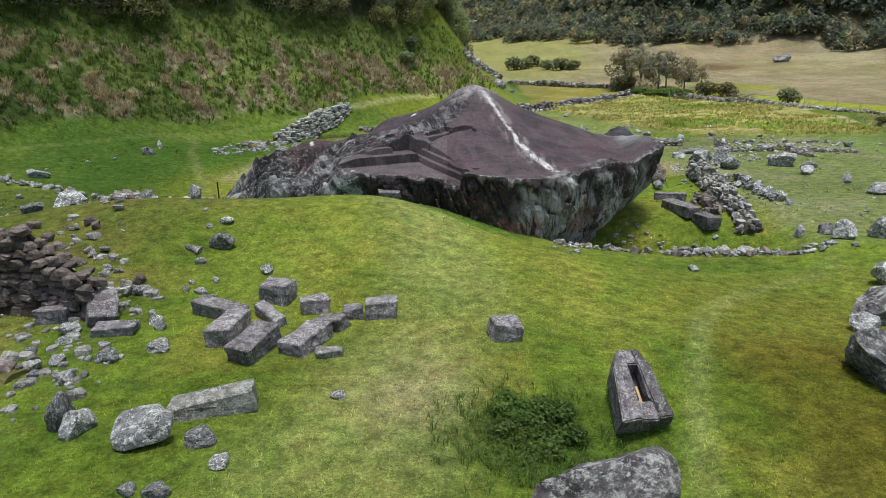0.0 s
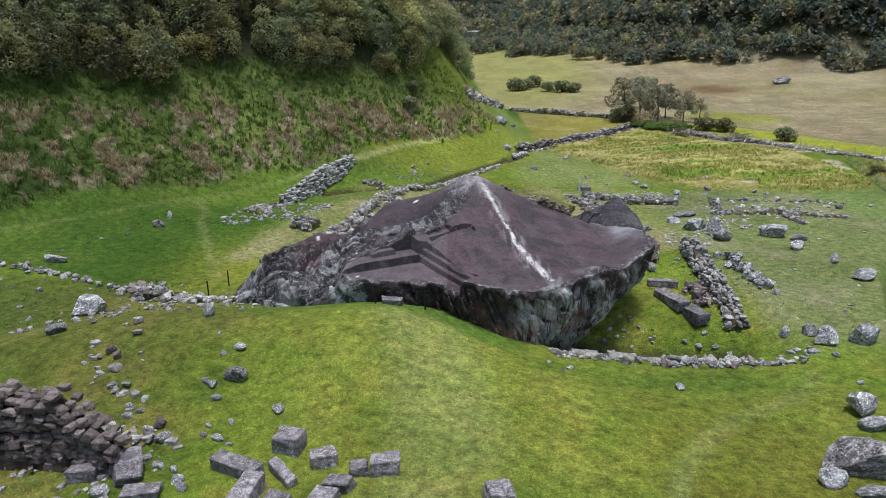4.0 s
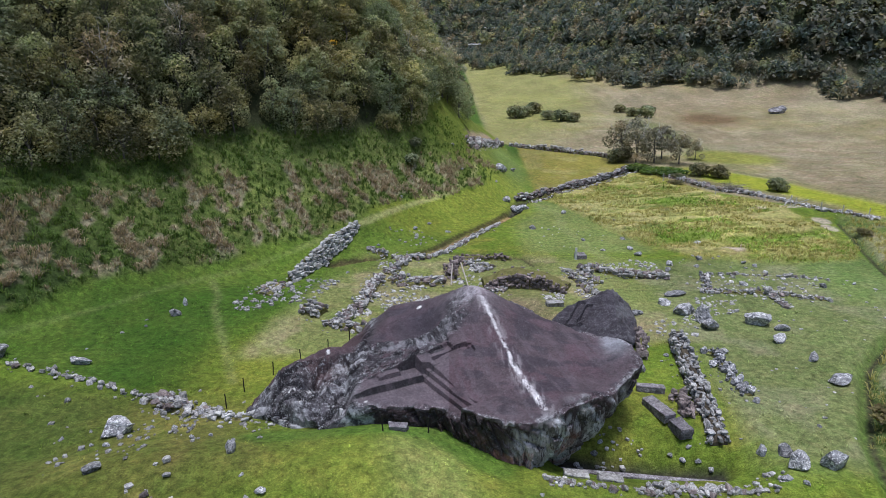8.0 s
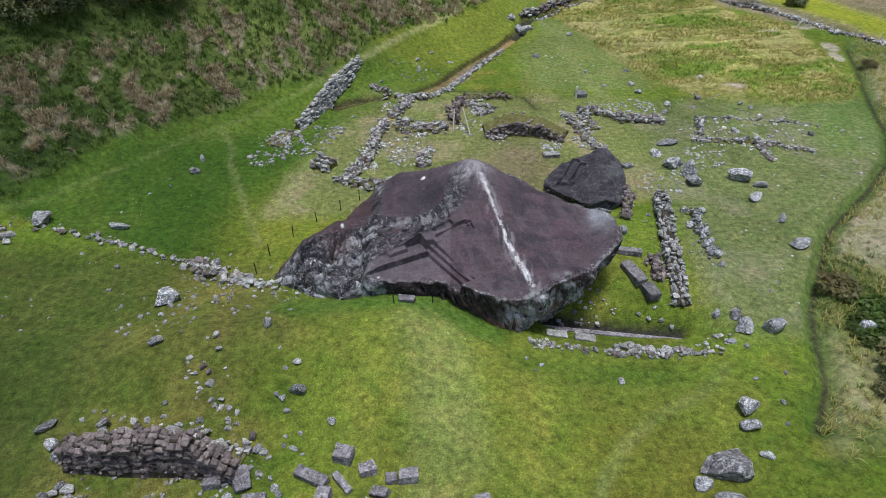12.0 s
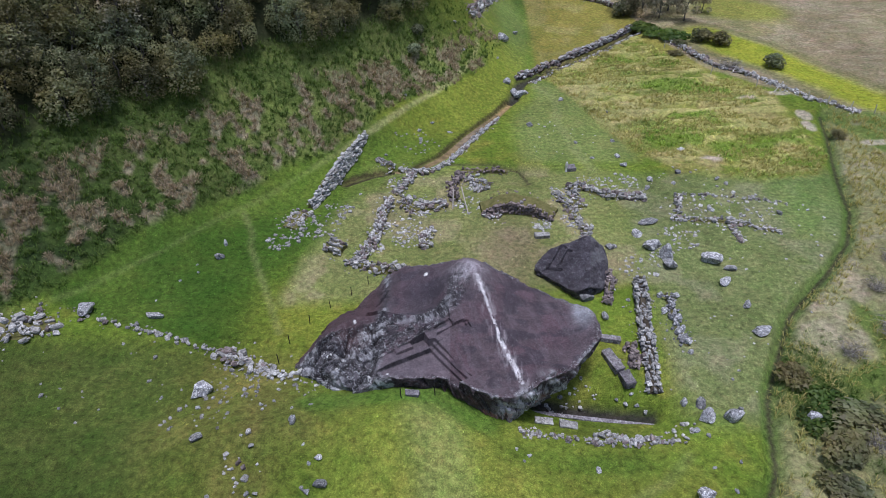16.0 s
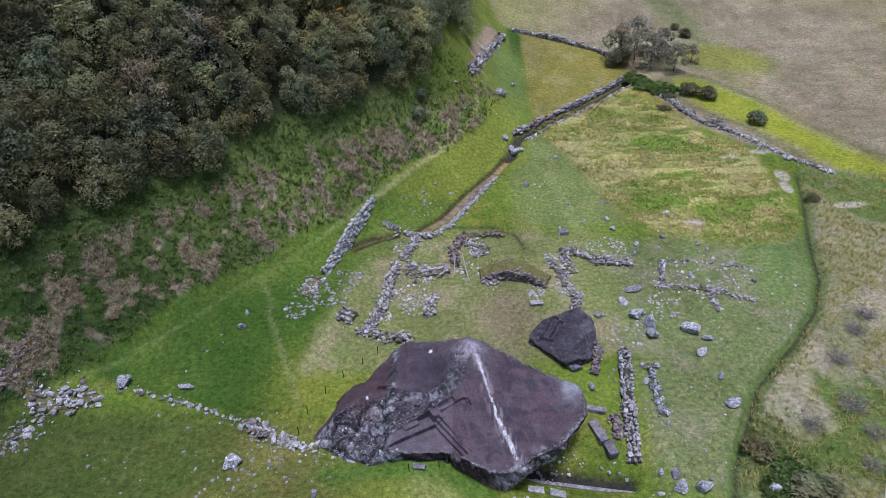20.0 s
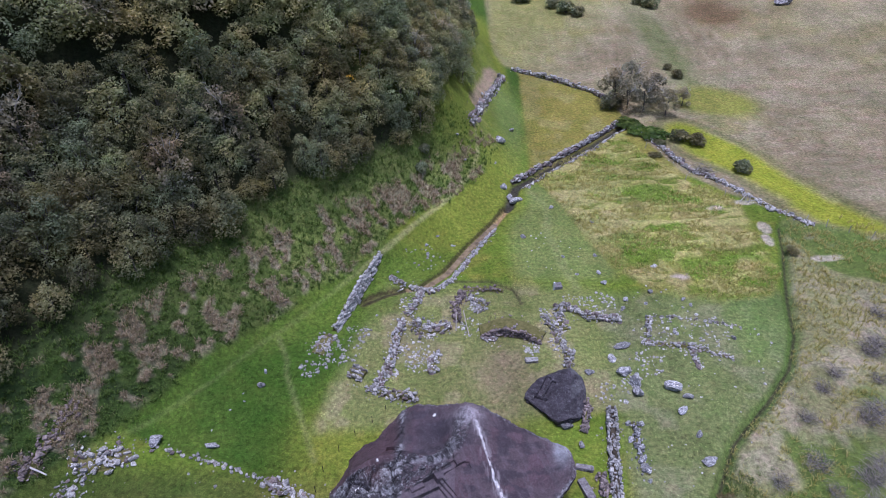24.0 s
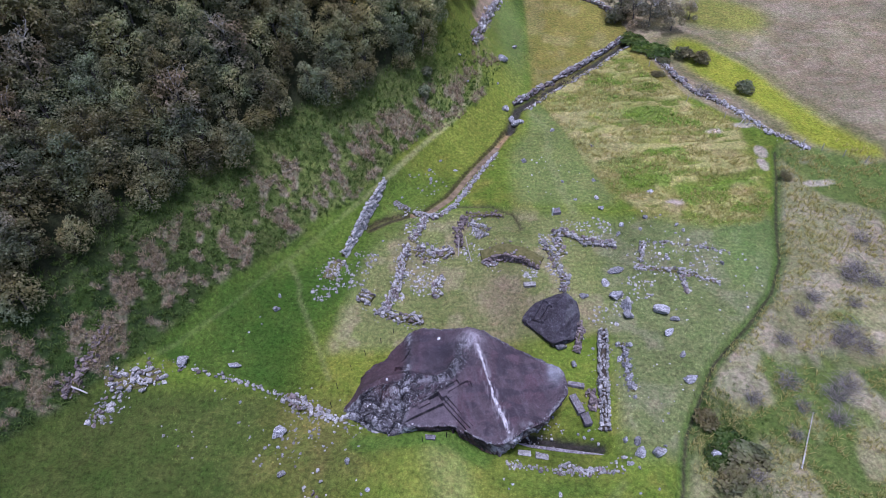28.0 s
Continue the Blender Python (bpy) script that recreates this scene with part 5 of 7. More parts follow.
dry_wall([(22.6, 53.4), (25.6, 52.8), (28.8, 52.2), (32.4, 50.2)], 0.7, (0.5, 0.7, 0.6, 0.2), "broken fieldstone wall of the outer enclosure", 20, 0.38, ruin=0.5, sparse=0.4)
dry_wall([(28.0, 52.0), (28.0, 48.9)], 0.6, (0.5, 0.2), "stub of a wall in the outer enclosure", 21, 0.4, ruin=0.5)
dry_wall([(24.4, 57.8), (28.4, 57.4), (32.2, 56.6), (35.0, 55.4)], 0.5, (0.3, 0.2, 0.15, 0.1), "grassed-over footing of the outer enclosure", 22, 0.32, core=None, ruin=0.5, sparse=0.65, small=6)
# walls beside the boulder
dry_wall([(16.9, 43.0), (16.3, 39.4), (15.8, 35.8), (15.3, 31.0)], 1.0, (1.1, 1.1, 0.9, 0.5), "long thick wall with earth showing between its stones", 23, 0.34, ruin=0.2, core=SOIL, small=9, stones=GREY_STONES, most=300)
dry_wall([(14.4, 35.4), (14.7, 33.2)], 1.0, (0.9, 0.6), "short brown wall set against the long wall", 24, 0.45, stones=BROWN_STONES)
dry_wall([(18.9, 41.6), (18.7, 38.0), (18.9, 35.3)], 0.9, (0.9, 0.8, 0.4), "row of big tumbled wall stones", 25, 0.75, ruin=0.4, stones=RUGGED_STONES, sparse=0.0)
dry_wall([(14.5, 44.4), (14.1, 42.4), (13.6, 40.4)], 0.6, (1.5, 1.4, 0.8), "narrow brown pier of stones against the split boulder", 26, 0.42, stones=BROWN_STONES)
# trench and channel in front of the boulder
dry_wall([(4.9, 27.2), (8.8, 26.6), (12.5, 26.2), (16.3, 26.5)], 0.45, 0.12, "front row of rubble stones in the turf", 27, 0.30, core=None, ruin=0.7, sparse=0.5, small=7)
dry_wall([(10.0, 27.1), (12.2, 26.7), (14.4, 26.7)], 0.6, (0.12, 0.2, 0.2), "low inner row of square stones", 28, 0.5, ruin=0.3, small=5)
# boundary wall left of the boulder
dry_wall([(-10.9, 31.3), (-13.1, 31.7)], 0.9, 0.6, "pale drystone wall running up to the boulder", 29, 0.42, stones=PALE_STONES)
dry_wall([(-13.2, 31.9), (-15.2, 33.0), (-17.9, 34.5)], 1.3, (0.5, 0.9, 0.6), "tumbled grey boundary wall", 30, 0.45, ruin=0.5)
dry_wall([(-17.9, 34.5), (-20.8, 35.3), (-26.3, 36.8), (-29.6, 37.6)], 0.55, (0.4, 0.3, 0.3, 0.4), "low terrace edge of single stones in grass", 31, 0.36, core=None, ruin=0.5, sparse=0.62, small=4)
dry_wall([(-36.4, 35.0), (-33.7, 35.4), (-31.4, 36.6)], 1.9, (0.6, 0.8, 0.6), "long heap of grey rubble at the lawn's end", 32, 0.5, ruin=0.5)
dry_wall([(-36.5, 39.6), (-37.9, 36.0), (-39.4, 32.4)], 0.9, (0.5, 0.6, 0.6), "brown boundary wall below the tussocks", 33, 0.42, stones=BROWN_STONES)
dry_wall([(-34.6, 35.0), (-35.6, 32.2), (-36.6, 30.4)], 1.1, 0.35, "scattered line of pale stones along a terrace", 34, 0.36, core=None, ruin=0.5, sparse=0.4)
dry_wall([(-13.5, 25.2), (-13.0, 22.8), (-12.6, 20.6)], 1.3, (0.15, 0.2, 0.15), "line of stones sunk in the mound", 35, 0.34, core=None, ruin=0.7, sparse=0.78, small=3)
# house ruin in the foreground
dry_wall([(-18.2, 17.9), (-15.2, 17.7), (-12.6, 17.7), (-11.0, 17.5), (-9.9, 17.2)], 0.9, (1.7, 2.2, 2.8, 2.7, 0.9), "dark brown masonry wall of a ruined house, broken down at its end", 36, 0.34, stones=BROWN_STONES, core=SOIL, ruin=0.12, most=340, sparse=0.0, lean=-1)
dry_wall([(-17.6, 18.8), (-14.5, 18.7), (-11.8, 18.6), (-9.8, 18.0)], 1.3, (0.8, 1.1, 0.9, 0.4), "earth bank and stones behind the house wall", 37, 0.42, core=MOSS, ruin=0.35, sparse=0.15, small=14)
dry_wall([(-18.6, 15.6), (-15.0, 14.9), (-12.2, 14.3), (-9.9, 13.6)], 1.2, (0.7, 0.8, 0.7, 0.4), "overgrown front wall of the ruined house", 38, 0.45, core=MOSS, ruin=0.4, sparse=0.5, small=4)
# terrace and field walls up the valley
dry_wall([(3.4, 98.9), (6.4, 112.0), (11.0, 131.0)], 0.9, (1.3, 1.5, 1.2), "stone terrace wall along a green lawn", 39, 0.55, most=200)
dry_wall([(11.6, 88.9), (16.7, 93.8), (22.0, 98.9), (27.6, 104.2), (33.0, 109.3)], 0.5, (0.2, 0.25, 0.25, 0.2), "low near kerb of the straight stone canal", 40, 0.4, most=110, sparse=0.4, small=2)
dry_wall([(9.9, 90.5), (15.2, 95.7), (20.5, 100.8), (26.1, 106.1), (31.5, 111.2)], 0.6, (0.7, 1.0, 1.0, 0.9), "dark straight retaining wall along the stone canal", 41, 0.42, most=290, ruin=0.10, small=1, sparse=0.02, core=SOIL)
dry_wall([(34.4, 107.6), (36.6, 103.1), (39.9, 93.2), (44.8, 87.7), (48.9, 81.4), (53.2, 77.1)], 0.8, (0.7, 0.8, 0.8, 0.6, 0.5), "curved field wall of grey stones", 42, 0.5, most=240)
dry_wall([(13.7, 138.4), (19.0, 135.2), (24.4, 131.0), (29.4, 126.2), (32.4, 120.0)], 1.0, (0.9, 1.1, 1.1, 0.9, 0.8), "pale far field wall crossing the valley floor", 43, 0.6, most=220, sparse=0.1, ruin=0.2, small=3)

# ---- boulders, fallen blocks and other loose things ----
BOULDERS = [boulder_mesh(200 + i, 11 + i % 5) for i in range(10)]
SMALL = [boulder_mesh(240 + i, 10, 0.2, 2) for i in range(8)]
for me in BOULDERS + SMALL:
    me.materials.append(BOULDER)
BIG = [boulder_mesh(260 + i, 12, 0.12, 4) for i in range(3)]
for me, rock in zip(BIG, (DARKROCK, BOULDER, DARKROCK)):
    me.materials.append(rock)


def boulder(x, y, lx, ly, lz, label, turn=0.0, which=None, group="", seed=0, tip=0.0, sink=0.25):
    me = which or BOULDERS[seed % len(BOULDERS)]
    ob = new("boulder" if lx > 0.5 else "stone", me)
    z = stand(x, y) + lz * (0.72 - sink)
    ob.matrix_world = pose(x, y, z, tip, 0, turn) @ Matrix.Diagonal((lx, ly, lz * 1.12, 1))
    return tagged(ob, label, "boulder" if lx > 0.5 else "stone", group)


def scatter(rows, label, group, seed, flat=0.55, meshes=None):
    """Single stones: x, y and breadth of each."""
    r = random.Random(seed)
    for x, y, w in rows:
        a = 0.5 * w
        boulder(x, y, a * r.uniform(0.9, 1.15), a * r.uniform(0.65, 0.95), a * flat * r.uniform(0.8, 1.25), label, r.uniform(0, 360), r.choice(meshes or (SMALL if w < 0.7 else BOULDERS)), group, tip=r.uniform(-12, 12), sink=0.3)


def hewn(x, y, lx, ly, lz, turn, label, seed, tip=(0, 0), lift=0.0, group="fallen hewn blocks", material=None):
    """A squared block with worn edges, lying where it fell."""
    r = random.Random(seed)
    bm = bmesh.new()
    bmesh.ops.create_cube(bm, size=1)
    bmesh.ops.transform(bm, matrix=Matrix.Diagonal((lx, ly, lz, 1)), verts=bm.verts)
    for v in bm.verts:
        v.co += Vector([r.uniform(-0.05, 0.05) for _ in range(3)])
    bmesh.ops.bevel(bm, geom=list(bm.edges), offset=0.028, segments=1, affect="EDGES")
    bmesh.ops.subdivide_edges(bm, edges=[e for e in bm.edges if e.calc_length() > 0.25], cuts=4, use_grid_fill=True)
    off = Vector((r.uniform(0, 50), r.uniform(0, 50), r.uniform(0, 50)))
    for v in bm.verts:
        v.co += v.co.normalized() * 0.06 * noise.fractal(v.co * 2.6 + off, 1.0, 2.0, 4)
    ob = part("hewn_block", bm, material or ASHLAR)
    ob.matrix_world = pose(x, y, stand(x, y) + 0.5 * lz - 0.06 + lift, tip[0], tip[1], turn)
    return tagged(ob, label, "stone block", group)


# fallen blocks of the temple on the meadow
hewn(-4.95, 18.25, 0.84, 0.70, 0.64, -12, "squared dark grey block with a chipped top on grass", 1)
hewn(-3.75, 17.55, 0.79, 0.66, 0.46, 20, "squared grey block half sunk in grass", 2)
hewn(-2.55, 17.05, 0.57, 0.44, 0.37, 5, "small squared grey block beside a larger one", 3)
hewn(-1.75, 17.15, 0.84, 0.55, 0.55, 4, "pale-faced squared block on the open meadow", 4)
hewn(1.65, 15.75, 0.79, 0.70, 0.55, 10, "single squared grey block alone on the meadow", 5, (4, 3))
hewn(-6.35, 17.10, 1.63, 0.55, 0.46, -24, "long hewn beam of grey stone", 6, (0, 2))
hewn(-5.65, 15.75, 0.66, 1.40, 0.57, -8, "long dark hewn block with flat top", 7, (3, 0))
hewn(-4.75, 14.85, 0.75, 1.36, 0.57, -18, "long dark hewn block lying parallel to another", 8, (4, 2))
hewn(-3.55, 15.30, 0.75, 1.32, 0.46, -24, "long hewn block streaked with white lichen", 9, (3, -3))
hewn(-4.85, 16.85, 1.19, 0.37, 0.37, -46, "narrow lichen-spotted fragment among the blocks", 10, (8, 6), material=ASHLAR)
hewn(-3.05, 16.35, 0.84, 0.53, 0.39, -20, "angular grey block tipped on its edge", 11, (12, -6))
hewn(-2.85, 14.75, 0.66, 0.35, 0.23, 15, "flat pale fragment among the blocks", 12, material=WALLSTONE)
hewn(-9.6, 16.9, 0.75, 1.05, 0.60, 28, "grey hewn block tipped against the ruined wall", 13, (22, 8), group="")
hewn(-8.8, 16.0, 1.10, 0.50, 0.30, 8, "flat grey slab before the ruined wall", 14, group="")
hewn(-4.85, 12.1, 1.75, 0.65, 0.45, 14, "long pale slab of lichened stone on grass", 15, (0, -6), group="", material=WALLSTONE)
hewn(-10.9, 16.75, 0.8, 0.45, 0.45, 6, "dark foundation stone at the wall's end", 16, group="")
hewn(12.9, 36.0, 1.7, 0.55, 0.45, -12, "fallen hewn beam beside the boulder", 17, group="fallen beams by the boulder")
hewn(12.7, 33.7, 0.75, 2.2, 0.55, 20, "long fallen beam of grey stone, its end squared", 18, group="fallen beams by the boulder")
hewn(13.5, 32.1, 0.85, 1.3, 0.65, 14, "squared end block of the fallen beam", 19, group="fallen beams by the boulder")
hewn(-2.45, 28.95, 1.0, 0.45, 0.38, -3, "rectangular stone seat before the carved terraces", 20, group="")
hewn(6.9, 28.75, 1.3, 0.6, 0.5, -4, "grey squared block beside the water trench", 21, (4, 3), lift=-0.10, group="trench stones", material=WALLSTONE)
hewn(8.6, 28.35, 1.3, 0.6, 0.5, -10, "grey block beside the water trench", 22, (-3, 4), lift=-0.10, group="trench stones", material=WALLSTONE)
hewn(10.5, 29.4, 8.9, 0.36, 0.32, -8.5, "long low kerb of dressed stone along the trench", 23, group="", lift=-0.06)
hewn(9.2, 50.4, 1.5, 0.7, 0.4, 4, "flat slab on the court floor", 24, group="", material=WALLSTONE)
hewn(14.0, 63.9, 1.1, 0.9, 0.5, 8, "grey block with a white marker", 26, group="")
hewn(7.6, 55.0, 0.35, 0.35, 1.2, 0, "upright jamb stone of a blocked doorway", 27, group="doorway jambs")
hewn(6.4, 55.05, 0.35, 0.35, 1.2, 0, "upright jamb stone of a blocked doorway", 28, group="doorway jambs")


def niche_stone():
    """A big tilted stone with a stepped niche, a yellow plank lying in it."""
    top = tagged(new("niche_stone"), "tilted grey block with a double-framed niche and a plank inside", "carved stone")
    m = pose(4.1, 12.35, stand(4.1, 12.35) + 0.52, 33, -3, 6)
    boxes = (("slab", (-0.42, 0, 0.0), (0.52, 1.75, 0.72)), ("slab", (0.42, 0, 0.0), (0.40, 1.75, 0.66)), ("slab", (0.03, 0.70, -0.02), (0.50, 0.40, 0.62)),
             ("slab", (0.03, -0.66, -0.02), (0.50, 0.46, 0.62)), ("niche_back", (0.03, 0.02, -0.22), (0.46, 0.98, 0.2)))
    for i, (name, at, size) in enumerate(boxes):
        r = random.Random(80 + i)
        bm = bmesh.new()
        bmesh.ops.create_cube(bm, size=1)
        bmesh.ops.transform(bm, matrix=Matrix.Translation(at) @ Matrix.Diagonal((*size, 1)), verts=bm.verts)
        bmesh.ops.bevel(bm, geom=list(bm.edges), offset=0.035, segments=2, affect="EDGES")
        bmesh.ops.subdivide_edges(bm, edges=[e for e in bm.edges if e.calc_length() > 0.3], cuts=3, use_grid_fill=True)
        for v in bm.verts:
            v.co.x = v.co.x * (1 - 0.24 * v.co.y) * 0.76 * (1 - 0.85 * max(0.0, v.co.y - 0.42)) 
            v.co.z += 0.05 * v.co.x
            v.co += Vector([0.03 * noise.noise(v.co * 3 + Vector((k * 9, i * 0.0, 0))) for k in range(3)])
        part(name, bm, ASHLAR, top)
    for name, at, size, mat in (("inner_frame", (-0.10, 0.04, 0.16), (0.05, 0.86, 0.24), ASHLAR), ("inner_frame", (0.17, 0.04, 0.16), (0.05, 0.86, 0.24), ASHLAR), ("plank", (0.04, -0.14, -0.08), (0.16, 0.5, 0.05), NEWWOOD)):
        bm = bmesh.new()
        bmesh.ops.create_cube(bm, size=1)
        bmesh.ops.transform(bm, matrix=Matrix.Translation(at) @ Matrix.Diagonal((*size, 1)), verts=bm.verts)
        bmesh.ops.bevel(bm, geom=list(bm.edges), offset=0.012, segments=1, affect="EDGES")
        part(name, bm, mat, top, "fresh yellow plank" if name == "plank" else "")
    top.matrix_world = m @ Matrix.Diagonal((0.92, 0.94, 0.92, 1))
    return top


niche_stone()

boulder(2.75, 9.1, 1.50, 1.15, 0.82, "large dark boulder with white lichen in tall grass", 20, BIG[0], sink=0.35)
boulder(10.15, 13.7, 1.25, 1.10, 0.66, "large grey boulder crusted with pale lichen on grass", 60, BIG[1], sink=0.25)
boulder(13.5, 17.9, 1.75, 1.05, 0.85, "broad dark flat-topped boulder on the meadow", 8, BIG[2], sink=0.3)
boulder(16.1, 22.0, 0.85, 0.62, 0.62, "pointed grey boulder leaning on a flat one", 40, BOULDERS[1])
boulder(15.8, 20.9, 0.72, 0.5, 0.35, "flat lichened stone under a pointed boulder", 10, BOULDERS[2])
boulder(13.2, 16.4, 0.85, 0.45, 0.28, "flat pale boulder half sunk in turf", -8, BOULDERS[3])
boulder(12.1, 17.1, 0.48, 0.48, 0.36, "round pale stone beside a dark boulder", 0, BOULDERS[4])
boulder(15.9, 18.9, 0.42, 0.3, 0.22, "small pale stone in grass", 0, SMALL[1])
boulder(18.2, 29.6, 0.62, 0.5, 0.45, "lichened grey boulder of a loose group", 0, BOULDERS[6], "boulders by the enclosure")
boulder(18.1, 28.2, 0.78, 0.62, 0.55, "lichened grey boulder of a loose group", 50, BOULDERS[7], "boulders by the enclosure")
boulder(19.9, 28.1, 0.85, 0.75, 0.75, "tall lichened boulder of a loose group", 20, BOULDERS[8], "boulders by the enclosure")
boulder(17.1, 29.9, 0.4, 0.35, 0.32, "small boulder of a loose group", 20, SMALL[3], "boulders by the enclosure")
boulder(19.5, 48.4, 1.25, 0.95, 0.85, "rugged grey boulder with split faces", 20, BOULDERS[9], "rugged boulders")
boulder(20.4, 47.0, 0.95, 0.8, 0.8, "rugged grey boulder with split faces", 70, BOULDERS[0], "rugged boulders")
boulder(20.3, 45.5, 0.85, 0.75, 0.6, "rugged grey boulder with split faces", 120, BOULDERS[1], "rugged boulders")
boulder(24.4, 46.2, 1.25, 0.9, 0.75, "large grey boulder alone on the grass", -25, BOULDERS[2])
boulder(25.6, 44.9, 0.7, 0.5, 0.35, "dark low boulder beside a larger one", 0, BOULDERS[3])
boulder(24.4, 42.9, 0.7, 0.5, 0.42, "pale boulder near a larger one", 30, BOULDERS[4])
boulder(20.2, 52.9, 1.35, 0.7, 0.3, "flat pale outcrop in the turf", 15, BOULDERS[5])
boulder(18.5, 50.7, 0.85, 0.6, 0.4, "low grey boulder in the turf", 35, BOULDERS[6])
boulder(25.2, 39.8, 0.48, 0.42, 0.42, "round grey stone alone on the grass", 0, SMALL[4])
boulder(25.1, 36.6, 1.05, 0.6, 0.42, "low pale boulder near the ditch", 12, BOULDERS[7])
boulder(11.7, 40.9, 0.85, 0.6, 0.5, "grey block wedged between the two great boulders", 5, BOULDERS[8])
boulder(15.6, 48.6, 0.75, 0.65, 0.35, "flat stone behind the split boulder", 0, BOULDERS[9])
boulder(13.0, 35.2 + 3.4, 0.35, 0.5, 0.35, "narrow stone standing in grass", 0, SMALL[5])
boulder(25.3, 27.9, 0.75, 0.6, 0.5, "grey boulder among brush beyond the ditch", 0, BOULDERS[0])
boulder(8.6, 100.6, 1.1, 0.9, 0.85, "grey boulder on the upper lawn", 20, BOULDERS[1])
boulder(11.2, 107.6, 0.55, 0.45, 0.4, "smaller boulder on the upper lawn", 20, BOULDERS[2])
boulder(10.4, 85.6, 1.3, 0.8, 0.7, "grey boulders heaped at the canal's head", 20, BOULDERS[3], "canal head boulders")
boulder(9.4, 86.8, 0.8, 0.7, 0.6, "grey boulders heaped at the canal's head", 70, BOULDERS[4], "canal head boulders")
boulder(8.4, 88.6, 0.8, 0.6, 0.5, "grey boulders heaped at the canal's head", 120, BOULDERS[5], "canal head boulders")
boulder(88.0, 175.0, 3.2, 2.0, 1.3, "dark outcrop far out on the pasture", 20, BIG[0])
boulder(-29.7, 38.1, 1.0, 0.8, 0.55, "grey boulder at the lawn's upper corner", 20, BOULDERS[7])
boulder(-24.2, 37.9, 0.95, 0.5, 0.35, "flat pale boulder on the lawn", -5, BOULDERS[8])
boulder(-20.9, 45.7, 0.55, 0.5, 0.5, "round pale boulder on the lawn", 0, BOULDERS[9])
boulder(-20.8, 47.6, 0.25, 0.3, 0.5, "upright stump of grey stone on the lawn", 0, SMALL[6])
boulder(-17.6, 29.9, 1.0, 0.85, 0.6, "grey boulder crowned with stones on the mound", 0, BOULDERS[0])
boulder(-10.3, 26.2, 0.32, 0.4, 0.42, "pointed grey stone on the mound", 0, SMALL[7])
boulder(-16.3, 25.1, 0.55, 0.42, 0.3, "pale boulder on the mound's side", 30, BOULDERS[2])
boulder(-7.75, 22.0, 0.55, 0.42, 0.4, "rugged dark boulder on the meadow", 0, BOULDERS[3])
boulder(-5.75, 10.9, 0.62, 0.52, 0.55, "rugged dark boulder beside a long slab", 0, BOULDERS[4])
boulder(-7.75, 11.6, 0.32, 0.45, 0.6, "upright leaning boulder split in two", 20, BOULDERS[5])
boulder(-7.3, 11.25, 0.45, 0.35, 0.42, "grey boulder beside a leaning one", 0, BOULDERS[6])

scatter([(-4.75, 10.85, 0.8), (-4.1, 10.1, 0.6), (-2.3, 12.6, 0.42), (-8.1, 23.6, 0.6), (-8.6, 21.5, 0.6), (-8.9, 21.7, 0.5), (-11.0, 20.2, 0.45), (-10.6, 20.0, 0.4), (-9.7, 19.5, 0.4), (-8.0, 19.4, 0.35),
         (-7.5, 18.7, 0.5), (-7.3, 19.6, 0.4), (-9.2, 18.6, 0.7), (-5.4, 9.4, 0.55), (-4.9, 9.3, 0.5), (-7.3, 15.0, 0.85), (-8.3, 14.4, 0.7), (-9.4, 14.3, 0.55), (-8.7, 13.4, 0.65), (-9.5, 13.6, 0.5), (-8.4, 13.6, 0.4), (-7.75, 16.3, 0.6)],
        "loose lichened stone in the meadow grass", "meadow stones", 301)
scatter([(-8.0, 16.6, 0.55), (-8.3, 17.1, 0.4), (-8.2, 20.8, 0.5), (-5.8, 20.2, 0.6), (-8.7, 23.2, 0.4), (-8.0, 18.9, 0.4), (-7.0, 18.4, 0.3), (-10.0, 16.0, 0.7), (-19.4, 18.9, 1.0), (-18.9, 18.2, 1.0), (-17.9, 16.6, 0.9), (-20.3, 19.9, 1.1),
         (-17.2, 19.4, 0.5), (-15.2, 20.2, 0.5), (-14.4, 20.4, 0.45), (-14.6, 21.2, 0.4), (-12.2, 21.3, 0.6), (-12.5, 20.2, 0.6), (-13.4, 19.9, 0.5), (-14.0, 18.9, 0.5), (-11.3, 14.0, 0.6), (-10.4, 14.9, 0.5), (-9.9, 15.4, 0.5)],
        "loose grey stone near the ruined house", "ruin stones", 302)
scatter([(-9.2, 24.4, 0.3), (-9.4, 28.0, 0.3), (-10.6, 27.6, 0.35), (-12.0, 28.4, 0.4), (-12.8, 28.0, 0.5), (-13.6, 29.6, 0.45), (-14.6, 29.9, 0.5), (-16.0, 30.4, 0.4), (-16.6, 29.2, 0.4), (-15.4, 28.6, 0.35), (-17.4, 28.2, 0.45), (-18.4, 28.6, 0.4),
         (-15.0, 27.2, 0.35), (-18.6, 26.4, 0.3), (-19.4, 30.4, 0.35), (-20.6, 29.6, 0.4), (-22.5, 33.6, 0.5), (-25.4, 34.8, 0.4), (-14.1, 32.2, 0.8), (-16.9, 33.0, 0.5), (-24.6, 39.8, 0.3), (-22.6, 44.6, 0.3), (-22.2, 43.6, 0.35), (-23.4, 42.4, 0.35)],
        "small pale stone on the mound and lawn", "mound stones", 303)
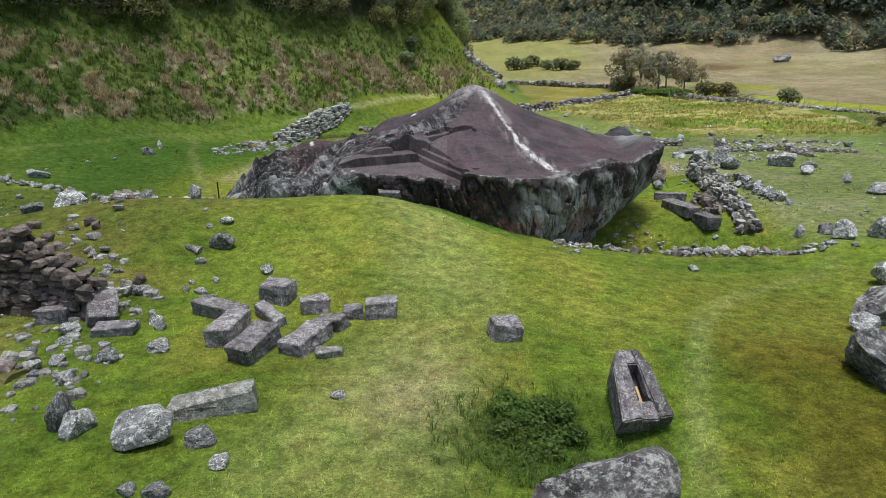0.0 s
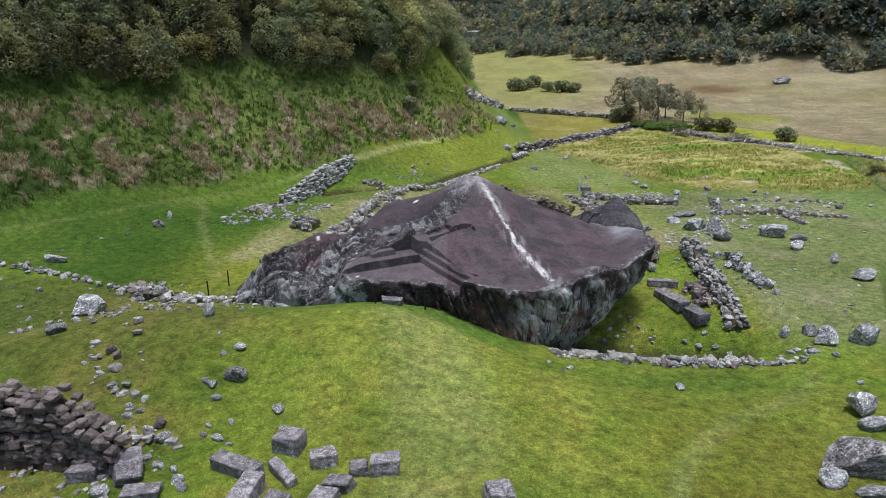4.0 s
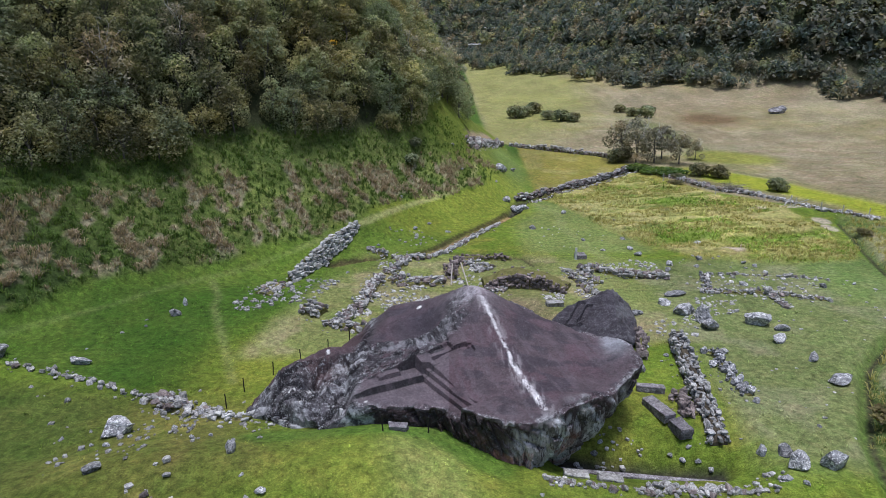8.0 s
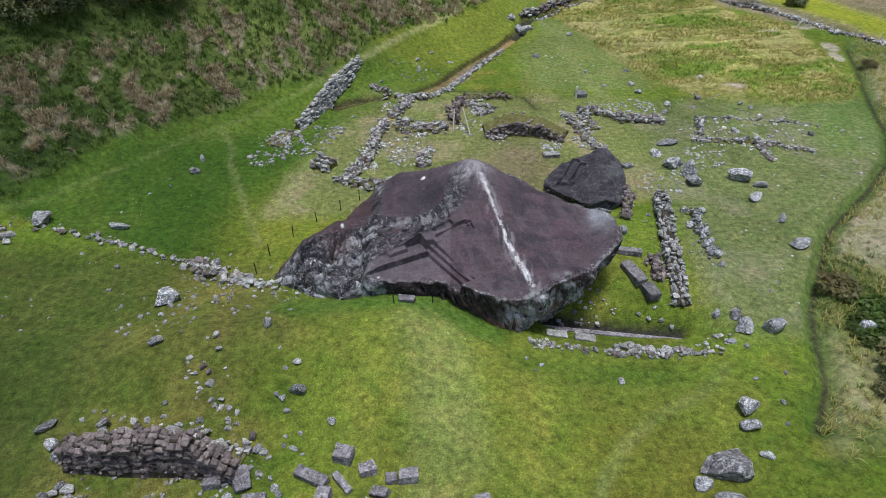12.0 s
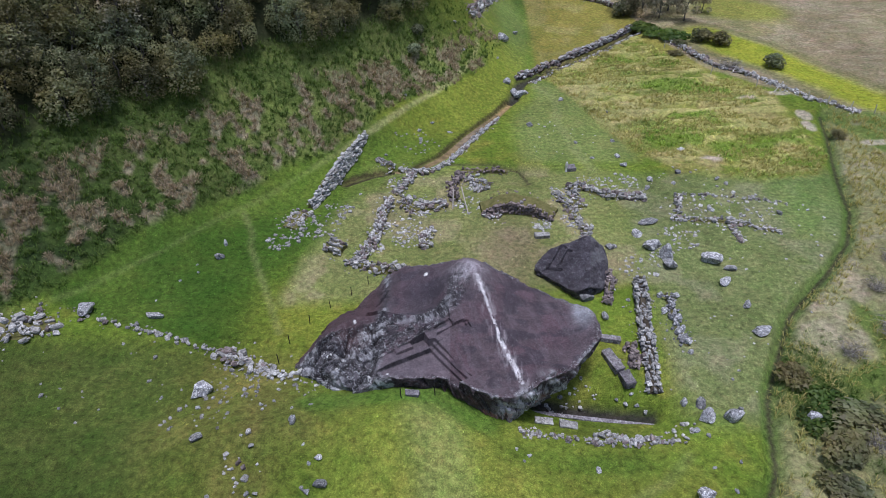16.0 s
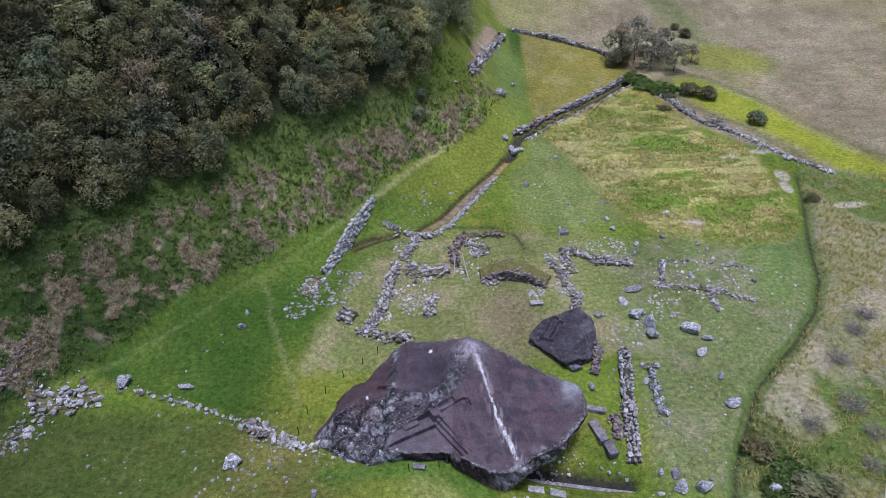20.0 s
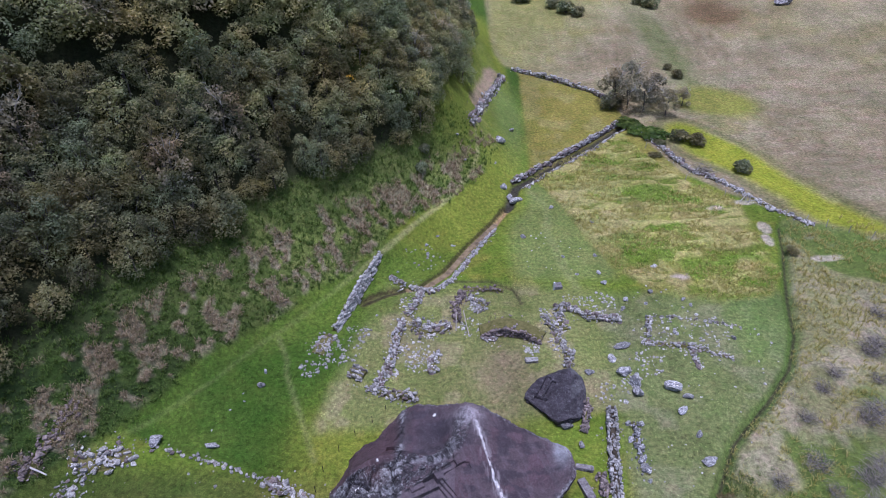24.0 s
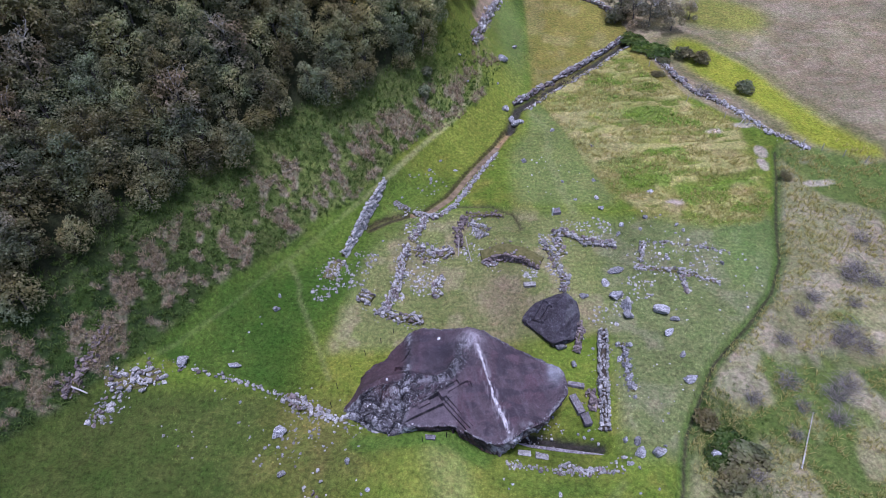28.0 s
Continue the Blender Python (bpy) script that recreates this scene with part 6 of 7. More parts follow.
scatter([(10.4, 75.3, 1.1), (15.6, 83.2, 0.9), (21.2, 79.0, 0.8), (22.6, 79.8, 0.9), (15.7, 70.6, 0.8), (17.0, 66.6, 0.7), (20.2, 70.8, 0.8), (19.9, 66.8, 1.0), (20.3, 64.6, 1.2), (27.6, 67.6, 1.3), (25.8, 62.4, 1.0), (22.4, 61.0, 1.2), (29.6, 60.8, 0.9), (30.2, 59.8, 0.8),
         (21.6, 59.4, 1.0), (24.8, 60.2, 0.7), (27.0, 54.8, 1.0), (33.5, 53.6, 0.8), (36.6, 54.2, 0.5), (30.6, 54.4, 0.6)],
        "grey stone on the grass behind the ruins", "far lawn stones", 304)
scatter([(-7.3, 66.5, 0.6), (-3.4, 70.6, 0.9), (-3.6, 72.2, 0.7), (0.2, 72.8, 0.9), (-5.4, 76.6, 0.5), (1.0, 93.4, 0.8), (-2.0, 74.4, 0.6), (2.2, 90.4, 0.6), (7.4, 93.8, 0.7), (-9.4, 58.0, 0.5), (-10.2, 55.4, 0.4), (-12.6, 50.6, 0.5), (-13.6, 50.0, 0.5), (-12.2, 52.4, 0.4), (-14.4, 49.2, 0.6)],
        "stone lying on the hillside's foot", "slope stones", 305)
scatter([(9.9, 24.1, 0.7), (5.4, 24.9, 0.4), (5.0, 24.4, 0.3), (4.6, 25.4, 0.35), (17.1, 27.2, 0.7), (17.8, 26.7, 0.5), (20.8, 29.0, 0.5), (21.2, 31.8, 0.4), (7.4, 31.0, 0.5), (8.4, 31.4, 0.6), (8.9, 31.9, 0.5), (9.6, 31.9, 0.4), (13.2, 30.7, 0.5), (14.0, 30.5, 0.6), (14.6, 30.1, 0.5), (12.6, 31.0, 0.4), (13.7, 31.2, 0.4), (17.0, 40.4, 0.4), (15.4, 40.8, 0.5), (14.6, 42.2, 0.4), (18.9, 34.6, 0.7),
         (17.4, 24.2, 0.4), (18.2, 22.4, 0.45), (17.8, 21.0, 0.35), (19.2, 24.6, 0.4)],
        "stone in the grass beside the great boulder", "boulder foot stones", 306)


def rubble(name, label, areas, count, seed, sizes=(0.10, 0.32), mat=WALLSTONE):
    """Small stones that nobody would count, strewn over patches of turf: x, y, radius."""
    r = np.random.RandomState(seed)
    me0 = rough_box(seed, 0.2, 0.16)
    bv = np.array([v.co[:] for v in me0.vertices])
    me0.calc_loop_triangles()
    bf = np.array([t.vertices[:] for t in me0.loop_triangles])
    vs, fs = [], []
    for i in range(count):
        ax, ay, ar = areas[r.randint(len(areas))]
        q, a = ar * math.sqrt(r.rand()), r.uniform(0, 6.283)
        x, y = ax + q * math.cos(a), ay + q * math.sin(a)
        s = r.uniform(*sizes) * (0.6 + 0.8 * r.rand())
        t = r.uniform(0, 6.283)
        c, d = math.cos(t), math.sin(t)
        p = bv * np.array((1, r.uniform(0.6, 1), r.uniform(0.4, 0.8))) * s
        p = np.stack([p[:, 0] * c - p[:, 1] * d, p[:, 0] * d + p[:, 1] * c, p[:, 2]], 1)
        vs.append(p + np.array((x, y, stand(x, y) + 0.12 * s)))
        fs.append(bf + i * len(bv))
    me = sheet(name, np.concatenate(vs), np.concatenate(fs), mat, smooth=False)
    tagged(new(name, me), label, "rubble", kind="stuff")


rubble("court_rubble", "small pale stones strewn over the court floor", [(-4.5, 52.0, 2.0), (-4.0, 50.0, 1.5), (2.2, 56.0, 1.7), (12.4, 58.0, 1.7), (9.4, 52.4, 1.0), (-5.6, 60.2, 1.4), (15.5, 60.6, 1.9), (26, 54, 3.4), (19, 60.5, 2.2), (31, 55, 3.0), (17.5, 45.5, 1.9), (22.2, 50.0, 2.2), (12.6, 53.2, 1.2), (-2.9, 55.4, 1.2), (-2.9, 55.0, 1.0), (-6.6, 52.0, 0.8), (-7.0, 48.5, 0.9), (3.0, 59.8, 1.0), (13.0, 56.0, 1.1), (20, 47.5, 1.1)], 950, 401)
rubble("slope_rubble", "small stones shed down the grass below the retaining wall", [(-14.6, 50.6, 2.2), (-12.6, 51.4, 2.0), (-11.4, 54.6, 1.8), (-16.2, 48.4, 1.2), (-4.0, 69.5, 3.0)], 190, 402)
rubble("mound_rubble", "pale stones weathering out of the mound", [(-14.5, 29.2, 3.0), (-15.4, 30.6, 2.6), (-17.2, 27.2, 2.6), (-16.0, 30.8, 2.6), (-10.2, 30.1, 1.0), (-31.6, 37.4, 1.6), (-35.4, 31.8, 1.6), (-25.0, 31.5, 5.0)], 150, 403, (0.08, 0.26))
rubble("foot_rubble", "stones in the shade under the overhang", [(7.6, 30.9, 1.4), (10.0, 31.4, 1.4), (5.6, 27.0, 0.8), (15.3, 26.8, 1.4), (16.4, 27.4, 1.0)], 70, 404)
rubble("ruin_rubble", "stones fallen round the ruined house", [(-10.2, 15.4, 1.5), (-12.6, 15.9, 1.6), (-9.2, 14.2, 1.3), (-16.0, 16.4, 2.0), (-9.2, 17.8, 0.9), (-11.6, 19.8, 1.4), (-8.6, 12.6, 1.4), (-17.6, 19.4, 1.6)], 148, 405)
rubble("field_rubble", "pale stones dotted over the grass beyond", [(30, 45, 7), (22, 35, 5), (27, 58, 6), (14, 72, 5), (33, 52, 5)], 100, 406, (0.08, 0.2))


def stick(name, label, a, b, thick, material, category, group="", taper=0.8, seed=0):
    """A slightly bent pole from a to b."""
    r = random.Random(seed)
    a, b = Vector(a), Vector(b)
    axis = (b - a).normalized()
    u = axis.orthogonal().normalized()
    v = axis.cross(u)
    bm = bmesh.new()
    rings = []
    for i in range(5):
        t = i / 4
        c = a.lerp(b, t) - a + (u * r.uniform(-1, 1) + v * r.uniform(-1, 1)) * thick * 0.4 * math.sin(math.pi * t)
        w = thick * (1 - (1 - taper) * t)
        rings.append([bm.verts.new(c + u * w * math.cos(k * 1.0472) + v * w * math.sin(k * 1.0472)) for k in range(6)])
    for p, q in zip(rings, rings[1:]):
        for k in range(6):
            bm.faces.new((p[k], p[(k + 1) % 6], q[(k + 1) % 6], q[k]))
    bm.faces.new(rings[0][::-1])
    bm.faces.new(rings[-1])
    ob = part(name, bm, material)
    ob.location = a
    return tagged(ob, label, category, group)


for i, (x, y) in enumerate(((-12.9, 33.2), (-12.6, 35.6), (-11.4, 38.0), (-10.0, 40.0), (-8.4, 41.7), (-7.1, 43.2), (-3.2, 28.5), (-0.9, 29.3))):
    g = stand(x, y)
    stick("fence_post", "thin dark post of a rope barrier", (x, y, g - 0.1), (x + 0.03 * (i % 3 - 1), y, g + 0.95), 0.04, POSTWOOD, "post", "barrier posts", 1.0, i)
for i, (a, b) in enumerate((((0.5, 55.6, 0.0), (0.6, 57.2, 1.5)), ((2.1, 54.6, 0.0), (1.4, 57.6, 1.5)))):
    stick("wooden_prop", "pale pole propping a ruined wall", (a[0], a[1], stand(*a[:2])), b, 0.07, TIMBER, "prop", "wall props", 0.9, i)
g = stand(13.5, 63.4)
stick("marker_post", "short white-painted marker post", (13.45, 63.4, g - 0.1), (13.45, 63.4, g + 1.25), 0.12, WHITEPAINT, "post", "", 1.0, 5)
for i, (x, y, h) in enumerate(((34.6, 101.4, 1.2), (38.2, 89.8, 1.1), (43.0, 85.0, 1.3), (45.6, 83.4, 1.5), (46.0, 83.0, 1.2), (48.2, 80.6, 1.3), (50.2, 79.4, 1.2), (52.6, 78.0, 1.2), (55.0, 76.6, 1.2), (57.6, 75.2, 1.2), (60.4, 74.0, 1.2))):
    g = stand(x, y)
    stick("fence_post", "bleached leaning post of a field fence", (x, y, g - 0.1), (x + 0.12 * math.sin(i * 2.1), y, g + h), 0.06, DEADWOOD, "post", "field fence posts", 0.9, 20 + i)
g = stand(-38.4, 33.2)
stick("log", "bleached log on the boundary wall", (-39.0, 33.4, g + 0.75), (-36.9, 32.6, g + 0.6), 0.10, DEADWOOD, "log", "", 0.8, 60)
g = stand(33.4, 27.5)
stick("log", "long bleached branch lying in rough grass", (33.0, 26.4, stand(33.0, 26.4) + 0.12), (36.4, 32.4, stand(36.4, 32.4) + 0.15), 0.09, DEADWOOD, "log", "", 0.5, 61)
for i, (x, y, turn) in enumerate(((45.4, 83.6, 35), (46.4, 82.6, -40))):
    g = stand(x, y)
    a = radians(turn)
    stick("rail", "bleached rail leaning on the field fence", (x - 0.9 * math.cos(a), y - 0.9 * math.sin(a), g + 0.15), (x + 0.9 * math.cos(a), y + 0.9 * math.sin(a), g + 1.2), 0.06, DEADWOOD, "rail", "fence rails", 0.9, 70 + i)


def canal_water():
    line = CANAL[2:]
    vs, fs = [], []
    for i, (x, y) in enumerate(line):
        a, b = line[max(0, i - 1)], line[min(len(line) - 1, i + 1)]
        n = math.hypot(b[0] - a[0], b[1] - a[1])
        px, py = -(b[1] - a[1]) / n * 0.42, (b[0] - a[0]) / n * 0.42
        z = stand(x, y) + 0.07
        vs += [(x - px, y - py, z), (x + px, y + py, z)]
        if i:
            k = 2 * i
            fs.append((k - 2, k, k + 1, k - 1))
    me = sheet("water", np.array(vs), np.array(fs), WATER)
    tagged(new("water", me), "shallow sandy water in the little canal", "water", kind="structure")


canal_water()

# ---- grass, tussocks, shrubs and trees ----
def leaves(n, lobes, size, seed, up=0.25, depth=0.22, lay=0.9):
    """n small three-cornered leaf sprays on the skins of some lobes (x, y, z, rx, ry, rz): vertices and faces."""
    r = np.random.RandomState(seed)
    lobes = np.array(lobes, float)
    area = (lobes[:, 3] * lobes[:, 4] + lobes[:, 4] * lobes[:, 5] + lobes[:, 3] * lobes[:, 5])
    pick = r.choice(len(lobes), n, p=area / area.sum())
    d = r.normal(size=(n, 3))
    d[:, 2] += up
    d /= np.linalg.norm(d, axis=1)[:, None]
    p = lobes[pick, :3] + d * lobes[pick, 3:] * (1 - depth * r.rand(n, 1) ** 1.5 + 0.10 * r.normal(size=(n, 1)))
    nrm = d + 0.7 * r.normal(size=(n, 3))
    nrm[:, 2] += lay
    nrm /= np.linalg.norm(nrm, axis=1)[:, None]
    t = np.cross(nrm, r.normal(size=(n, 3)))
    t /= np.linalg.norm(t, axis=1)[:, None] + 1e-9
    b = np.cross(nrm, t)
    s = size * r.uniform(0.6, 1.5, (n, 1))
    w = s * r.uniform(0.55, 0.95, (n, 1))
    v = np.stack([p - t * s * 0.8 - b * w, p - t * s * 0.6 + b * w, p + t * s * 1.3 - nrm * s * 0.2], 1).reshape(-1, 3)
    return v, np.arange(3 * n).reshape(n, 3)


def limbs(paths):
    """Tapered limbs: each a list of (x, y, z, radius)."""
    bm = bmesh.new()
    for path in paths:
        rings = []
        for i, (x, y, z, w) in enumerate(path):
            a, b = Vector(path[max(0, i - 1)][:3]), Vector(path[min(len(path) - 1, i + 1)][:3])
            ax = (b - a).normalized()
            u = ax.orthogonal().normalized()
            v = ax.cross(u)
            rings.append([bm.verts.new(Vector((x, y, z)) + (u * math.cos(k * 1.2566) + v * math.sin(k * 1.2566)) * w) for k in range(5)])
        for p, q in zip(rings, rings[1:]):
            for k in range(5):
                bm.faces.new((p[k], p[(k + 1) % 5], q[(k + 1) % 5], q[k]))
        bm.faces.new(rings[-1])
    return bm


def make_tree(kind, label, material, seed, tall, spread, count, leaf, twigs=0, open_crown=False, group=""):
    """One tree: trunk with limbs, and a crown of leaf sprays on many uneven clumps."""
    r = random.Random(seed)
    top = tagged(new(kind), label, "tree" if kind == "tree" else kind, group)
    lobes, paths = [], []
    stem = 0.45 if not open_crown else 0.6
    paths.append([(0, 0, -0.5, 0.05 * tall ** 0.6), (r.uniform(-0.2, 0.2), r.uniform(-0.2, 0.2), tall * stem * 0.5, 0.035 * tall ** 0.6), (r.uniform(-0.3, 0.3), r.uniform(-0.3, 0.3), tall * stem, 0.025 * tall ** 0.6)])
    sx, sy, sz, _ = paths[0][-1]
    clumps = 9 if open_crown else 17
    for i in range(clumps):
        a = i * 2.4 + r.uniform(-0.4, 0.4)
        q = spread * (0.15 + 0.85 * math.sqrt(i / (clumps - 1)))
        x, y = q * math.cos(a) * 0.80, q * math.sin(a) * 0.80
        z = tall * (0.86 - 0.40 * (q / spread) ** 1.8 + (r.uniform(-0.32, 0.06) if open_crown else r.uniform(-0.09, 0.07)))
        w = spread * (r.uniform(0.32, 0.50) if open_crown else r.uniform(0.24, 0.40))
        lobes.append((x, y, z, w, w * r.uniform(0.8, 1.1), w * r.uniform(0.62, 0.9)))
        if i % 2 == 0:
            paths.append([(sx * 0.8, sy * 0.8, sz * r.uniform(0.6, 1.0), 0.015 * tall ** 0.6), ((sx + x) / 2, (sy + y) / 2, (sz + z) / 2 + 0.1 * tall * r.uniform(-0.3, 0.6), 0.011 * tall ** 0.6), (x, y, z, 0.005)])
    if not open_crown:
        for i in range(7):
            a = i * 0.9 + 0.5 * r.random()
            w = spread * r.uniform(0.30, 0.42)
            lobes.append((spread * 0.70 * math.cos(a), spread * 0.70 * math.sin(a), tall * r.uniform(0.16, 0.34), w, w, tall * 0.17))
    part("trunk", limbs(paths), BARK, top)
    v, f = leaves(count, lobes, leaf, seed, depth=0.22 if open_crown else 0.35)
    me = sheet("crown", v, f, material, smooth=False)
    new("crown", me).parent = top
    if twigs:
        bare = []
        for i in range(twigs):
            a = r.uniform(0, 6.28)
            x, y = spread * 0.55 * math.cos(a), spread * 0.55 * math.sin(a)
            z = tall * r.uniform(0.78, 1.0)
            q = [(x * 0.3, y * 0.3, z * 0.72, 0.06)]
            for k in range(1, 5):
                q.append((x * (0.3 + 0.25 * k) + r.uniform(-0.3, 0.3), y * (0.3 + 0.25 * k) + r.uniform(-0.3, 0.3), z * (0.72 + 0.085 * k) + r.uniform(-0.15, 0.15), 0.05 - 0.011 * k))
            bare.append(q)
            for k in (1, 2, 3):
                bx, by, bz, bw = q[k]
                bare.append([(bx, by, bz, bw * 0.7), (bx + r.uniform(-0.5, 0.5), by + r.uniform(-0.5, 0.5), bz + r.uniform(0.1, 0.5), 0.012), (bx + r.uniform(-0.9, 0.9), by + r.uniform(-0.9, 0.9), bz + r.uniform(0.2, 0.7), 0.004)])
        part("bare_branch", limbs(bare), DEADWOOD, top, "bleached bare branches")
    return top


WOOD_Y = [30, 38, 47, 52, 61, 72, 80, 86, 92, 108, 122, 133, 150]
WOOD_D = [8.2, 8.8, 9.9, 10.5, 11.0, 11.8, 11.2, 10.8, 11.8, 11.2, 10.6, 9.0, 7.5]


def wood():
    """The wood on the hillside: near trees one by one, those behind as one mass."""
    kinds = [make_tree("tree", "broad dark evergreen tree in a dense hillside wood", LEAF_DARK, 1, 7.2, 2.8, 2500, 0.125, group="hillside wood"),
             make_tree("tree", "olive-brown leafy tree in a dense hillside wood", LEAF_OLIVE, 2, 6.4, 2.5, 2300, 0.12, group="hillside wood"),
             make_tree("tree", "grey-leaved tree with bleached branches in a dense wood", LEAF_GREY, 3, 7.6, 2.7, 2200, 0.12, 4, group="hillside wood"),
             make_tree("tree", "tall dark tree in a dense hillside wood", LEAF_DARK, 4, 8.4, 2.5, 2400, 0.125, group="hillside wood"),
             make_tree("tree", "low olive shrubby tree at the wood's edge", LEAF_OLIVE, 5, 4.4, 2.5, 2000, 0.11, group="hillside wood"),
             make_tree("tree", "dark tree with yellow blossom in a dense wood", LEAF_DARK, 6, 7.0, 2.6, 2400, 0.125, group="hillside wood"),
             make_tree("tree", "low dark leafy tree at the wood's edge", LEAF_DARK, 7, 5.0, 2.5, 2100, 0.115, group="hillside wood"),
             make_tree("tree", "light olive-green tree in a dense hillside wood", LEAF_LIGHT, 8, 6.6, 2.6, 2300, 0.12, group="hillside wood")]
    v, f = leaves(70, [(0.6, -0.8, 6.2, 1.0, 0.9, 0.6)], 0.09, 66, up=1.2)
    part_me = sheet("blossom", v, f, FLOWER, smooth=False)
    new("blossom", part_me).parent = kinds[5]
    r = random.Random(17)
    spots_ = []
    x = -120.0
    while x < 18:
        y = 16.0
        while y < 190:
            px, py = x + r.uniform(-0.9, 0.9), y + r.uniform(-0.9, 0.9)
            d = float(uphill(np.array([px]), np.array([py]))[0])
            edge = float(np.interp(py, WOOD_Y, WOOD_D)) + 0.4 * math.sin(py * 0.21) + 0.7 * math.sin(py * 0.9) + r.uniform(-0.5, 0.5)
            if edge < d < 58:
                spots_.append((d - edge + 0.15 * max(0, py - 95) + 0.2 * max(0, 34 - py), px, py, d - edge))
            y += 2.5
        x += 2.5
    spots_.sort()
    used = set()
    for k, (_, px, py, d) in enumerate(spots_[:290]):
        w = r.random()
        i = r.choice((0, 6, 3, 6, 0, 4)) if d < 2.5 else (5 if w < 0.04 else r.choice((0, 0, 1, 2, 3, 3, 0)))
        if r.random() < (0.05 if d > 2.5 else 0.0) + 0.6 * float(sstep(60, 84, py)):
            i = 7
        s = r.uniform(0.80, 1.15) * (0.9 if d < 2 else 1.0)
        m = pose(px, py, stand(px, py) - 0.3, r.uniform(-5, 5), r.uniform(-5, 5), r.uniform(0, 360)) @ Matrix.Diagonal((s * r.uniform(0.9, 1.1), s * r.uniform(0.9, 1.1), s, 1))
        if i in used:
            copy_thing(kinds[i], m)
        else:
            kinds[i].matrix_world = m
            used.add(i)
    # the slope that faces the ruins is dense; the back of the wood is thinner
    rest = spots_[290:]
    dense, thin = [], []
    for k in range(5):
        q = random.Random(90 + k)
        lobes = [(0.3 * math.cos(k), 0.3 * math.sin(k), 6.3, 1.1, 1.0, 0.9)]
        for i in range(11):
            a, o = i * 2.4 + k, 2.1 * math.sqrt((i + 1) / 11)
            w = q.uniform(0.75, 1.15)
            lobes.append((o * math.cos(a), o * math.sin(a), 6.0 - 0.42 * o * o + q.uniform(-0.5, 0.4), w, w, 0.8 * w))
        dense.append(leaves(1150, lobes, 0.135, 500 + k, depth=0.35))
        thin.append(leaves(150, lobes, 0.36, 520 + k, depth=0.35))
    mats = (LEAF_DARK, LEAF_OLIVE, LEAF_GREY, LEAF_LIGHT)
    heaps = [([], []) for _ in mats]
    for k, (_, px, py, d) in enumerate(rest):
        h = stand(px, py)
        seen = px > -0.74 * (0.81 * py + 0.59 * (62 - h)) - 4 and py > 34 and d < 40
        v, f = (dense if seen else thin)[k % 5]
        j = (0, 0, 0, 0, 0, 1, 1, 1, 2, 2)[(k * 7919) % 10]
        if r.random() < 0.06 + 0.6 * float(sstep(60, 84, py)):
            j = 3
        t, s = r.uniform(0, 6.28), r.uniform(0.8, 1.2)
        c, e = math.cos(t) * s, math.sin(t) * s
        vs, fs = heaps[j]
        fs.append(f + sum(len(q) for q in vs[-1:]) + (fs[-1][0, 0] if fs else 0))
        vs.append(np.stack([v[:, 0] * c - v[:, 1] * e + px, v[:, 0] * e + v[:, 1] * c + py, v[:, 2] * s * r.uniform(0.9, 1.15) + h - 0.5], 1))
    for (vs, fs), mat in zip(heaps, mats):
        me = sheet("woodland", np.concatenate(vs), np.concatenate(fs), mat, smooth=False)
        tagged(new("woodland", me), "dense mixed wood climbing the hillside", "wood", kind="stuff")


wood()


def tufts(name, label, xs, ys, size, material, seed, blades=7, lean=0.55, tinted=False, wide=0.10, kind="stuff"):
    """Clumps of grass blades at many places; each blade a bent triangle strip."""
    r = np.random.RandomState(seed)
    n = len(xs)
    zs = stands(xs, ys)
    sz = size * r.uniform(0.6, 1.4, n)
    vs, fs, col = [], [], []
    for b in range(blades):
        a = r.uniform(0, 6.283, n)
        out = r.uniform(0.25, 1.0, n) * lean * sz
        h = sz * r.uniform(0.7, 1.1, n)
        w = wide * sz * r.uniform(0.7, 1.3, n)
        dx, dy = np.cos(a), np.sin(a)
        bx, by = xs + dx * 0.12 * sz, ys + dy * 0.12 * sz
        p0 = np.stack([bx - dy * w, by + dx * w, zs - 0.03], 1)
        p1 = np.stack([bx + dy * w, by - dx * w, zs - 0.03], 1)
        p2 = np.stack([bx + dx * out * 0.5 + dy * w * 0.8, by + dy * out * 0.5 - dx * w * 0.8, zs + 0.72 * h], 1)
        p3 = np.stack([bx + dx * out * 0.5 - dy * w * 0.8, by + dy * out * 0.5 + dx * w * 0.8, zs + 0.72 * h], 1)
        p4 = np.stack([bx + dx * out * 1.2, by + dy * out * 1.2, zs + 0.80 * h], 1)
        k = np.arange(n) * 5 + b * n * 5
        vs.append(np.stack([p0, p1, p2, p3, p4], 1).reshape(-1, 3))
        fs.append(np.concatenate([np.stack([k, k + 1, k + 2], 1), np.stack([k, k + 2, k + 3], 1), np.stack([k + 3, k + 2, k + 4], 1)]))
    v, f = np.concatenate(vs), np.concatenate(fs)
    me = sheet(name, v, f, material, smooth=False)
    if tinted:
        tint(me, "turf", turf(v[:, 0], v[:, 1]) * 2.1)
    return tagged(new(name, me), label, "grass", kind=kind)


def sown(n, x0, x1, y0, y1, seed, keep):
    r = np.random.RandomState(seed)
    x, y = r.uniform(x0, x1, n), r.uniform(y0, y1, n)
    k = keep(x, y) > r.rand(n)
    return x[k], y[k]


clear = lambda x, y: 1 - np.clip(bump(x, y, 0, 34, 9, 4.6), 0, 1) * 1.3
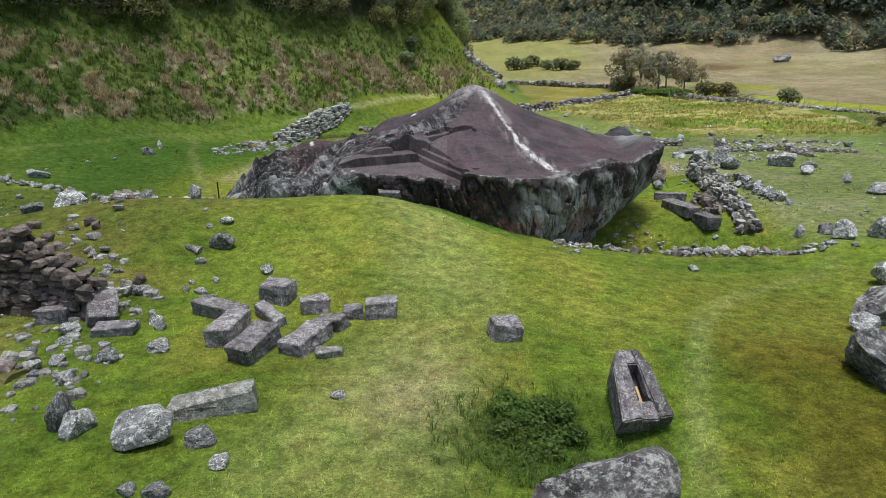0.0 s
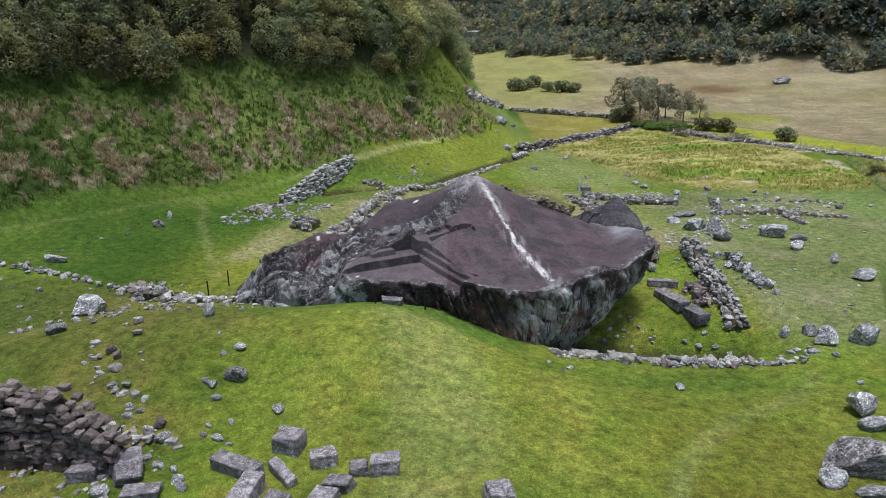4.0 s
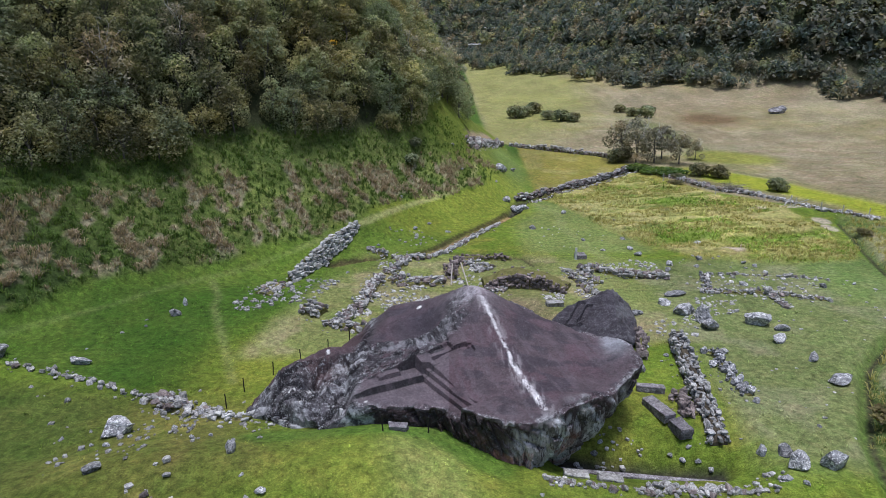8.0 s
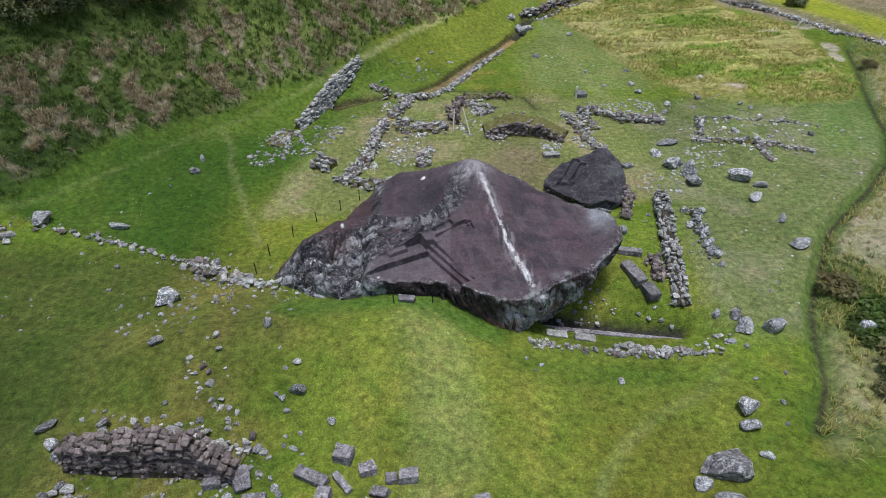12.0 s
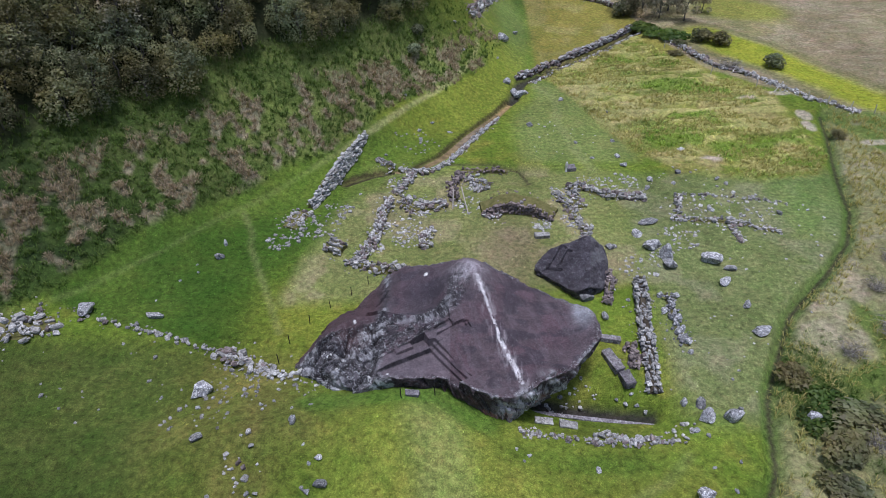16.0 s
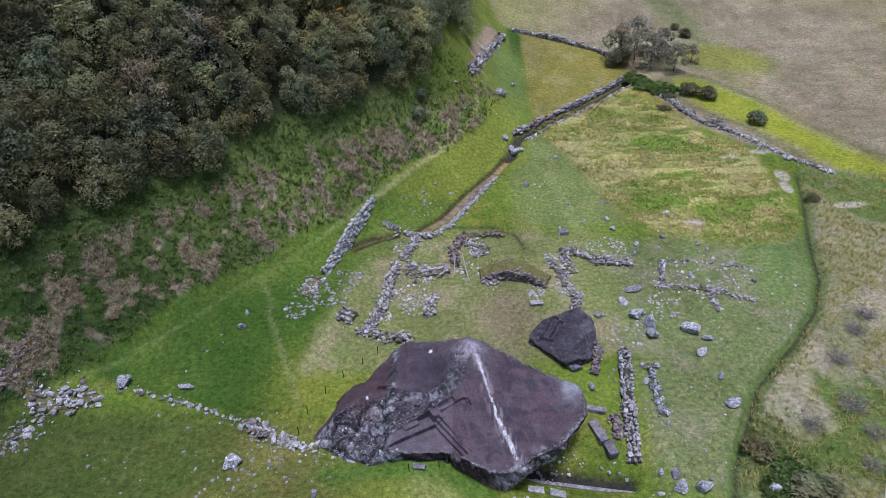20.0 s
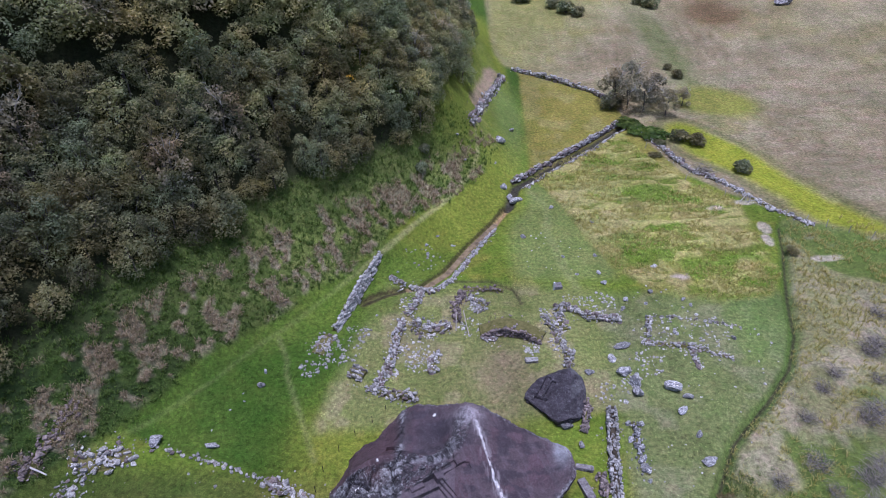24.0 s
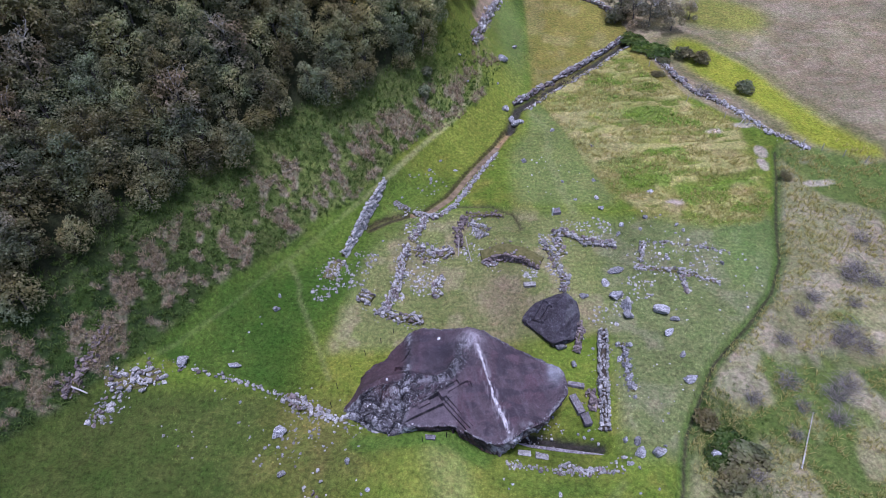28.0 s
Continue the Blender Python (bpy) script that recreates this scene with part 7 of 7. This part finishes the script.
# the meadow's own blades, thickest where the camera starts
x, y = sown(30000, -14, 17, 8.5, 25, 1, lambda x, y: 0.9 * (1 - sstep(14, 27, y) * 0.7) * (0.35 + 0.9 * fbm(x, y, 2.5, 91)))
tufts("meadow_grass", "short yellow-green meadow grass", x, y, 0.060, TURF, 1, 3, 1.7, True, 0.07)
x, y = sown(9000, -34, 30, 26, 66, 2, lambda x, y: clear(x, y) * 0.8 * sstep(0.45, 0.62, fbm(x, y, 2.5, 93)))
tufts("lawn_grass", "uneven grass of the lawn and ruin field", x, y, 0.12, TURF, 2, 5, 1.1, True)
# tall growth in the hollow by the boulder
x, y = sown(2600, -0.4, 4.2, 9.0, 13.4, 3, lambda x, y: bump(x, y, 1.8, 11.3, 1.4, 1.2))
tufts("tall_grass", "tall lush green grass in a hollow", x, y, 0.20, GREENBLADE, 3, 6, 1.1, wide=0.035)
lobes = [(1.9 + 0.95 * math.cos(k * 2.4) * math.sqrt(k / 16), 11.9 + 0.75 * math.sin(k * 2.4) * math.sqrt(k / 16), stand(1.9 + 0.95 * math.cos(k * 2.4) * math.sqrt(k / 16), 11.9 + 0.75 * math.sin(k * 2.4) * math.sqrt(k / 16)) + 0.10, 0.30, 0.28, 0.22 + 0.05 * math.sin(k * 5)) for k in range(17)]
v, f = leaves(6500, lobes, 0.034, 77, up=1.0, depth=0.5)
tagged(new("herbs", sheet("herbs", v, f, LEAF_FRESH, smooth=False)), "leafy dark green herbs crowding a grassy hollow", "herbs", kind="stuff")
# the belt below the wood
belt = lambda x, y: tussock_belt(x, y) * (1 - sstep(11, 13, uphill(x, y)))
dry = dry_patch
x, y = sown(60000, -46, 12, 24, 100, 4, lambda x, y: belt(x, y) * dry(x, y))
tufts("dry_tussocks", "straw-pink dry tussocks on the slope below the wood", x, y, 0.50, DRYBLADE, 4, 9, 1.0, wide=0.05)
x, y = sown(50000, -46, 12, 24, 100, 5, lambda x, y: belt(x, y) * (0.65 - 0.6 * dry(x, y)))
tufts("green_tussocks", "dark green coarse grass on the slope below the wood", x, y, 0.42, GREENBLADE, 5, 8, 0.9, wide=0.06)
# rough field and the ground beyond the ditch
x, y = sown(15000, 10, 46, 60, 110, 6, lambda x, y: rough_field(x, y) * sstep(0.40, 0.55, fbm(x * 0.5, y * 1.3, 3.0, 41)))
tufts("pale_tussocks", "pale wind-laid tussocks of the rough field", x, y, 0.32, PALEBLADE, 6, 7, 1.2, wide=0.06)
x, y = sown(7000, 10, 46, 60, 110, 7, lambda x, y: rough_field(x, y) * sstep(0.52, 0.62, fbm(x * 0.6, y * 1.2, 4.0, 43)))
tufts("rush_clumps", "bright green rushes in wet spots of the rough field", x, y, 0.38, TURF, 7, 7, 0.9, True, 0.06)
x, y = sown(16000, 18, 62, 18, 80, 8, lambda x, y: beyond_ditch(x, y) * 0.8 * sstep(0.38, 0.56, fbm(x, y, 3.0, 97)))
tufts("ditch_tussocks", "pale coarse tussocks beyond the ditch", x, y, 0.42, PALEBLADE, 8, 7, 1.1, wide=0.045)
x, y = sown(11000, 18, 34, 18, 42, 9, lambda x, y: beyond_ditch(x, y) * np.clip(bump(x, y, 27, 29.5, 3.2, 4.5) * 1.3, 0, 1) * sstep(0.4, 0.55, fbm(x, y, 2.0, 99)))
tufts("ditch_growth", "lush green growth beside the ditch", x, y, 0.34, GREENBLADE, 9, 8, 1.0, wide=0.035)


def make_shrub(label, material, seed, wide, tall, count, leaf, group=""):
    r = random.Random(seed)
    top = tagged(new("shrub"), label, "shrub", group)
    lobes = [(0, 0, tall * 0.55, wide * 0.6, wide * 0.6, tall * 0.45)]
    paths = []
    for i in range(6):
        a = i * 1.05 + r.uniform(-0.3, 0.3)
        lobes.append((wide * 0.5 * math.cos(a), wide * 0.5 * math.sin(a), tall * r.uniform(0.35, 0.62), wide * 0.42, wide * 0.42, tall * 0.36))
        paths.append([(0, 0, -0.2, 0.05), (wide * 0.2 * math.cos(a), wide * 0.2 * math.sin(a), tall * 0.3, 0.035), (wide * 0.5 * math.cos(a), wide * 0.5 * math.sin(a), tall * 0.75, 0.01)])
    part("stem", limbs(paths), BARK, top)
    v, f = leaves(count, lobes, leaf, seed)
    new("foliage", sheet("foliage", v, f, material, smooth=False)).parent = top
    return top


def dead_shrub(label, seed, wide, tall, group):
    r = random.Random(seed)
    top = tagged(new("dead_shrub"), label, "shrub", group)
    for k in range(7):
        paths = []
        for i in range(16):
            a, w = r.uniform(0, 6.28), wide * r.uniform(0.4, 1.0)
            b, h = a + r.uniform(-0.7, 0.7), tall * r.uniform(0.35, 0.85)
            x0, y0 = 0.25 * wide * r.uniform(-1, 1), 0.25 * wide * r.uniform(-1, 1)
            paths.append([(x0, y0, -0.1, 0.014), (x0 + w * 0.4 * math.cos(a), y0 + w * 0.4 * math.sin(a), h * 0.7, 0.010), (w * 0.75 * math.cos(b), w * 0.75 * math.sin(b), h, 0.007), (w * math.cos(b + 0.3), w * math.sin(b + 0.3), h * r.uniform(0.7, 1.1), 0.003)])
        part("branch", limbs(paths), BARK if k % 3 else TIMBER, top)
    return top


dark = make_shrub("round dark green shrub standing in the open", LEAF_DARK, 31, 1.5, 1.8, 900, 0.14, "dark shrubs")
dark.matrix_world = pose(43.6, 102.0, stand(43.6, 102.0), 0, 0, 0) @ Matrix.Diagonal((1.2, 1.2, 1.2, 1))
for x, y, s in ((48.4, 92.6, 0.95), (-4.6, 83.6, 0.65), (-4.2, 86.0, 0.6), (31.6, 118.0, 1.2), (33.4, 121.6, 1.1), (20, 188, 1.7), (23, 191, 1.4), (31, 176, 1.5), (33.5, 173, 1.2), (28, 181, 1.2), (26, 196, 1.6), (42, 331, 1.6), (60, 371, 2.0), (53.9, 178, 1.5), (51.4, 181, 1.2), (56.0, 183, 1.3), (48.4, 131.6, 0.8), (47.6, 136, 0.6), (41.1, 103.6, 1.0), (50.2, 190, 1.1)):
    copy_thing(dark, pose(x, y, stand(x, y), 0, 0, x * 37) @ Matrix.Diagonal((s, s * 1.1, s, 1)))
olive = make_shrub("low olive shrub in rough ground", LEAF_OLIVE, 32, 1.2, 1.1, 700, 0.12, "olive shrubs")
olive.matrix_world = pose(25.4, 31.6, stand(25.4, 31.6)) @ Matrix.Diagonal((1.1, 1.3, 0.9, 1))
for x, y, s in ((28.4, 27.6, 1.3), (26.2, 25.4, 1.2), (24.8, 22.4, 1.0), (37.4, 102.8, 1.0), (35.4, 98.4, 0.8), (47.5, 70.5, 0.7)):
    copy_thing(olive, pose(x, y, stand(x, y), 0, 0, x * 53) @ Matrix.Diagonal((s, s * 1.2, s * 0.8, 1)))
fresh = make_shrub("leafy bright green herb clump with white flowers", LEAF_FRESH, 33, 1.6, 0.8, 800, 0.14, "green herb clumps")
fresh.matrix_world = pose(34.6, 107.4, stand(34.6, 107.4)) @ Matrix.Diagonal((1.6, 1.4, 1.0, 1))
for x, y, s in ((37.0, 105.6, 1.3), (33.4, 110.4, 1.2), (27.2, 29.2, 0.8), (25.6, 27.6, 0.7)):
    copy_thing(fresh, pose(x, y, stand(x, y), 0, 0, x * 53) @ Matrix.Diagonal((s, s, s, 1)))
bare = dead_shrub("grey leafless shrub among dry tussocks", 34, 1.7, 1.0, "grey leafless shrubs")
bare.matrix_world = pose(31.0, 34.2, stand(31.0, 34.2))
for x, y, s in ((35.2, 36.1, 1.3), (39.7, 34.5, 1.5), (41.2, 35.6, 1.3), (43.2, 41.4, 1.5), (44.6, 42.6, 1.4), (45.4, 40.6, 1.2), (48.3, 51.1, 1.5), (49.6, 52.4, 1.3), (50.6, 50.2, 1.2), (36.6, 41.4, 1.0), (40.2, 45.6, 1.0), (35.6, 33.0, 0.9), (42.4, 47.6, 1.1), (41.6, 92.2, 1.6), (28.6, 25.6, 0.9), (33.8, 29.8, 0.8), (38.6, 31.6, 1.2), (46.8, 46.8, 1.0), (52.4, 57.6, 1.1)):
    copy_thing(bare, pose(x, y, stand(x, y), 0, 0, x * 71) @ Matrix.Diagonal((s, s, s, 1)))

# open-crowned trees at the canal's far end
slim = make_tree("tree", "slender open-crowned tree with a bare pale trunk", LEAF_GREY, 41, 5.6, 2.3, 1700, 0.115, 5, True, "canal trees")
slim.matrix_world = pose(37.4, 115.6, stand(37.4, 115.6)) @ Matrix.Diagonal((1.2, 1.2, 1.25, 1))
for x, y, s, turn in ((32.4, 119.6, 1.15, 120), (34.4, 116.4, 1.0, 20), (41.2, 113.6, 0.85, 220), (36.4, 123.0, 1.15, 50), (40.0, 119.4, 0.95, 300), (45.6, 118.0, 0.6, 80)):
    copy_thing(slim, pose(x, y, stand(x, y), 0, 0, turn) @ Matrix.Diagonal((s, s, s, 1)))

# ---- the far side of the valley ----
def far_wood():
    r = random.Random(5)
    protos = []
    for k in range(5):
        q = random.Random(190 + k)
        lobes = [(0, 0, 4.6, 2.1, 2.0, 2.0)] + [(1.6 * math.cos(a + k), 1.6 * math.sin(a + k), 3.2 + q.uniform(-0.6, 0.6), 1.5, 1.5, 1.5) for a in (0, 1.6, 3.1, 4.7)]
        protos.append(leaves(85, lobes, 0.56, 600 + k, depth=0.5))
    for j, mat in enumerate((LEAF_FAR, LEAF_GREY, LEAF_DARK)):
        vs, fs, n = [], [], 0
        q = random.Random(700 + j)
        for i in range((4300, 900, 700)[j]):
            e, s = -13 + (105 if i % 8 else 195) * q.random() ** 1.2, q.uniform(-130, 520)
            e += 5 * math.sin(s * 0.09) + 4 * math.sin(s * 0.23)
            b = e
            for _ in range(3):
                x, y = 128 + 0.971 * b - 0.237 * s, 200 + 0.237 * b + 0.971 * s
                b = e - float(far_side(x, y) - b)
            x, y = 128 + 0.971 * b - 0.237 * s, 200 + 0.237 * b + 0.971 * s
            if y > 900:
                continue
            k = q.uniform(0.8, 1.5) * (1.0 if e > 12 else 0.7)
            p, f = protos[i % 5]
            t = q.uniform(0, 6.28)
            c, d = math.cos(t) * k, math.sin(t) * k
            vs.append(np.stack([p[:, 0] * c - p[:, 1] * d + x, p[:, 0] * d + p[:, 1] * c + y, p[:, 2] * k * q.uniform(0.9, 1.3) + stand(x, y) - 0.8], 1))
            fs.append(f + n)
            n += len(p)
        for i in range((420, 160, 160)[j]):
            x, y = q.uniform(-60, 160), q.uniform(430, 900)
            if q.random() < 0.35 and y > 520:
                continue
            k = q.uniform(1.2, 2.4)
            p, f = protos[i % 5]
            vs.append(p * k + np.array((x, y, stand(x, y) - 1)))
            fs.append(f + n)
            n += len(p)
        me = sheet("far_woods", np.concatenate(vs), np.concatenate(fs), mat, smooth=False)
        tagged(new("far_woods", me), "bushy green woods on the valley's other side", "wood", kind="stuff")


far_wood()


def bare_stand():
    """Tall pale leafless trunks at the valley's head."""
    q = random.Random(9)
    paths = []
    for i in range(420):
        x, y = q.uniform(45, 190), q.uniform(520, 760)
        z = stand(x, y)
        h = q.uniform(14, 24)
        paths.append([(x, y, z - 1, 0.35), (x + q.uniform(-0.6, 0.6), y, z + h * 0.6, 0.28), (x + q.uniform(-1, 1), y, z + h, 0.12)])
    bm = limbs(paths)
    tagged(part("bare_trunks", bm, DEADWOOD), "stand of tall pale leafless trunks far up the valley", "wood", kind="stuff")


bare_stand()


def far_house(x, y, turn, label):
    """A small white house with a light sheet-metal roof."""
    top = tagged(new("house"), label, "house", "far houses")

    def slab(name, at, size, mat, parent, tip=0.0):
        bm = bmesh.new()
        bmesh.ops.create_cube(bm, size=1)
        bmesh.ops.transform(bm, matrix=pose(*at, tip, 0, 0) @ Matrix.Diagonal((*size, 1)), verts=bm.verts)
        return part(name, bm, mat, parent)

    wall = slab("wall", (0, 0, 1.6), (9, 5, 3.2), PALESTONE, top)
    for s in (-1, 1):
        slab("roof", (0, s * 1.5, 3.75), (9.8, 3.3, 0.15), PALESTONE, top, -s * 20)
    for k in (-2.8, 0.0, 2.8):
        slab("window", (k, -2.52, 1.7), (1.0, 0.1, 1.1), POSTWOOD, wall)
    top.matrix_world = pose(x, y, stand(x, y), 0, 0, turn)


far_house(31, 470, 12, "small white house far up the valley")
far_house(20, 462, -20, "low white shed beside a far house")
far_house(24, 560, 5, "white farmhouse on a far slope")
